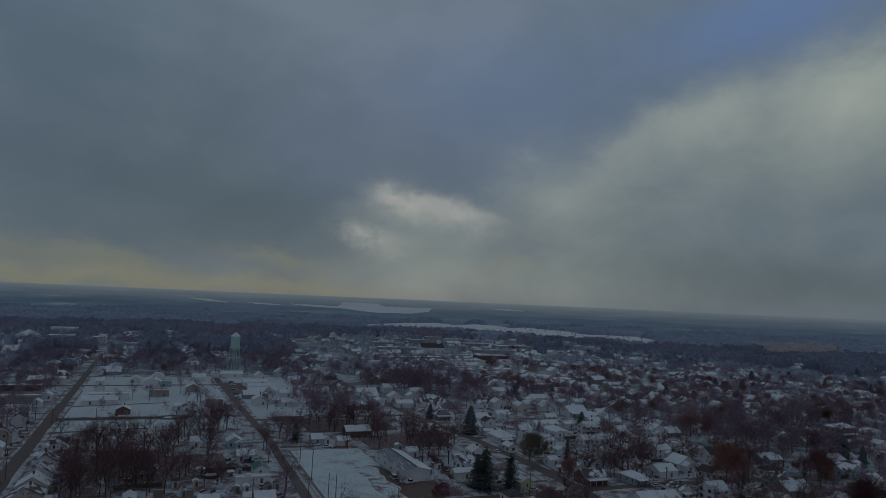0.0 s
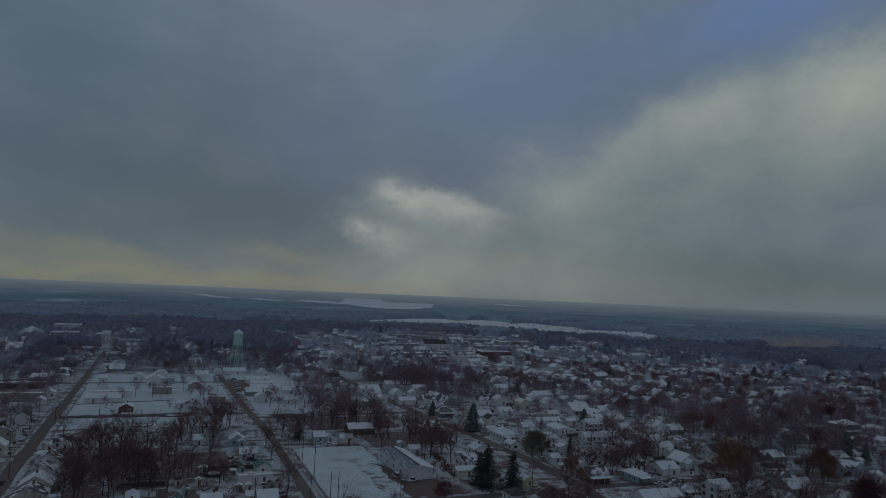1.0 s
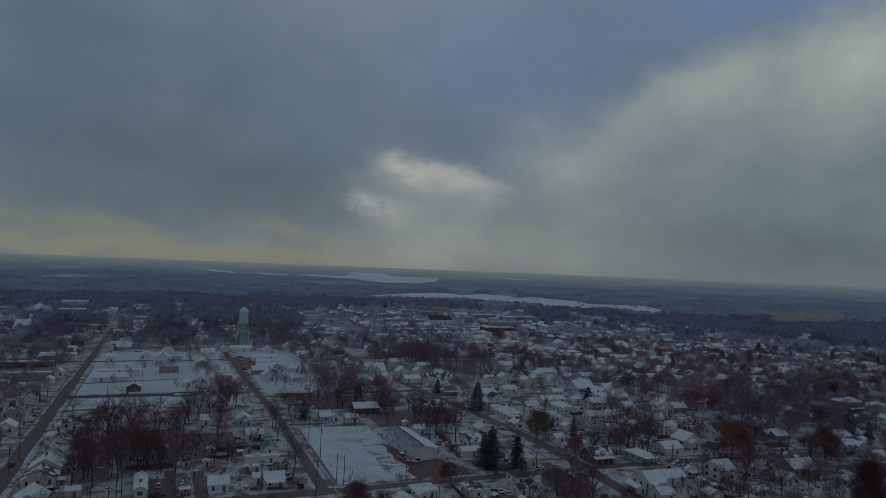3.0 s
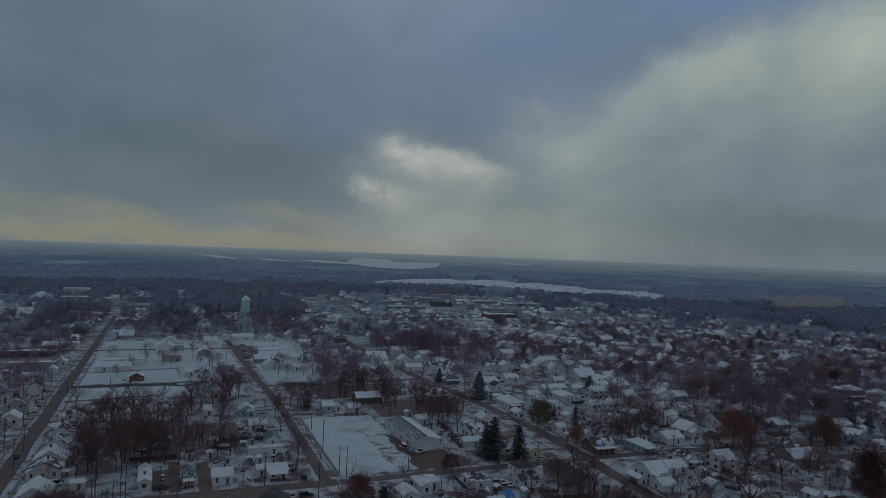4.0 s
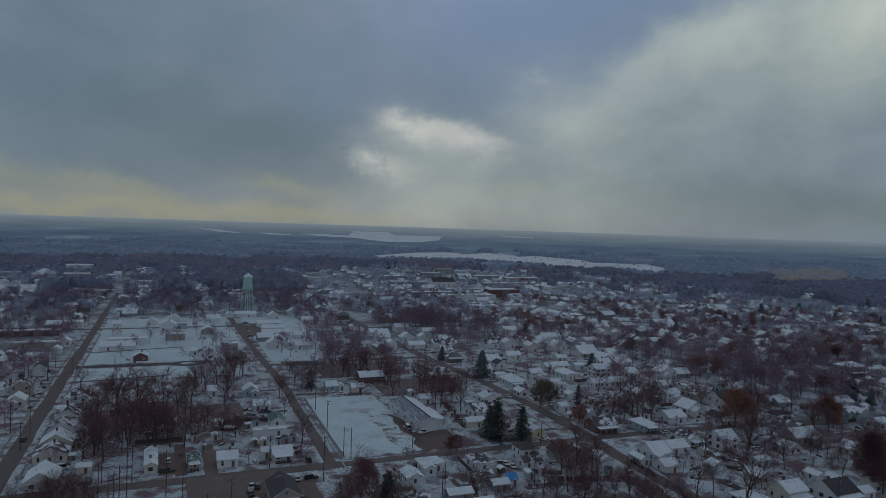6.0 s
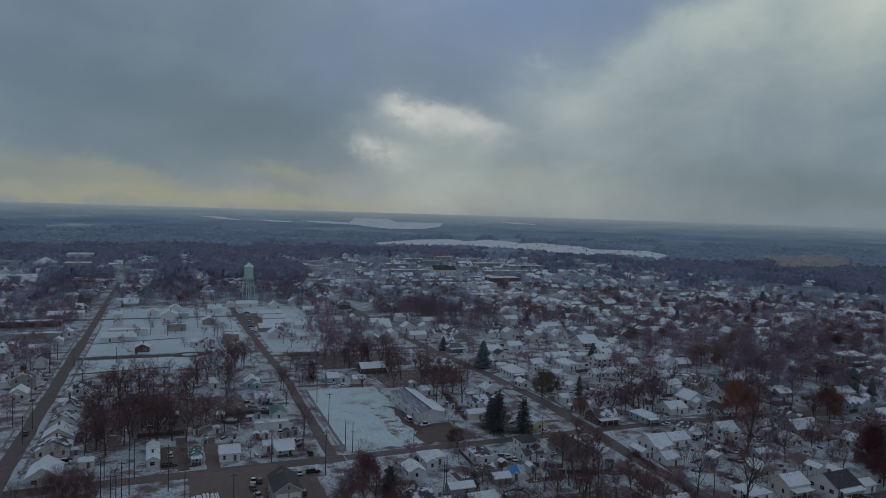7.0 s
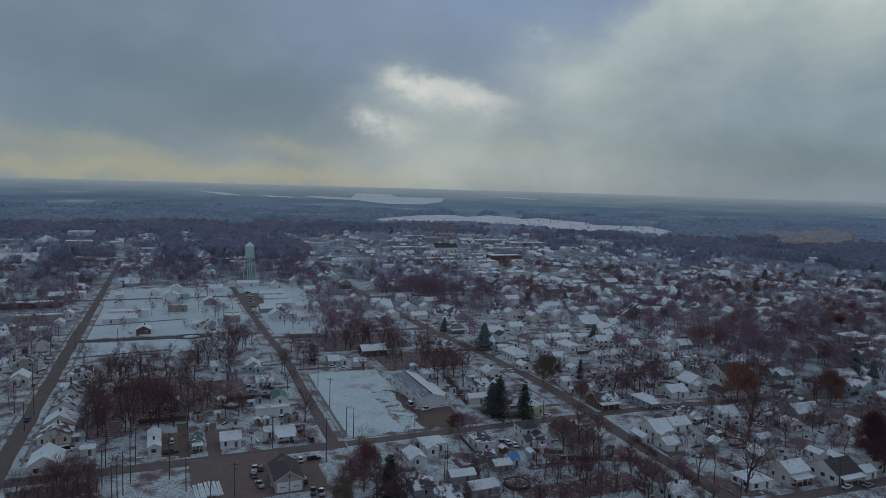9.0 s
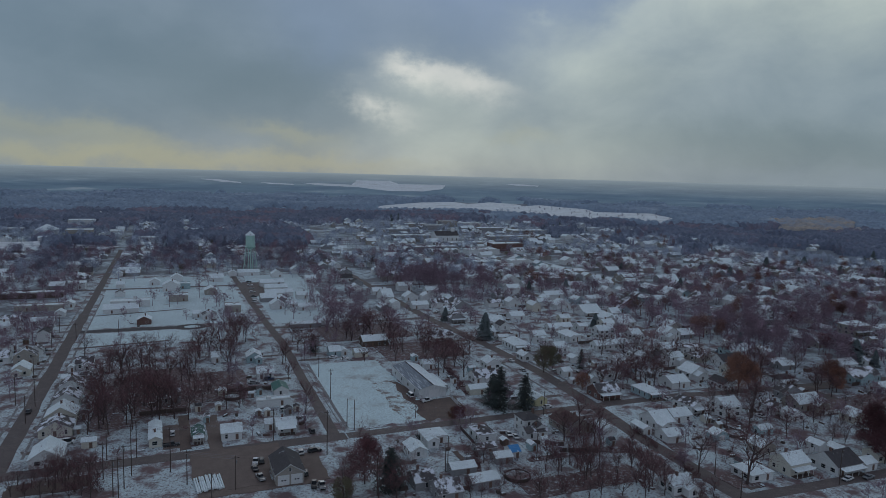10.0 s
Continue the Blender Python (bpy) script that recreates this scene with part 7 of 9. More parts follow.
tree(139.3, 248.5, 15.0, "K")
tree(22.4, 285.3, 8.5)
tree(27.2, 285.2, 9.9)
tree(236.5, 163.6, 22.0, "M")
tree(-11.8, 287.5, 11.9)
tree(129.1, 258.4, 13.0, "K")
tree(199.7, 208.9, 11.1)
tree(236.2, 166.8, 17.0, "M")
tree(219.6, 188.3, 13.0)
tree(29.1, 288.2, 8.0)
tree(205.4, 204.3, 9.4)
tree(-3.8, 290.6, 17.0)
tree(1.7, 292.9, 12.7)
tree(213.5, 200.7, 12.8)
tree(-2.3, 293.6, 15.7)
tree(-25.3, 292.6, 14.3)
tree(10.7, 293.6, 8.7)
tree(236.7, 177.1, 7.6)
tree(234.4, 180.6, 5.6)
tree(13.6, 296.0, 9.0)
tree(231.1, 185.7, 4.1)
tree(23.2, 295.7, 11.0)
tree(-8.7, 299.0, 14.6)
tree(15.9, 299.1, 10.1)
tree(239.0, 183.3, 6.8)
tree(-16.9, 302.1, 15.8)
tree(234.0, 193.0, 5.6)
tree(-14.0, 303.5, 11.7)
tree(-7.7, 303.9, 13.4)
tree(17.6, 305.8, 10.9)
tree(228.1, 205.8, 7.2)
tree(224.6, 210.0, 16.0)
tree(-24.9, 307.0, 18.0)
tree(-7.3, 309.0, 12.9)
tree(233.2, 203.9, 7.6)
tree(220.6, 218.3, 13.0)
tree(247.7, 187.4, 6.9)
tree(-13.4, 310.8, 15.0)
tree(11.0, 313.0, 10.4)
tree(233.8, 208.4, 5.2)
tree(-15.5, 313.8, 11.1)
tree(-27.9, 313.1, 16.0)
tree(229.6, 215.1, 12.1)
tree(219.0, 226.4, 11.3)
tree(245.4, 198.0, 8.0)
tree(225.8, 220.0, 8.2)
tree(177.2, 263.4, 9.0, "O")
tree(8.9, 317.4, 12.0)
tree(250.8, 194.8, 7.1)
tree(51.8, 315.2, 10.0)
tree(233.9, 218.7, 12.1)
tree(0.9, 320.5, 15.6)
tree(251.5, 199.8, 5.2)
tree(256.6, 193.4, 7.2)
tree(-25.4, 321.0, 14.5)
tree(261.4, 188.0, 7.3)
tree(-8.1, 322.9, 16.7)
tree(192.1, 259.8, 13.2)
tree(246.9, 209.4, 9.0)
tree(188.5, 263.8, 9.1)
tree(132.5, 297.0, 15.0)
tree(256.4, 202.2, 7.2)
tree(121.7, 303.1, 14.0)
tree(6.0, 328.5, 13.2)
tree(200.1, 260.7, 9.0)
tree(256.3, 206.9, 8.0)
tree(190.8, 269.3, 12.3)
tree(125.8, 306.7, 12.0)
tree(274.4, 192.0, 8.0)
tree(-24.1, 334.2, 14.0)
tree(213.9, 258.4, 13.3)
tree(211.3, 261.0, 12.3)
tree(8.9, 336.2, 13.7)
tree(-4.4, 337.0, 13.5)
tree(-18.9, 337.8, 16.5)
tree(204.1, 271.0, 8.3)
tree(173.7, 292.3, 15.0, "V")
tree(193.0, 280.5, 11.8)
tree(276.1, 199.9, 7.4)
tree(212.5, 266.7, 11.5)
tree(12.2, 341.4, 12.2)
tree(245.2, 237.9, 19.0, "O")
tree(27.4, 340.7, 12.9)
tree(134.8, 314.3, 12.1)
tree(-23.4, 341.8, 15.1)
tree(-16.4, 342.6, 12.7)
tree(209.1, 272.2, 11.3)
tree(212.0, 269.9, 10.1)
tree(205.1, 275.8, 12.7)
tree(223.0, 264.2, 9.0)
tree(180.7, 295.2, 13.0, "V")
tree(253.5, 235.8, 5.1)
tree(-19.8, 346.1, 15.0)
tree(132.0, 320.8, 11.4)
tree(8.3, 346.8, 13.1)
tree(53.6, 343.8, 12.0)
tree(253.5, 239.7, 15.0, "O")
tree(279.3, 209.9, 6.8)
tree(265.7, 227.3, 10.0)
tree(94.1, 337.1, 9.0)
tree(-7.6, 350.0, 16.5)
tree(109.4, 332.6, 12.0)
tree(256.5, 238.4, 10.3)
tree(224.1, 271.0, 10.2)
tree(129.4, 327.5, 11.6)
tree(0.0, 352.2, 15.7)
tree(139.6, 324.0, 9.3)
tree(55.7, 348.5, 11.0)
tree(196.4, 293.7, 10.0, "L")
tree(287.9, 205.2, 9.7)
tree(125.9, 331.8, 10.7)
tree(265.5, 236.0, 9.0)
tree(139.8, 327.1, 11.2)
tree(29.4, 355.1, 13.2)
tree(-11.5, 356.5, 15.5)
tree(130.7, 332.1, 9.9)
tree(282.1, 219.3, 10.9)
tree(278.7, 223.7, 12.3)
tree(271.4, 233.4, 7.4)
tree(145.9, 328.5, 11.9)
tree(71.8, 352.9, 12.7)
tree(135.7, 333.7, 11.6)
tree(225.1, 282.4, 11.5)
tree(266.0, 244.8, 11.0)
tree(282.3, 227.6, 11.6)
tree(139.2, 336.6, 11.8)
tree(67.1, 358.0, 11.4)
tree(15.4, 365.1, 13.4)
tree(291.0, 223.7, 13.0, "O")
tree(129.1, 344.7, 12.7)
tree(240.5, 279.8, 11.6)
tree(118.7, 349.6, 11.8)
tree(235.4, 285.3, 11.5)
tree(291.7, 227.8, 15.0, "O")
tree(272.8, 251.6, 12.8)
tree(64.9, 365.4, 10.2)
tree(73.2, 364.0, 9.0, "K")
tree(24.3, 370.5, 10.1)
tree(153.5, 338.1, 12.9)
tree(255.3, 270.2, 10.8)
tree(113.5, 354.2, 9.6)
tree(229.8, 294.6, 13.0)
tree(20.2, 373.1, 13.1)
tree(14.9, 373.3, 13.4)
tree(298.1, 227.1, 10.8)
tree(113.3, 358.3, 9.8)
tree(150.0, 344.7, 10.0)
tree(134.8, 351.2, 9.4)
tree(292.5, 236.6, 9.7)
tree(228.1, 300.5, 12.4)
tree(31.4, 376.2, 11.8)
tree(295.7, 235.5, 12.9)
tree(73.0, 371.7, 9.1)
tree(301.2, 234.3, 12.5)
tree(26.5, 381.1, 13.6)
tree(118.5, 364.1, 12.1)
tree(221.9, 312.4, 11.7)
tree(137.6, 359.5, 13.0)
tree(18.9, 385.6, 13.2)
tree(261.7, 284.3, 10.4)
tree(33.4, 386.0, 13.4)
tree(132.6, 364.7, 10.6)
tree(74.0, 381.1, 10.0)
tree(-39.1, 386.7, 11.0)
tree(286.0, 263.7, 11.1)
tree(244.2, 304.7, 8.7)
tree(256.9, 294.8, 11.2)
tree(308.6, 240.3, 12.4)
tree(69.3, 385.5, 10.7)
tree(299.2, 253.7, 12.8)
tree(242.3, 308.6, 11.1)
tree(65.7, 387.1, 11.4)
tree(98.4, 380.5, 11.4)
tree(253.1, 302.4, 9.0)
tree(95.9, 384.1, 16.0)
tree(109.8, 381.0, 16.7)
tree(40.9, 394.7, 13.3)
tree(116.7, 379.5, 15.8)
tree(290.4, 271.7, 11.5)
tree(293.0, 269.1, 10.8)
tree(36.4, 396.9, 14.9)
tree(121.4, 380.9, 11.9)
tree(106.2, 385.5, 13.0)
tree(37.1, 399.9, 12.6)
later(91.5, 391.1, 14.5)
later(127.2, 381.1, 8.1)
later(131.6, 379.7, 9.9)
later(-73.7, 395.4, 9.1)
later(175.2, 363.8, 17.0, "K")
later(40.1, 402.0, 12.0, "V")
later(288.7, 282.7, 13.5)
later(101.6, 391.1, 16.1)
later(124.8, 384.4, 10.0)
later(130.3, 383.9, 8.8)
later(293.7, 280.3, 11.5)
later(109.6, 391.2, 15.2)
later(290.7, 285.1, 11.8)
later(141.2, 382.5, 11.6)
later(123.9, 388.9, 16.3)
later(101.5, 395.7, 15.5)
later(-71.8, 402.5, 12.0)
later(109.3, 394.3, 14.0)
later(26.8, 408.4, 9.6)
later(42.9, 407.2, 12.5)
later(296.3, 284.3, 10.7)
later(203.2, 357.1, 9.8)
later(-78.7, 403.4, 9.0)
later(306.6, 274.4, 12.7)
later(197.1, 361.2, 10.9)
later(39.0, 410.5, 12.7)
later(46.1, 410.4, 12.7)
later(309.9, 273.1, 15.1)
later(33.2, 412.1, 11.4)
later(88.6, 404.4, 15.7)
later(129.0, 395.6, 8.8)
later(317.0, 270.0, 12.6)
later(90.1, 407.1, 12.5)
later(105.9, 404.1, 12.0)
later(109.1, 404.8, 16.5)
later(25.1, 419.2, 11.1)
later(-66.3, 414.9, 12.6)
later(90.8, 412.3, 15.3)
later(108.3, 409.9, 12.7)
later(96.5, 413.3, 14.8)
later(304.9, 296.6, 12.0, "K")
later(253.7, 341.6, 12.0)
later(34.4, 425.0, 11.7)
later(327.5, 274.0, 10.2)
later(128.2, 408.3, 11.8)
later(96.0, 417.2, 15.6)
later(-81.8, 422.5, 9.6)
later(323.4, 283.9, 13.8)
later(331.0, 275.6, 13.6)
later(130.5, 410.9, 11.9)
later(352.0, 249.1, 10.0, "K")
later(312.6, 297.1, 14.5)
later(149.7, 406.1, 10.4)
later(36.8, 431.6, 11.6)
later(291.3, 321.7, 10.9)
later(334.5, 278.0, 13.1)
later(349.8, 258.8, 14.0, "K")
later(-59.5, 432.8, 12.3)
later(322.1, 295.5, 10.6)
later(132.8, 416.9, 10.4)
later(347.9, 266.1, 12.9)
later(32.5, 436.8, 11.7)
later(276.5, 343.6, 9.7)
later(322.1, 302.0, 12.7)
later(344.6, 277.1, 11.7)
later(102.8, 431.0, 14.0)
later(353.0, 269.2, 11.2)
later(111.0, 431.1, 11.3)
later(287.1, 340.4, 11.7)
later(231.6, 382.2, 9.7)
later(-62.2, 444.8, 9.0)
later(139.9, 427.5, 15.2)
later(170.9, 416.1, 10.0, "K")
later(154.2, 423.4, 10.1)
later(-78.3, 443.9, 9.5)
later(308.7, 329.0, 17.0, "O")
later(315.3, 324.1, 14.0, "O")
later(258.1, 371.6, 10.0, "K")
later(76.5, 446.8, 9.0)
later(148.1, 428.6, 12.7)
later(141.4, 432.6, 11.3)
later(281.2, 359.5, 9.9)
later(274.8, 364.5, 11.7)
later(149.6, 433.5, 9.6)
later(322.4, 328.0, 17.1)
later(-66.3, 455.6, 10.2)
later(343.0, 308.3, 11.0)
later(88.5, 453.2, 10.3)
later(312.2, 340.3, 14.0, "O")
later(11.2, 462.5, 6.0)
later(94.4, 453.1, 13.1)
later(332.8, 323.8, 15.0)
later(365.7, 286.3, 11.9)
later(328.2, 329.4, 16.2)
later(326.0, 331.7, 14.1)
later(137.6, 444.9, 12.2)
later(-69.9, 461.8, 14.0)
later(106.2, 454.8, 13.9)
later(73.2, 461.7, 12.7)
later(370.6, 286.8, 10.5)
later(352.0, 311.3, 13.4)
later(296.2, 365.0, 9.5)
later(342.1, 322.9, 13.6)
later(347.1, 322.0, 17.9)
later(370.9, 296.8, 11.9)
later(337.3, 335.0, 15.3)
later(344.6, 329.5, 13.3)
later(126.2, 460.9, 12.5)
later(302.4, 371.2, 9.1)
later(75.2, 474.3, 10.3)
later(109.1, 468.2, 13.6)
later(336.5, 344.9, 12.8)
later(262.1, 404.3, 11.8)
later(123.4, 467.8, 10.5)
later(369.4, 312.8, 12.8)
later(-83.8, 478.7, 12.4)
later(373.8, 311.5, 15.7)
later(102.2, 476.2, 11.7)
later(129.1, 469.9, 11.5)
later(149.2, 464.3, 9.2)
later(121.0, 473.7, 14.0)
later(156.7, 464.0, 10.2)
later(118.6, 476.1, 11.8)
later(399.3, 287.4, 13.3)
later(104.3, 481.9, 9.8)
later(127.3, 479.6, 13.2)
later(240.1, 437.4, 12.8)
later(399.7, 299.5, 11.8)
later(33.7, 499.1, 8.0)
later(153.5, 476.2, 11.3)
later(393.3, 310.9, 11.5)
later(31.8, 501.6, 11.2)
later(377.9, 335.5, 13.6)
later(387.5, 325.1, 14.0)
later(37.1, 504.7, 9.0)
later(1.4, 507.6, 10.1)
later(367.4, 352.9, 13.6)
later(395.4, 322.7, 17.7)
later(-9.6, 513.7, 11.5)
later(6.6, 515.9, 10.3)
later(98.8, 507.2, 13.5)
later(32.8, 515.7, 11.1)
later(325.5, 401.6, 10.7)
later(374.3, 357.2, 14.5)
later(401.3, 329.8, 12.4)
later(369.4, 366.0, 14.8, "O")
later(317.8, 413.5, 9.3)
later(310.5, 423.2, 8.6)
later(406.9, 336.4, 14.7)
later(45.3, 526.1, 11.5)
later(393.2, 353.3, 17.4)
later(416.1, 332.1, 14.4)
later(131.6, 519.1, 9.3)
later(405.6, 351.6, 15.8)
later(419.9, 335.1, 15.5)
later(22.0, 538.1, 9.8)
later(148.5, 519.4, 11.0)
later(180.4, 518.1, 17.0)
later(331.1, 438.1, 10.0)
later(197.2, 513.5, 18.9)
later(-71.5, 545.8, 12.2)
later(200.6, 512.7, 15.8)
later(113.0, 539.3, 10.9)
later(374.4, 406.7, 9.1)
later(199.5, 515.6, 16.9)
later(194.0, 518.2, 17.4)
later(443.7, 330.8, 14.9)
later(360.7, 420.5, 12.9)
later(197.2, 518.0, 19.0)
later(210.4, 513.5, 16.1)
later(183.2, 524.4, 13.7)
later(203.9, 519.6, 17.6)
later(218.3, 513.8, 14.6)
later(243.9, 503.5, 15.5)
later(436.9, 350.3, 14.0, "O")
later(449.7, 334.1, 17.8)
later(191.2, 528.8, 13.2)
later(199.8, 525.7, 13.4)
later(383.8, 412.6, 14.3)
later(410.5, 386.4, 12.8)
later(238.3, 511.0, 13.6)
later(343.8, 447.6, 10.5)
later(431.9, 363.9, 12.8)
later(107.4, 555.3, 9.4)
later(159.9, 543.6, 10.6)
later(221.2, 522.2, 15.2)
later(286.5, 490.5, 11.3)
later(317.2, 471.3, 10.9)
later(148.9, 550.0, 10.4)
later(250.7, 511.9, 14.7)
later(215.1, 528.0, 18.7)
later(256.5, 513.3, 14.1)
later(232.5, 526.9, 15.9)
later(204.6, 538.7, 14.9)
later(457.5, 350.8, 15.0, "O")
later(223.9, 531.9, 13.3)
later(188.2, 546.0, 13.7)
later(30.2, 577.4, 10.0)
later(454.9, 357.0, 12.4, "O")
later(461.7, 348.5, 15.4)
later(213.5, 538.0, 14.0)
later(316.7, 485.0, 8.7)
later(246.7, 524.2, 14.4)
later(210.4, 540.1, 14.8)
later(218.7, 536.9, 14.7)
later(310.8, 491.9, 12.4, "K")
later(23.7, 581.9, 11.6)
later(285.0, 508.7, 9.2, "K")
later(190.8, 551.0, 17.0)
later(461.4, 358.2, 14.5, "O")
later(179.7, 556.8, 9.3)
later(202.5, 550.0, 13.1)
later(-67.3, 583.2, 12.4)
later(209.5, 554.7, 16.8)
later(216.2, 552.3, 18.7)
later(199.0, 560.8, 13.5)
later(255.7, 539.0, 16.6)
later(218.9, 555.3, 14.6)
later(-112.5, 586.3, 12.6)
later(251.0, 542.1, 16.3)
later(210.5, 559.8, 18.1)
later(156.8, 580.9, 17.2)
later(232.9, 554.9, 16.9)
later(175.4, 576.4, 14.3)
later(209.9, 564.8, 15.7)
later(487.8, 358.8, 13.2, "O")
later(255.9, 549.3, 13.8)
later(263.4, 546.1, 14.8)
later(205.5, 570.9, 15.5)
later(476.8, 375.5, 15.0, "O")
later(211.6, 569.5, 17.0)
later(155.0, 587.5, 16.0)
later(201.8, 573.6, 18.8)
later(189.2, 578.1, 15.6)
later(299.5, 529.6, 10.0, "K")
later(184.1, 580.3, 14.7)
later(209.1, 573.5, 16.9)
later(136.8, 595.0, 9.5)
later(249.3, 557.6, 16.8)
later(-103.3, 605.4, 11.9)
later(175.9, 590.1, 13.8)
later(203.1, 581.6, 12.5)
later(159.7, 596.4, 12.1)
later(250.9, 566.1, 14.7)
later(200.4, 587.5, 14.5)
later(241.4, 573.3, 15.9)
later(214.7, 585.9, 12.7)
later(261.0, 566.9, 18.6)
later(244.1, 575.4, 17.0)
later(196.3, 593.8, 14.8)
later(445.5, 441.1, 14.0)
later(-26.0, 627.0, 16.5)
later(104.2, 619.3, 9.7)
later(414.2, 472.4, 12.8, "K")
later(188.5, 599.4, 15.7)
later(-38.4, 633.7, 17.0)
later(251.5, 583.3, 18.4)
later(247.9, 585.1, 15.2)
later(233.0, 591.6, 14.5)
later(110.4, 626.6, 12.4)
later(244.6, 587.6, 18.7)
later(211.3, 601.9, 18.3)
later(181.1, 612.0, 12.0)
later(218.8, 599.6, 18.0)
later(201.0, 605.9, 17.6)
later(24.0, 638.4, 11.9)
later(201.7, 608.9, 13.9)
later(90.4, 635.3, 16.1)
later(465.6, 443.8, 12.4, "O")
later(280.9, 578.7, 17.2)
later(221.1, 604.2, 13.3)
later(244.2, 596.9, 14.2)
later(218.4, 607.0, 17.9)
later(213.5, 609.7, 15.9)
later(101.6, 638.0, 11.7)
later(-98.2, 639.2, 12.9)
later(518.6, 388.2, 13.0, "O")
later(117.0, 637.3, 13.0)
later(112.7, 638.3, 12.0)
later(270.1, 590.0, 17.9)
later(523.3, 386.6, 15.9)
later(152.1, 634.1, 16.0)
later(-112.1, 642.5, 15.4)
later(472.5, 450.6, 14.0)
later(-91.1, 648.5, 16.8)
later(263.0, 600.0, 15.9)
later(233.2, 612.3, 15.5)
later(490.8, 435.4, 11.2)
later(146.2, 641.4, 14.4)
later(90.5, 651.9, 16.7)
later(255.0, 608.6, 14.0)
later(511.8, 420.9, 18.0)
later(43.6, 663.3, 11.9)
later(215.2, 629.4, 16.5)
later(82.7, 660.7, 12.5)
later(275.1, 606.4, 14.2)
later(7.3, 666.2, 12.7)
later(227.0, 628.2, 14.3)
later(119.7, 658.0, 12.7)
later(-23.7, 669.5, 13.3)
later(-115.7, 660.6, 15.5)
later(52.1, 669.9, 13.4)
later(400.9, 539.4, 10.5)
later(-32.9, 672.1, 13.3)
later(543.1, 397.8, 16.1)
later(230.3, 632.6, 17.1)
later(176.3, 651.6, 15.7)
later(44.9, 673.6, 15.6)
later(12.2, 675.6, 13.5)
later(489.7, 467.3, 17.0)
later(1.5, 677.6, 14.1)
later(204.5, 646.5, 13.2)
later(501.2, 457.0, 17.2)
later(-27.4, 678.6, 14.6)
later(-84.5, 675.3, 16.8)
later(248.5, 634.1, 18.7)
later(473.0, 490.2, 15.8, "O")
later(79.8, 676.9, 11.4)
later(33.0, 680.9, 13.1)
later(74.8, 677.6, 12.1)
later(235.1, 640.1, 17.2)
later(300.3, 613.5, 17.4)
later(113.9, 673.9, 16.8)
later(85.1, 678.3, 13.6)
later(198.1, 654.9, 16.5)
later(283.5, 624.6, 18.8)
later(-115.1, 676.4, 13.0)
later(38.0, 688.0, 14.2)
later(63.6, 687.2, 13.5)
later(-92.0, 684.1, 11.2)
later(211.2, 657.2, 13.5)
later(273.9, 633.7, 14.7)
later(-15.8, 690.2, 12.9)
later(470.4, 506.5, 17.3)
later(-10.4, 692.1, 12.3)
later(186.3, 667.0, 17.6)
later(-86.2, 687.3, 14.3)
later(202.9, 662.5, 16.8)
later(139.8, 679.4, 16.9)
later(-42.4, 692.4, 12.0)
later(209.6, 661.9, 15.9)
later(-62.4, 692.4, 15.5)
later(305.6, 625.4, 13.3)
later(127.6, 684.4, 16.7)
later(123.0, 685.5, 14.8)
later(178.3, 673.4, 13.1)
later(285.5, 636.6, 13.2)
later(9.6, 699.2, 14.5)
later(-61.2, 696.7, 11.9)
later(21.5, 699.7, 15.8)
later(-115.2, 691.3, 15.7)
later(-69.5, 697.9, 16.6)
later(259.1, 651.9, 14.5)
later(80.3, 697.2, 14.3)
later(306.8, 632.5, 13.9)
later(282.7, 643.7, 16.5)
later(-68.2, 700.9, 14.1)
later(287.4, 644.6, 13.3)
later(514.2, 483.7, 15.8, "O")
later(-117.4, 696.3, 15.8)
later(78.3, 701.9, 14.8)
later(553.9, 441.3, 14.0)
later(533.0, 466.9, 14.5)
later(178.3, 686.0, 17.2)
later(506.9, 496.8, 14.3, "O")
later(-112.1, 700.9, 16.3)
later(-124.4, 699.1, 11.9)
later(-18.7, 710.0, 14.7)
later(222.0, 675.0, 17.6)
later(198.2, 682.6, 15.6)
later(521.2, 484.5, 13.5)
later(41.1, 711.5, 15.2)
later(260.5, 663.7, 18.5)
later(503.6, 508.3, 12.3)
later(229.9, 679.3, 16.2)
later(76.2, 713.3, 12.6)
later(283.3, 661.5, 14.8)
later(82.5, 714.9, 16.4)
later(47.7, 718.5, 15.1)
later(566.2, 445.4, 14.3)
later(554.0, 461.4, 15.5)
later(215.6, 688.5, 12.9)
later(584.4, 423.7, 15.2)
later(94.6, 716.2, 14.9)
later(-97.8, 717.1, 13.8)
later(24.1, 723.8, 13.3)
later(4.2, 724.4, 13.9)
later(440.8, 575.4, 10.4)
later(224.9, 689.3, 16.7)
later(131.7, 713.1, 16.4)
later(555.4, 471.4, 17.5)
later(435.7, 585.0, 10.8, "K")
later(514.3, 517.4, 14.3, "K")
later(210.6, 698.7, 16.5)
later(-18.7, 729.7, 14.4)
later(589.5, 434.8, 13.2, "O")
later(116.5, 723.4, 15.2)
later(501.1, 535.3, 14.8)
later(158.7, 716.2, 13.1)
later(-18.4, 734.4, 15.2)
later(245.2, 693.8, 12.8)
later(-127.6, 724.9, 12.3)
later(18.3, 738.0, 13.8)
later(38.0, 737.5, 11.2)
later(-134.1, 726.8, 11.9)
later(13.1, 741.1, 15.4)
later(240.5, 703.7, 17.7)
later(-112.7, 736.0, 14.2)
later(186.2, 721.5, 16.4)
later(137.6, 732.5, 15.9)
later(180.3, 724.8, 14.8)
later(236.0, 709.6, 15.3)
later(528.4, 529.7, 10.2, "K")
later(250.6, 705.4, 17.0)
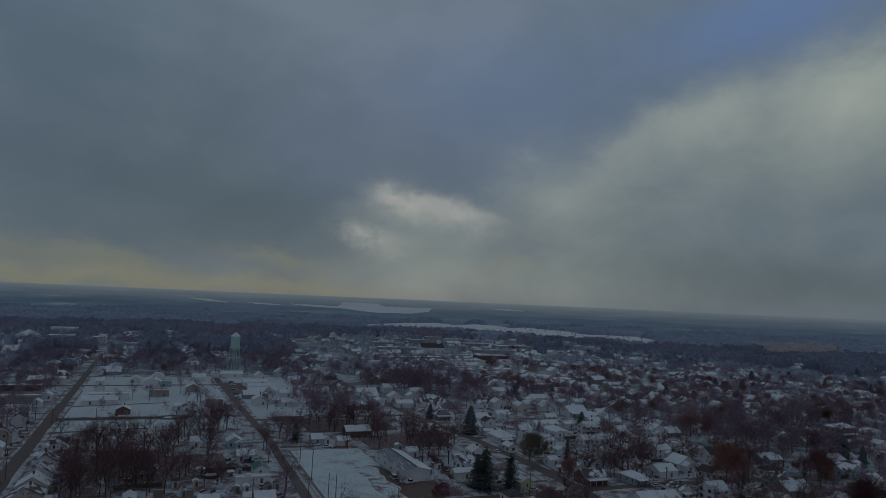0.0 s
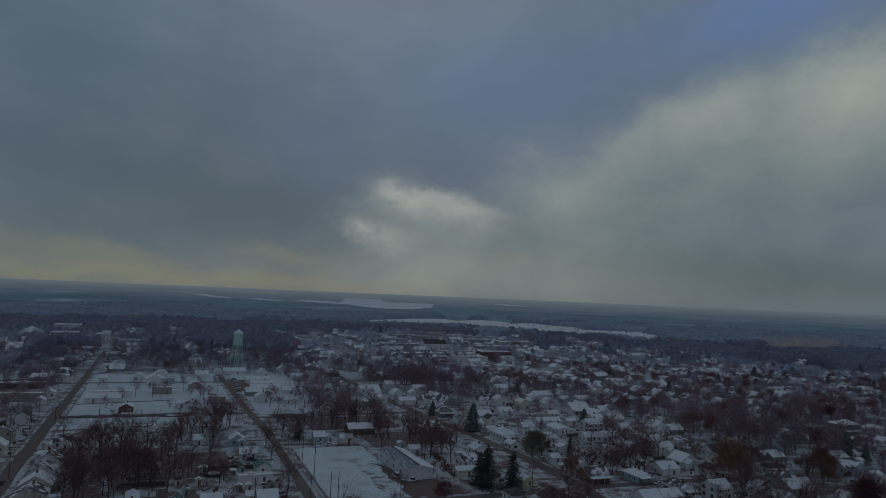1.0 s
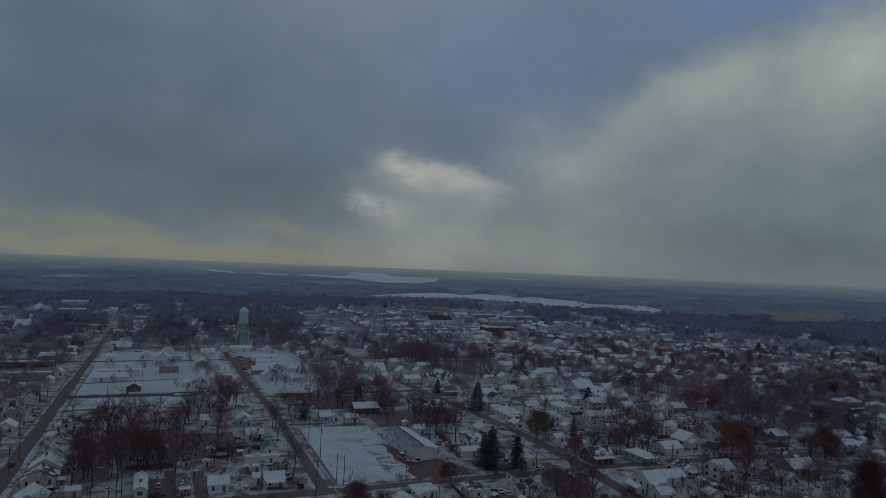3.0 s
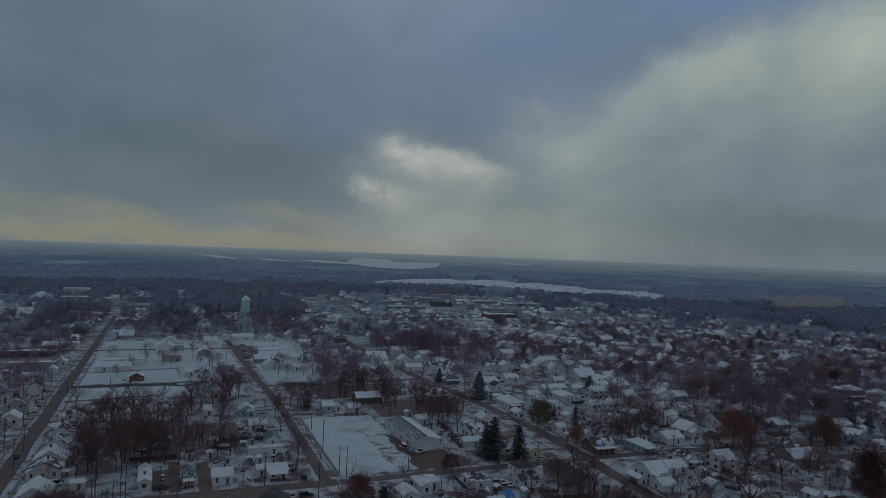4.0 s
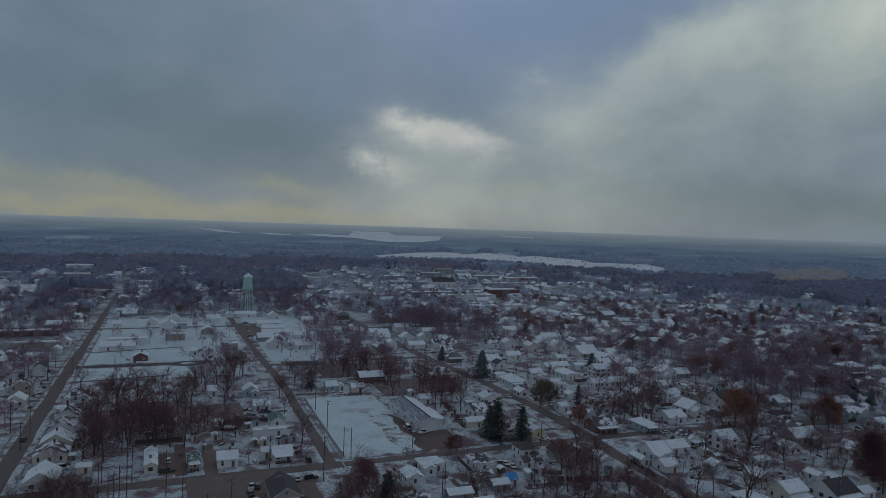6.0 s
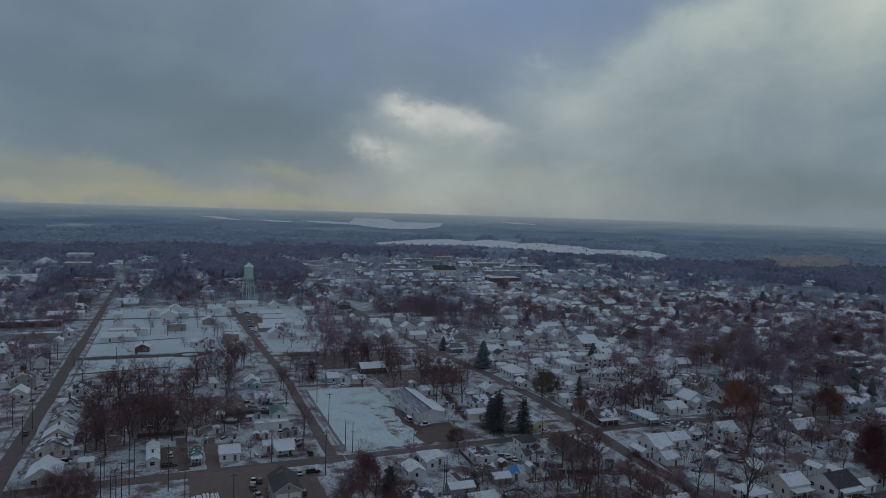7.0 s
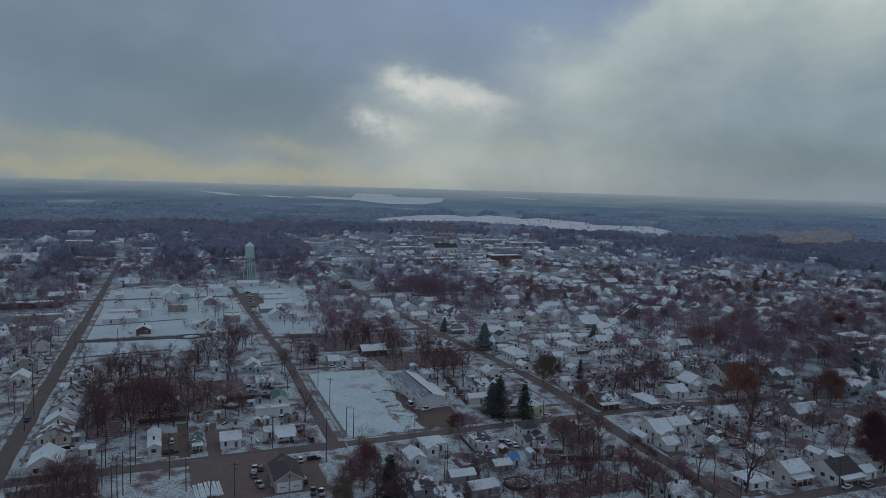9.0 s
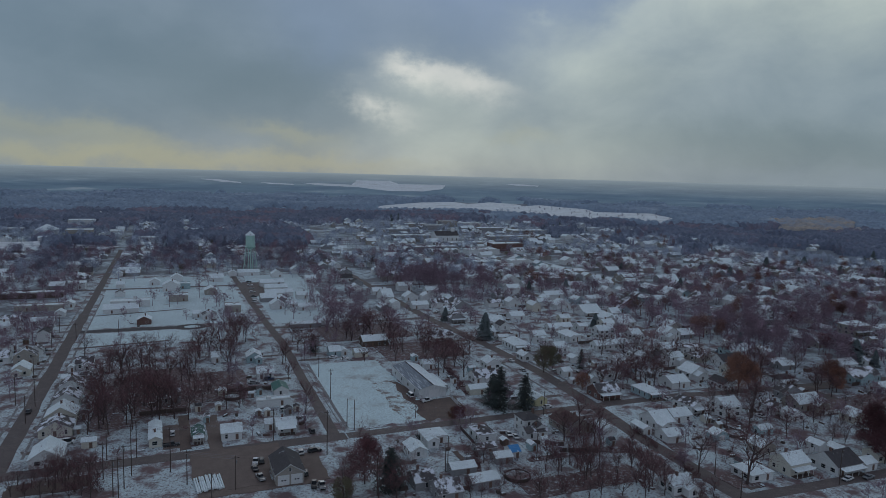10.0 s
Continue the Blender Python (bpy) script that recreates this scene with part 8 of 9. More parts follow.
later(527.2, 533.2, 17.4)
later(12.9, 752.2, 14.7)
later(178.9, 731.6, 12.1)
later(102.8, 747.8, 13.9)
later(93.6, 750.6, 14.3)
later(-121.1, 747.3, 16.4)
later(196.1, 734.1, 12.6)
later(269.2, 712.5, 15.0)
later(32.5, 761.2, 15.7)
later(-113.8, 754.8, 16.5)
later(143.9, 750.6, 12.3)
later(587.1, 500.5, 14.0, "K")
later(-2.1, 772.4, 14.2)
later(176.5, 754.8, 14.4)
later(-79.3, 776.8, 13.2)
later(-62.8, 781.3, 13.1)
later(209.6, 756.1, 16.4)
later(-108.3, 777.4, 15.7)
later(246.8, 746.0, 15.9)
later(533.5, 578.1, 10.4, "K")
later(275.9, 737.5, 13.9)
later(540.3, 573.0, 11.5)
later(-102.5, 780.9, 13.8)
later(7.3, 789.6, 11.9)
later(-144.5, 776.6, 15.2)
later(219.6, 769.6, 15.7)
later(45.0, 801.7, 14.5)
later(127.7, 793.2, 15.0)
later(630.2, 502.7, 12.9)
later(7.5, 808.2, 13.5)
later(654.6, 480.5, 12.4)
later(185.0, 791.9, 15.4)
later(-122.1, 805.0, 13.7)
later(213.2, 787.4, 12.5)
later(-4.4, 819.0, 11.2)
later(-69.1, 816.6, 13.6)
later(617.9, 539.5, 17.2)
later(268.7, 775.1, 13.0)
later(240.2, 787.4, 16.2)
later(-118.1, 815.2, 16.2)
later(652.8, 505.8, 12.4, "K")
later(621.1, 544.4, 12.5)
later(160.7, 811.2, 16.1)
later(-141.9, 815.9, 15.9)
later(246.0, 791.5, 15.1)
later(277.2, 785.3, 15.1)
later(595.0, 589.2, 17.3)
later(-19.5, 837.8, 12.2)
later(108.3, 832.1, 15.9)
later(687.4, 485.0, 11.5, "K")
later(643.3, 542.6, 15.2)
later(178.3, 822.4, 14.4)
later(188.6, 820.2, 12.8)
later(237.1, 807.6, 14.1)
later(619.6, 570.7, 14.6, "K")
later(639.4, 551.9, 16.3)
later(694.3, 485.2, 10.4, "K")
later(223.0, 819.9, 13.3)
later(-126.6, 842.3, 13.3)
later(-147.2, 839.3, 15.0)
later(-121.5, 843.7, 16.3)
later(695.4, 495.4, 15.8)
later(266.8, 813.3, 17.9)
later(248.7, 819.2, 15.4)
later(213.7, 829.8, 17.0)
later(194.0, 837.1, 14.7)
later(-21.8, 859.3, 11.8)
later(219.5, 833.5, 13.7)
later(-85.5, 858.2, 16.3)
later(635.0, 588.3, 13.7)
later(686.8, 528.1, 15.0, "O")
later(-137.2, 862.1, 12.8)
later(668.6, 563.4, 14.8, "K")
later(-83.0, 877.3, 11.8)
later(734.2, 528.5, 12.6)
later(-76.0, 910.7, 11.6)
later(748.9, 523.9, 18.0)
later(-79.5, 911.4, 16.6)
later(-85.8, 918.2, 12.6)
later(-82.0, 920.6, 12.6)
later(-169.5, 917.0, 14.8)
later(-70.6, 934.4, 15.3)
later(-138.0, 941.3, 14.3)
later(-154.8, 941.0, 15.2)
later(785.5, 554.7, 12.2)
later(-167.3, 949.8, 16.7)
later(784.2, 576.7, 11.0, "K")
later(830.6, 599.0, 14.2, "K")
later(609.7, 1039.2, 12.3, "K")
later(638.2, 1058.0, 12.2, "K")
later(657.4, 1095.0, 12.5, "K")
later(420.2, 1227.8, 17.5)
later(435.9, 1227.6, 12.5)
later(450.6, 1222.3, 14.1)
later(444.5, 1227.6, 17.6)
later(460.6, 1221.7, 13.4)
later(684.7, 1113.0, 12.3, "K")
later(427.3, 1235.4, 18.0)
later(440.2, 1231.1, 15.2)
later(806.5, 1033.3, 9.6)
later(491.4, 1220.0, 17.3)
later(414.5, 1248.6, 16.2)
later(470.0, 1231.6, 12.7)
later(451.7, 1238.5, 14.0)
later(464.6, 1234.6, 14.0)
later(791.0, 1059.8, 12.4)
later(450.3, 1243.5, 16.1)
later(668.0, 1141.9, 10.0, "K")
later(453.4, 1244.0, 15.7)
later(775.7, 1074.3, 12.3)
later(782.2, 1073.3, 13.7)
later(517.5, 1225.1, 13.9)
later(425.6, 1263.4, 16.7)
later(535.2, 1223.2, 16.3)
later(848.6, 1035.1, 12.5)
later(517.8, 1237.0, 17.2)
later(554.3, 1221.2, 14.6)
later(541.0, 1228.8, 16.3)
later(405.6, 1280.3, 13.8, "K")
later(516.1, 1240.0, 13.7)
later(837.9, 1051.8, 13.0)
later(501.1, 1253.7, 16.4)
later(408.1, 1288.8, 14.7, "K")
later(526.1, 1249.1, 15.3)
later(513.2, 1257.3, 12.6)
later(502.7, 1264.1, 14.6)
later(420.6, 1295.4, 13.0)
later(482.4, 1279.1, 17.3)
later(463.9, 1287.7, 17.5)
later(412.0, 1305.4, 14.6)
later(492.8, 1277.1, 13.3)
later(548.2, 1258.0, 17.8)
later(795.8, 1118.1, 10.4)
later(429.5, 1307.6, 14.7, "K")
later(718.5, 1180.3, 10.6, "K")
later(481.2, 1302.2, 16.0)
later(545.9, 1280.2, 17.8)
later(819.5, 1133.2, 10.4)
later(424.0, 1342.9, 13.0, "K")
later(435.6, 1340.5, 15.5)
later(856.1, 1132.6, 12.3)
later(585.2, 1298.7, 14.0)
later(582.3, 1303.8, 17.6)
later(580.9, 1310.7, 14.5)
later(431.3, 1367.7, 16.8)
later(466.9, 1359.3, 16.6)
later(529.1, 1336.6, 17.1)
later(477.0, 1357.8, 15.5)
later(462.0, 1369.1, 14.0)
later(446.3, 1377.5, 15.9)
later(595.7, 1325.5, 15.0)
later(944.4, 1111.1, 11.2)
later(466.5, 1383.9, 17.6)
later(444.4, 1392.6, 13.1, "K")
later(912.5, 1142.3, 12.9)
later(897.9, 1161.0, 13.5)
later(897.2, 1166.0, 10.2)
later(524.3, 1374.6, 14.6)
later(574.2, 1358.1, 17.4)
later(561.4, 1365.5, 17.3)
later(510.3, 1393.4, 17.3)
later(470.1, 1409.7, 13.8)
later(950.1, 1148.0, 9.2)
later(928.2, 1169.8, 9.7)
later(554.8, 1396.4, 16.5)
later(673.1, 1343.6, 10.3)
later(506.6, 1416.6, 13.2)
later(612.8, 1381.4, 16.3)
later(531.1, 1416.4, 13.5)
later(594.2, 1397.4, 16.9)
later(503.5, 1439.7, 17.2)
later(549.0, 1430.2, 14.0)
later(478.1, 1475.1, 17.7)
later(696.1, 1391.2, 13.1)
later(593.5, 1441.2, 14.1)
later(978.1, 1225.6, 13.0)
later(718.7, 1408.8, 12.4)
later(721.4, 1411.3, 11.1)
later(659.3, 1462.3, 16.5)
later(699.3, 1477.1, 12.4)
later(748.7, 1509.1, 14.0)
later(775.3, 1533.6, 13.5)
later(775.0, 1556.6, 12.7)
later(800.9, 1550.9, 13.3)
later(791.8, 1570.4, 13.5)
HOMES = [(o.location.x * cg + o.location.y * sg, o.location.y * cg - o.location.x * sg, 6.0) for o in scene.objects if o.get("category") in ("house", "building", "shed")]

BLOCKS = [(o.location.x * cg + o.location.y * sg, o.location.y * cg - o.location.x * sg) for o in scene.objects if o.get("category") == "building" and o.location.length > 800]


def round_pool(u, v, r):
    ob = root("round_pool", at(u, v), "round above-ground pool with snow on its cover", "pool", "pools in the yards")
    b = Build()
    ring(b, r, -.1, r, 1.2, 28)
    ring(b, r, 1.2, r - .25, 1.2, 28)
    ring(b, r - .25, 1.2, r - .25, .8, 28)
    b.put("pool_wall", timber, ob)
    b = Build()
    ring(b, r - .24, .85, .05, .8, 28)
    b.put("cover", M["ground"], ob)


round_pool(25.7, 298.5, 3.6)
round_pool(203.2, 197.7, 3.8)
round_pool(229.9, 267.3, 4.6)
round_pool(105.5, 191.4, 4.2)


# ---- woods, joined, too many to count ----
def sketch_tree(seed, levels, blade, lean=.75):
    """A light bare tree of single tapered boughs, one metre high."""
    rng = random.Random(seed)
    v, f = [], []

    def bough(p, d, length, w, level):
        q = p + d * length
        side = d.cross(Vector((rng.uniform(-1, 1), rng.uniform(-1, 1), rng.uniform(-.4, .4)))).normalized() * w
        b = len(v)
        v.extend((p - side, p + side, q))
        f.append((b, b + 1, b + 2))
        if level == 0:
            other = d.cross(side).normalized() * w
            v.extend((p - other, p + other, q))
            f.append((b + 3, b + 4, b + 5))
        if level >= len(levels):
            return
        for i in range(levels[level]):
            t = rng.uniform(.22 if level == 0 else .25, .98)
            out = Matrix.Rotation(rng.uniform(0, 6.283), 3, d) @ d.orthogonal().normalized()
            k = lean * rng.uniform(.55, 1.05)
            nd = (d * (1 - .3 * k) + out * k + Vector((0, 0, .28))).normalized()
            bough(p.lerp(q, t), nd, length * rng.uniform(.42, .66) * (1.2 - .45 * t), max(blade, w * .42), level + 1)

    bough(Vector((0, 0, -.03)), Vector((rng.uniform(-.06, .06), rng.uniform(-.06, .06), 1)).normalized(), .86, .02, 0)
    return np.array([tuple(p) for p in v]), np.array(f)


def fir_crown(seed, n, size=1.0):
    rng = random.Random(seed)
    v, f = [], []
    for i in range(n):
        a, z = rng.uniform(0, 6.283), rng.uniform(.08, .96)
        r = (1 - z) ** .7 * .3 * rng.uniform(.4, 1.25) + .02
        b = len(v)
        w = .05 + .05 * (1 - z)
        o, s = Vector((math.cos(a) * r, math.sin(a) * r, z - .07)), Vector((-math.sin(a), math.cos(a), 0)) * (w + r * .35) * size
        v += [Vector((0, 0, z + .09)).lerp(o, 1 - size), o - s, o + s]
        f.append((b, b + 1, b + 2))
    b = len(v)
    v += [Vector((-.03, 0, -.02)), Vector((.03, 0, -.02)), Vector((0, 0, 1.0))]
    f.append((b, b + 1, b + 2))
    return np.array([tuple(p) for p in v]), np.array(f)


def soft_crown(seed, n, wide=(.02, .05), long=(.06, .11), low=.45):
    """A far bare tree: short twigs spread through a rounded, lopsided crown, one metre high."""
    rng = random.Random(seed)
    v, f = [Vector((-.025, 0, -.03)), Vector((.025, 0, -.03)), Vector((0, 0, .6))], [(0, 1, 2)]
    lobes = [(Vector((rng.uniform(-.16, .16), rng.uniform(-.16, .16), rng.uniform(low, .74))), rng.uniform(.16, .27)) for _ in range(5)]
    for _ in range(n):
        c, r = rng.choice(lobes)
        d = Vector((rng.gauss(0, 1), rng.gauss(0, 1), rng.gauss(0, 1))).normalized()
        p = c + d * r * rng.random() ** .4
        a = Vector((rng.uniform(-1, 1), rng.uniform(-1, 1), rng.uniform(-.5, 1))).normalized() * rng.uniform(*long)
        s = a.orthogonal().normalized() * rng.uniform(*wide)
        b = len(v)
        v += [p - s, p + s, p + a]
        f.append((b, b + 1, b + 2))
    return np.array([tuple(p) for p in v]), np.array(f)


def woods(name, places, forms, mat, label, seed):
    rng = np.random.default_rng(seed)
    vs, fs, n = [], [], 0
    for x, y, h in places:
        v, f = forms[int(rng.integers(len(forms)))]
        a = rng.uniform(0, 6.283)
        c, s = math.cos(a), math.sin(a)
        w = h * rng.uniform(.85, 1.25)
        q = np.empty_like(v)
        q[:, 0] = (v[:, 0] * c - v[:, 1] * s) * w + x
        q[:, 1] = (v[:, 0] * s + v[:, 1] * c) * w + y
        q[:, 2] = v[:, 2] * h + hill(x, y)
        vs.append(q)
        fs.append(f + n)
        n += len(v)
    if not vs:
        return
    V_, F_ = np.concatenate(vs), np.concatenate(fs)
    me = bpy.data.meshes.new(name)
    me.vertices.add(len(V_))
    me.vertices.foreach_set("co", V_.ravel().astype(np.float32))
    me.loops.add(F_.size)
    me.loops.foreach_set("vertex_index", F_.ravel().astype(np.int32))
    me.polygons.add(len(F_))
    me.polygons.foreach_set("loop_start", np.arange(0, F_.size, 3, dtype=np.int32))
    me.update(calc_edges=True)
    me.materials.append(mat)
    tagged(new(name, me), label, "woodland", kind="stuff")


def inside(x, y, poly):
    hit_, j = False, len(poly) - 1
    for i in range(len(poly)):
        (a, b), (c, d) = poly[i], poly[j]
        if (b > y) != (d > y) and x < (c - a) * (y - b) / (d - b) + a:
            hit_ = not hit_
        j = i
    return hit_


# Distance haze painted into the twigs, lightened too against their own shade
haze_twig = material("haze_paled_twigs", (.47, .525, .63), (.385, .43, .52), .01, .95, bump=0, fine=5, third=(.28, .2, .225), third_at=(.54, .68), third_scale=.009)
# Evergreens lifted to pale blue-green, haze painted into both colours
far_green = material("hazed_distant_evergreens", (.24, .28, .33), (.28, .32, .37), .01, .95, bump=0, fine=6)
mid_green = material("haze_paled_evergreens", (.10, .125, .13), (.13, .155, .16), .05, .9, bump=0, fine=6)
# Closed canopies: shade among twigs and distance haze are both painted into these
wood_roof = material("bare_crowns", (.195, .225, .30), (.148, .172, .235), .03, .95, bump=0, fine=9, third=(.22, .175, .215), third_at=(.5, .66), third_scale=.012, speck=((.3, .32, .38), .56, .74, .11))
far_roof = material("hazed_distant_crowns", (.285, .365, .465), (.225, .29, .375), .012, .95, bump=0, fine=9, third=(.35, .42, .5), third_at=(.52, .7), third_scale=.006, speck=((.45, .52, .58), .6, .78, .07))
# The patch of sunlight on these woods is painted into their colour
far_tawny = material("tawny_woods_painted_sunlit", (.45, .38, .305), (.37, .345, .325), .01, .95, bump=0, fine=8, third=(.285, .345, .43), third_at=(.42, .60), third_scale=.008)
# Nearer bare woods: a milder distance haze painted into the twig colours
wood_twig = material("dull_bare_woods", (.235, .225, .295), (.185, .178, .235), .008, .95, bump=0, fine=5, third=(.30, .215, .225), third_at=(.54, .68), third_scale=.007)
mid_twig = material("haze_greyed_twigs", (.315, .225, .27), (.245, .175, .215), .02, .95, bump=0, fine=5, third=(.30, .185, .19), third_at=(.56, .68), third_scale=.012)
crowns_fine = [soft_crown(300 + _i, 150, (.007, .015), (.07, .13), .36) for _i in range(8)]
crowns = [soft_crown(_i, 44) for _i in range(8)]
full_crowns = [sketch_tree(50 + _i, (9, 6, 4, 3), .0044, 1.0) for _i in range(7)]
town_crowns = [soft_crown(200 + _i, 190, (.006, .012), (.08, .15), .36) for _i in range(8)]
rng_ = random.Random(12)


def clear_of_roads(u, v):
    return all(abs(u - k) > 6 for k in (-50, 57, 168, 279, 390)) and abs(v - 243) > 6


def scatter(n, r0, r1, a0, a1, keep, hmin, hmax, even=1.0):
    out = []
    tries = 0
    while len(out) < n and tries < n * 14:
        tries += 1
        a = radians(rng_.uniform(a0, a1))
        r = r0 + (r1 - r0) * rng_.random() ** even
        x, y = r * math.sin(a), r * math.cos(a)
        if keep(x, y, r, math.degrees(a)):
            out.append((x, y, rng_.uniform(hmin, hmax)))
    return out


def wild(x, y, r, a):
    if any(inside(x, y, p) for p in FIELDS) and noise.noise(Vector((x * .003, y * .012, 9))) < .36:
        return False
    u, v = x * cg + y * sg, y * cg - x * sg
    return not in_town(u, v) and (r < 2200 or rng_.random() < (2910 - r) / 710)


def between_houses(x, y, r, a):
    u, v = x * cg + y * sg, y * cg - x * sg
    if not in_town(u, v) or not clear_of_roads(u, v) or any(inside(x, y, p) for p in FIELDS):
        return False
    if OPEN_LAND(u, v) or math.hypot(u - 70, v - 640) < 22:
        return False
    return all(abs(u - a_) > r_ + .5 or abs(v - b_) > r_ + .5 for a_, b_, r_ in HOMES) and noise.noise(Vector((x * .012, y * .012, 3))) > CROWD(u, v)


def building_ground(x, y, r, a):
    u, v = x * cg + y * sg, y * cg - x * sg
    if not in_town(u, v) or v < 430 or (-46 < u < 52 and v < 660) or any(inside(x, y, p) for p in FIELDS) or math.hypot(u - 70, v - 640) < 30:
        return False
    near_street = min(abs(u - k) for k in (-270, -160, -50, 57, 168, 279, 390, 500, 610))
    return 10 < near_street < 32 and all(math.hypot(u - a_, v - b_) > 14 for a_, b_, r_ in HOMES) and noise.noise(Vector((x * .006, y * .006, 21))) > -.12 + (.3 if 63 < u < 160 and v > 690 else 0)


def town_centre(x, y, r, a):
    u, v = x * cg + y * sg, y * cg - x * sg
    return in_town(u, v) and u > 176 and min(abs(u - k) for k in (279, 390, 500, 610)) > 9 and all(math.hypot(u - a_, v - b_) > 15 for a_, b_, r_ in HOMES) and noise.noise(Vector((x * .01, y * .01, 41))) > -.2 and not any(inside(x, y, p) for p in FIELDS)


def east_edge(x, y, r, a):
    """Scattered homes among the woods past the last streets."""
    u, v = x * cg + y * sg, y * cg - x * sg
    return 755 < u < 1000 and v < 1000 and noise.noise(Vector((x * .008, y * .008, 51))) > -.1


FAR_PLACES = scatter(480, 480, 1600, -40, 42, building_ground, 8, 13) + scatter(330, 640, 1350, -6, 30, town_centre, 8, 16) + scatter(110, 700, 1300, 18, 42, building_ground, 8, 14)
FAR_PLACES += scatter(70, 850, 1350, 22, 42, east_edge, 8, 14)
FAR_HOMES = [(x * cg + y * sg, y * cg - x * sg, w * .6) for x, y, w in FAR_PLACES]


def lattice(x, y, size, seed):
    """Smooth noise from 0 to 1 over a lattice of that size, for whole arrays."""
    table = np.random.default_rng(seed).random((256, 256))
    gx, gy = x / size, y / size
    i, j = np.floor(gx).astype(int), np.floor(gy).astype(int)
    fx, fy = gx - i, gy - j
    fx, fy = fx * fx * (3 - 2 * fx), fy * fy * (3 - 2 * fy)
    at_ = lambda p, q: table[p % 256, q % 256]
    return (at_(i, j) * (1 - fx) + at_(i + 1, j) * fx) * (1 - fy) + (at_(i, j + 1) * (1 - fx) + at_(i + 1, j + 1) * fx) * fy


def canopy(name, r0, r1, a0, a1, fine, keep, mats, label, seed, space=8.0, tall=13.0):
    """The closed crowns of a far wood: one dome a tree, roughened by twigs; keep says where the wood stands."""
    rows, cols = int(math.log(r1 / r0) / fine), int(radians(a1 - a0) / fine)
    r = r0 * np.exp(np.arange(rows) * fine)[:, None] * np.ones(cols)
    rng = np.random.default_rng(seed)
    a = radians(a0) + np.arange(cols) * fine + rng.uniform(-.3, .3, (rows, cols)) * fine
    r = r * (1 + rng.uniform(-.3, .3, (rows, cols)) * fine)
    x, y = r * np.sin(a), r * np.cos(a)
    table = rng.random((256, 256, 4))
    i, j = np.floor(x / space).astype(int), np.floor(y / space).astype(int)
    top, kind = np.full(x.shape, 1.5), np.zeros(x.shape)
    for di in (-1, 0, 1):
        for dj in (-1, 0, 1):
            t = table[(i + di) % 256, (j + dj) % 256]
            d = np.hypot((i + di + t[..., 0]) * space - x, (j + dj + t[..., 1]) * space - y) / (space * (.6 + .3 * t[..., 3]))
            h = tall * (.62 + .5 * t[..., 2]) * (.35 + .65 * np.sqrt(np.clip(1 - d * d, 0, 1))) * (d < 1)
            kind, top = np.where(h > top, t[..., 3], kind), np.maximum(h, top)
    top = top + rng.uniform(-2.6, 2.6, x.shape) + 4.0 * (lattice(x, y, 60, seed + 1) - .5)
    stands = keep(x, y, r)
    stands[0], stands[-1], stands[:, 0], stands[:, -1] = False, False, False, False
    top = np.where(stands, top, -1.0)
    far = np.clip((np.hypot(x, y) - HILL_FROM) / (4850 - HILL_FROM), 0, 1)
    z = HILL * far * far * (3 - 2 * far) + top
    k = (np.arange(rows - 1)[:, None] * cols + np.arange(cols - 1)).ravel()
    some = (stands[:-1, :-1] | stands[1:, :-1] | stands[:-1, 1:] | stands[1:, 1:]).ravel()
    k = k[some]
    quads = np.stack([k, k + 1, k + cols + 1, k + cols], 1)
    used, back = np.unique(quads, return_inverse=True)
    me = bpy.data.meshes.new(name)
    me.vertices.add(len(used))
    me.vertices.foreach_set("co", np.stack([x.ravel(), y.ravel(), z.ravel()], 1)[used].ravel().astype(np.float32))
    me.loops.add(quads.size)
    me.loops.foreach_set("vertex_index", back.ravel().astype(np.int32))
    me.polygons.add(len(quads))
    me.polygons.foreach_set("loop_start", np.arange(0, quads.size, 4, dtype=np.int32))
    me.polygons.foreach_set("material_index", (kind.ravel()[k] > .8).astype(np.int32) if len(mats) > 1 else np.zeros(len(k), np.int32))
    me.update(calc_edges=True)
    for m in mats:
        me.materials.append(m)
    tagged(new(name, me), label, "woodland", kind="stuff")


def in_polygon(x, y, poly):
    hit_, j = np.zeros(x.shape, bool), len(poly) - 1
    for i in range(len(poly)):
        (a, b), (c, d) = poly[i], poly[j]
        hit_ ^= ((b > y) != (d > y)) & (x < (c - a) * (y - b) / ((d - b) or 1e-9) + a)
        j = i
    return hit_


TAWNY = [(738, 1645), (830, 1685), (940, 1750), (890, 1570), (746, 1330), (648, 1255), (624, 1345)]


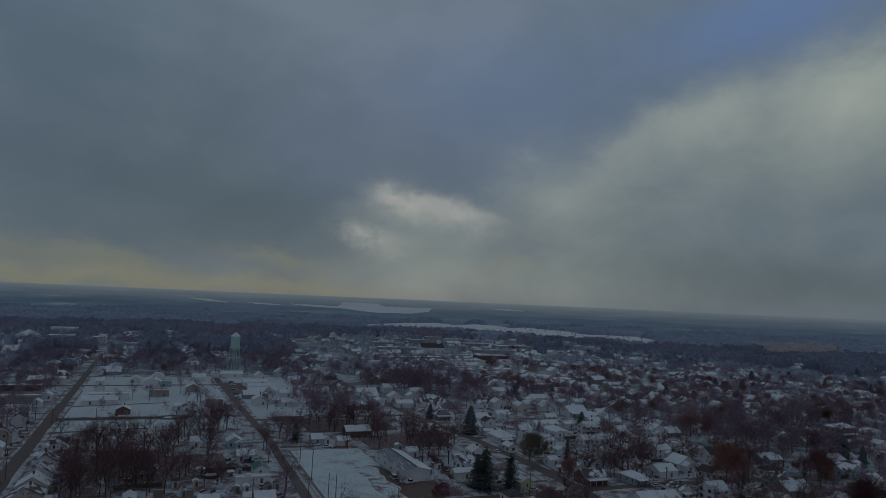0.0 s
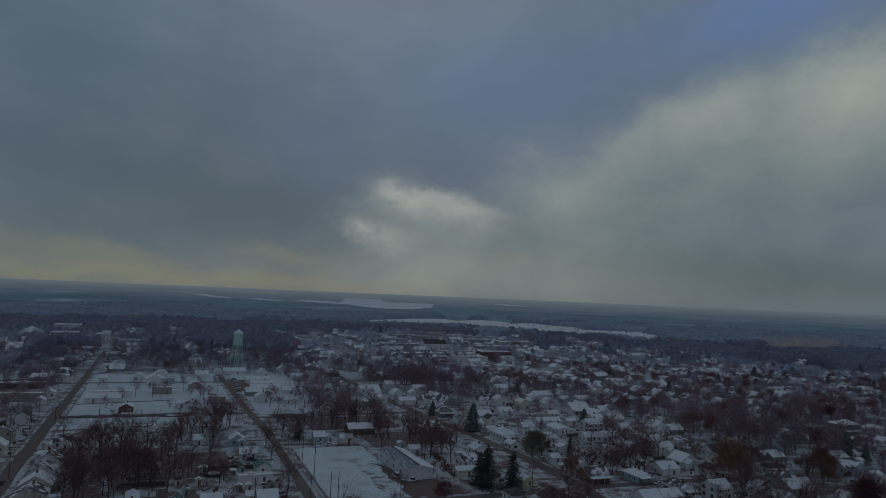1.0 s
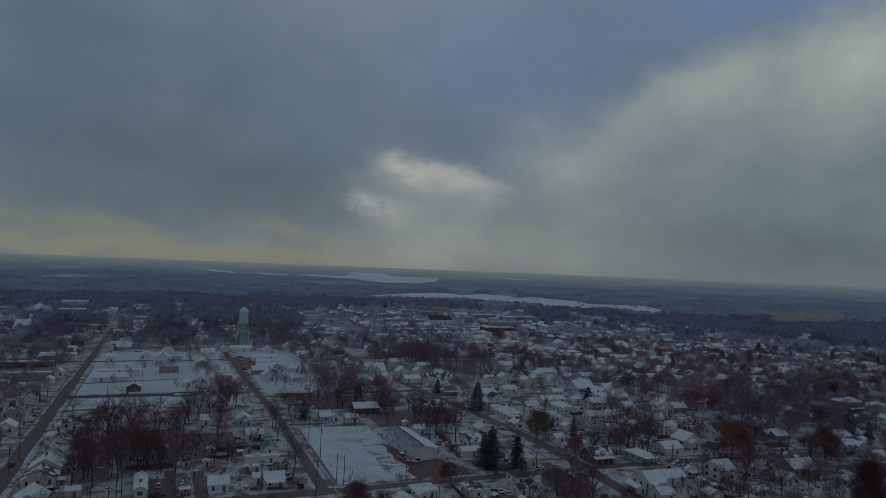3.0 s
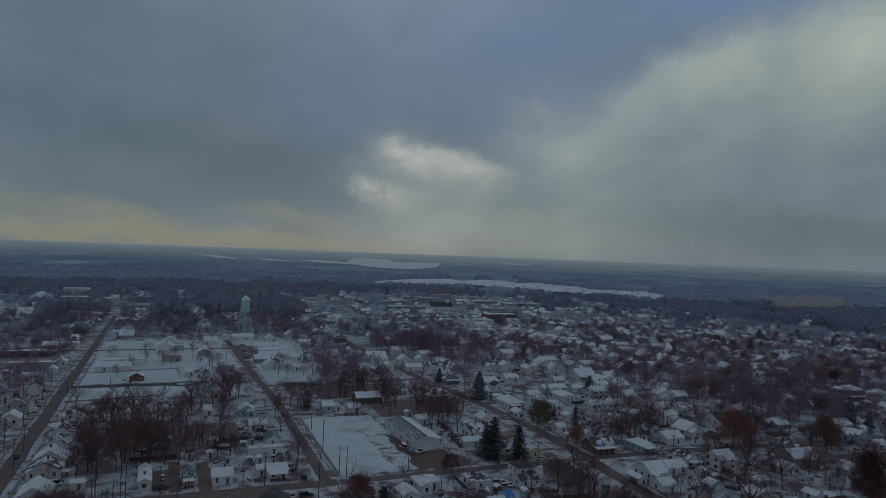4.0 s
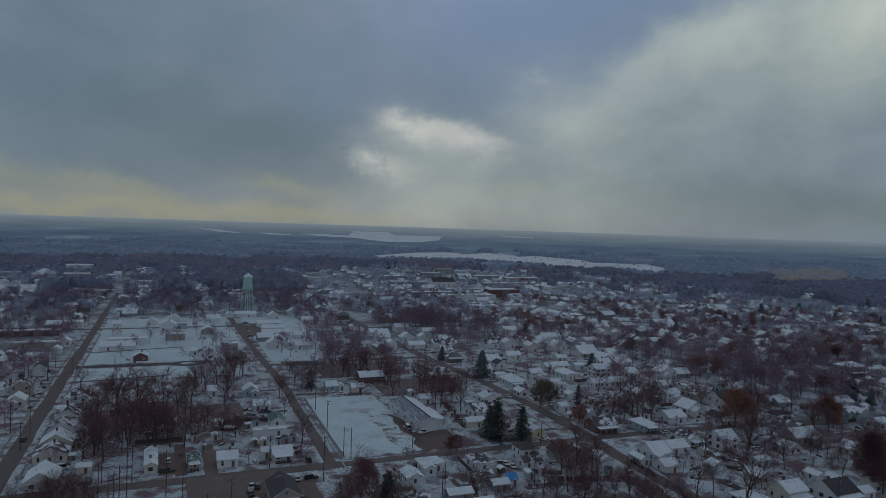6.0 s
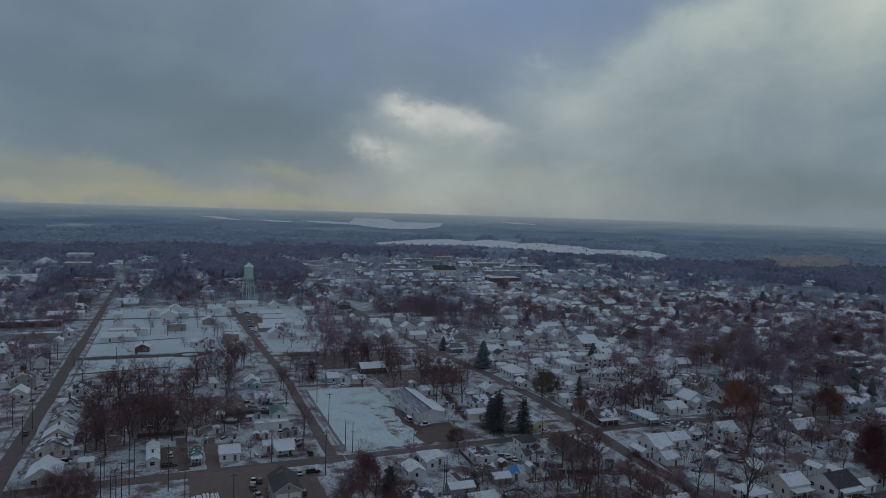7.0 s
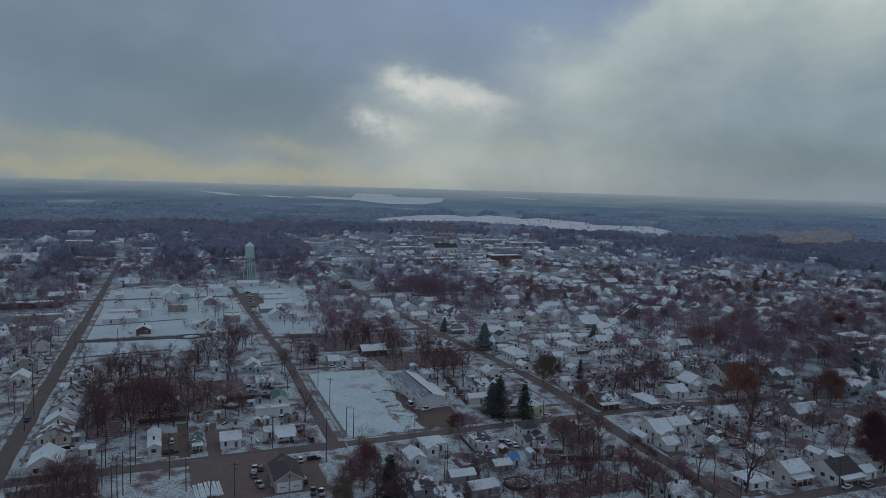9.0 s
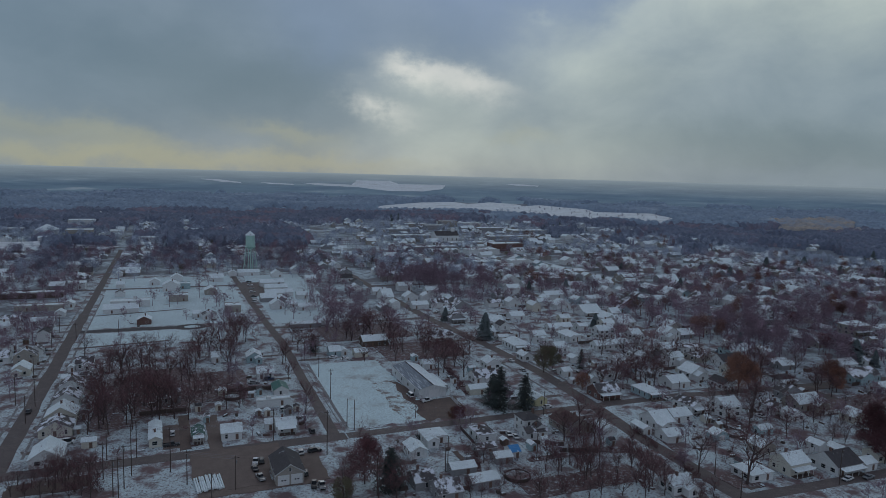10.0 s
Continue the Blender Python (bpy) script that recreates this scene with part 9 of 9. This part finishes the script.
def deep_wood(x, y, r):
    """Closed woods round the town and in its wooded quarters, away from the fields and the houses."""
    u, v = x * cg + y * sg, y * cg - x * sg
    town = (u > -520) & (u < 760) & (v < 1250 + 40 * np.sin(u * .02))
    grove = ((u < 178) & (u > -42) & (v > 672) | (u > 570) & (v > 640) | (u < -60) & (v > 640)) & (lattice(x, y, 45, 5) * .6 + lattice(x, y, 130, 9) * .4 > np.where(u > 300, .60, .40))
    stands = np.where(town, grove, lattice(x, y, 90, 6) * .5 + lattice(x, y, 220, 7) * .5 > np.where((x > 250) & (x * x + y * y < 1.9e6), .5, .27))
    stands &= ~any_field(x, y)
    stands &= ((np.abs(u + 49.6) > 9) | (v > 850)) & (np.hypot(u - 70, v - 640) > 34) & ~((np.abs(u - 158) < 7) & (v < 780))
    for a_, b_, r_ in HOMES + FAR_HOMES:
        if a_ * a_ + b_ * b_ > 360000:
            stands &= (u - a_) ** 2 + ((v - b_) * .5 + 8) ** 2 > 200
    for a_, b_ in BLOCKS:
        stands &= (np.abs(u - a_) > 22) | (v - b_ > 18) | (v - b_ < -85)
    return stands


def outside_canopy(places):
    p = np.array(places)
    return [q for q, hidden in zip(places, deep_wood(p[:, 0], p[:, 1], 0)) if not hidden]


def belt(x, y):
    """Where the nearer woods give way to the ones painted with more haze."""
    return 1270 + 480 * (lattice(x, y, 170, 14) * .6 + lattice(x, y, 50, 15) * .4)


def any_field(x, y):
    hit_ = np.zeros(x.shape, bool)
    for p in FIELDS:
        hit_ |= in_polygon(x, y, p)
    return hit_


def grove_quarter(x, y, r, a):
    """The wooded quarter behind the water tower."""
    u, v = x * cg + y * sg, y * cg - x * sg
    if not (-300 < u < 150 and v > 662) or abs(u + 49.6) < 9 or math.hypot(u - 70, v - 640) < 22 or any(inside(x, y, p) for p in FIELDS):
        return False
    return all(abs(u - a_) > r_ + 1 or abs(v - b_) > r_ + 1 for a_, b_, r_ in HOMES + FAR_HOMES) and noise.noise(Vector((x * .011, y * .011, 33))) > -.45


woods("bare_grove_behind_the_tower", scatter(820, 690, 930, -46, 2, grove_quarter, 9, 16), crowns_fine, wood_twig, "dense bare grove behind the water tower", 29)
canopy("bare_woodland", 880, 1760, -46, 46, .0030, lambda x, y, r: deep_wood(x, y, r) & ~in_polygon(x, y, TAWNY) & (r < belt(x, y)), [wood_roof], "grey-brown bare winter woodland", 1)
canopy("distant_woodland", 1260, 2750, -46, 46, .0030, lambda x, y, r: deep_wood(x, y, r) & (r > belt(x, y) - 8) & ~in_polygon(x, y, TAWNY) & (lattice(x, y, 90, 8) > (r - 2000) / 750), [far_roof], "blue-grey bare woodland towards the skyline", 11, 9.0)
canopy("tawny_woodland", 1250, 2050, 20, 33, .0030, lambda x, y, r: in_polygon(x + 60 * (lattice(x, y, 40, 3) - .5), y + 120 * (lattice(x, y, 40, 4) - .5), TAWNY), [far_tawny], "tawny woodland with painted sunlight at the edge of the town", 12, 9.0)
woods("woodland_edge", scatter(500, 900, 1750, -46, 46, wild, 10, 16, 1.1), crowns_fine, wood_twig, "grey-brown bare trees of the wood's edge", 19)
woods("field_trees", scatter(60, 1380, 2050, 4, 19, lambda x, y, r, a: inside(x, y, FIELDS[0]) and noise.noise(Vector((x * .006, y * .02, 2))) > -.1, 6, 12), crowns_fine, wood_twig, "bare trees in rows across the snow field", 27)
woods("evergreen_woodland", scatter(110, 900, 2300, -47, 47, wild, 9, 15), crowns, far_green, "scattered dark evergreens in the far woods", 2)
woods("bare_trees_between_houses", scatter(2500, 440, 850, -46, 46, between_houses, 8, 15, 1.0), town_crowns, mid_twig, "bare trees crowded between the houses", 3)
woods("bare_trees_of_the_far_town", outside_canopy(scatter(3300, 850, 1550, -46, 46, between_houses, 9, 16, 1.0)), crowns_fine, haze_twig, "haze-paled bare trees crowded between the far houses", 13)
woods("evergreens_between_houses", scatter(90, 480, 1300, -46, 46, between_houses, 7, 13), town_crowns, mid_green, "dark evergreens among the far houses", 6)
woods("bare_groves", [q for q in LATER["B"] + LATER["V"] if math.hypot(q[0], q[1]) < 620], full_crowns, mid_twig, "bare brown groves behind the yards", 4)
woods("distant_groves", [q for q in LATER["B"] + LATER["V"] if math.hypot(q[0], q[1]) >= 620], town_crowns, haze_twig, "haze-paled bare groves of the far town", 14)
leafy_crowns = [soft_crown(400 + _i, 420, (.012, .026), (.03, .06), .34) for _i in range(4)]
woods("russet_trees_between_houses", scatter(85, 470, 1150, 4, 36, between_houses, 9, 16), leafy_crowns, dull_russet, "russet-leaved trees among the far houses", 17)
woods("olive_trees_between_houses", scatter(40, 450, 1000, -30, 36, between_houses, 8, 13), leafy_crowns, olive, "thin olive-leaved trees among the far houses", 18)
woods("evergreens", LATER["K"], [fir_crown(120 + _i, 620, .4) for _i in range(3)], mid_green, "dark evergreens behind the yards", 5)
full_leaf = [soft_crown(500 + _i, 1900, (.008, .018), (.02, .045), .32) for _i in range(4)]
woods("russet_groves", LATER["O"] + LATER["M"], full_leaf, dull_russet, "russet-leaved trees behind the yards", 7)


def east_yards(x, y, r, a):
    """Yards of the leafier east side, between houses and streets."""
    u, v = x * cg + y * sg, y * cg - x * sg
    if u < 182 or not clear_of_roads(u, v) or abs(v - 153) < 6 or v < 158:
        return False
    return all(abs(u - a_) > r_ or abs(v - b_) > r_ for a_, b_, r_ in HOMES) and noise.noise(Vector((x * .02, y * .02, 13))) > -.12


woods("bare_trees_of_the_east_side", scatter(470, 320, 900, 13, 45, east_yards, 9, 16), town_crowns, mid_twig, "dark bare trees crowded round the houses of the east side", 23)
woods("russet_trees_of_the_east_side", scatter(60, 330, 800, 16, 45, east_yards, 9, 15), leafy_crowns, maroon, "maroon-leaved trees round the houses of the east side", 24)


def back_yards(x, y, r, a):
    """Fence lines and yard ends, clear of houses, streets and open lots."""
    u, v = x * cg + y * sg, y * cg - x * sg
    if v > 500 or (63 < u < 118 and 245 < v < 345) or (-14 < u < 58 and v < 240) or abs(v - 153) < 6 and u > 160:
        return False
    if not clear_of_roads(u, v) or any(abs(u - a_) < r_ + 1 and abs(v - b_) < r_ + 1 for a_, b_, r_ in HOMES):
        return False
    lots = min(abs((u - 3) % 55 - 27.5) < 3.5, 1) + (abs(v % 21 - 10) < 1.6) * .7
    return noise.noise(Vector((x * .03, y * .03, 5))) + lots * .5 > .32


brush_forms = [(np.array(b_.v), np.array(b_.f)) for b_ in (shrub_form(30 + _i, 9) for _i in range(4))]
woods("yard_brush", scatter(680, 190, 520, -44, 44, back_yards, .6, 1.5), brush_forms, mid_twig, "low leafless brush and hedges along the yards", 8)
woods("bare_yard_trees", scatter(190, 230, 520, -40, 44, back_yards, 5, 10), full_crowns, mid_twig, "slender bare trees along the yard ends", 9)


def rooftops(places, seed):
    """Small gabled houses of the far town, seen as roofs among the trees."""
    rng = random.Random(seed)
    b = Build()
    for x, y, w in places:
        turn = radians(GRID + rng.choice((0, 90)) + rng.uniform(-3, 3))
        c, s = math.cos(turn), math.sin(turn)
        d, h = w * rng.uniform(.6, .9), rng.choice((2.9, 3.2, 5.0))
        g, z = h + d * .27, hill(x, y)
        at_ = lambda p, q, r_: (x + p * c - q * s, y + p * s + q * c, z + r_)
        end = [(-d / 2, -.3), (d / 2, -.3), (d / 2, h), (0, g), (-d / 2, h)]
        b.solid([at_(w / 2, p, q) for p, q in end], [at_(-w / 2, p, q) for p, q in end], rng.choice((1, 1, 1, 2, 3)))
        snow = rng.choice((0, 0, 0, 4))
        for k in (-1, 1):
            q = [at_(-w / 2 - .3, k * (d / 2 + .3), h), at_(w / 2 + .3, k * (d / 2 + .3), h), at_(w / 2 + .3, 0, g + .2), at_(-w / 2 - .3, 0, g + .2)]
            b.solid(q, [(p[0], p[1], p[2] - .18) for p in q], snow)
    tagged(b.put("distant_houses", [R["S"], W["W"], W["T"], W["G"], R["P"]]), "small snow-roofed houses of the far town", "house", kind="stuff")


rooftops(FAR_PLACES, 31)


def yard_goods(n, seed):
    """Bins, crates, boards and covered heaps beside the houses."""
    rng = random.Random(seed)
    b = Build()
    near = [q for q in HOMES if 150 < q[1] < 470 and not (63 < q[0] < 112 and 250 < q[1] < 340)]
    for _ in range(n):
        hu, hv, _r = rng.choice(near)
        a, r = rng.uniform(0, 6.283), rng.uniform(6.5, 13)
        u, v = hu + math.cos(a) * r, hv + math.sin(a) * r
        if not clear_of_roads(u, v) or abs(v - 153) < 6 or (64 < u < 118 and 249 < v < 340) or any(abs(u - p) < 5.5 and abs(v - q) < 5.5 for p, q, _k in HOMES):
            continue
        c = G(u, v)
        t = radians(GRID + rng.choice((0, 0, 90, 45)) + rng.uniform(-12, 12))
        w, d, h = rng.uniform(.3, 1.5), rng.uniform(.25, .8), rng.uniform(.25, 1.1)
        k, s = math.cos(t), math.sin(t)
        q = [(c.x + x * k - y * s, c.y + x * s + y * k) for x, y in ((-w, -d), (w, -d), (w, d), (-w, d))]
        shrink = rng.uniform(.7, 1.0)
        top = [(c.x + (x - c.x) * shrink, c.y + (y - c.y) * shrink, h) for x, y in q]
        b.solid(top, [(x, y, -.05) for x, y in q], rng.choice((0, 0, 0, 1, 2)), rng.choice((1, 1, 2, 3)))
    tagged(b.put("yard_goods", [R["S"], timber, R["N"], W["G"]]), "snow-dusted crates, bins and boards in the yards", "yard goods", kind="stuff")


yard_goods(750, 77)
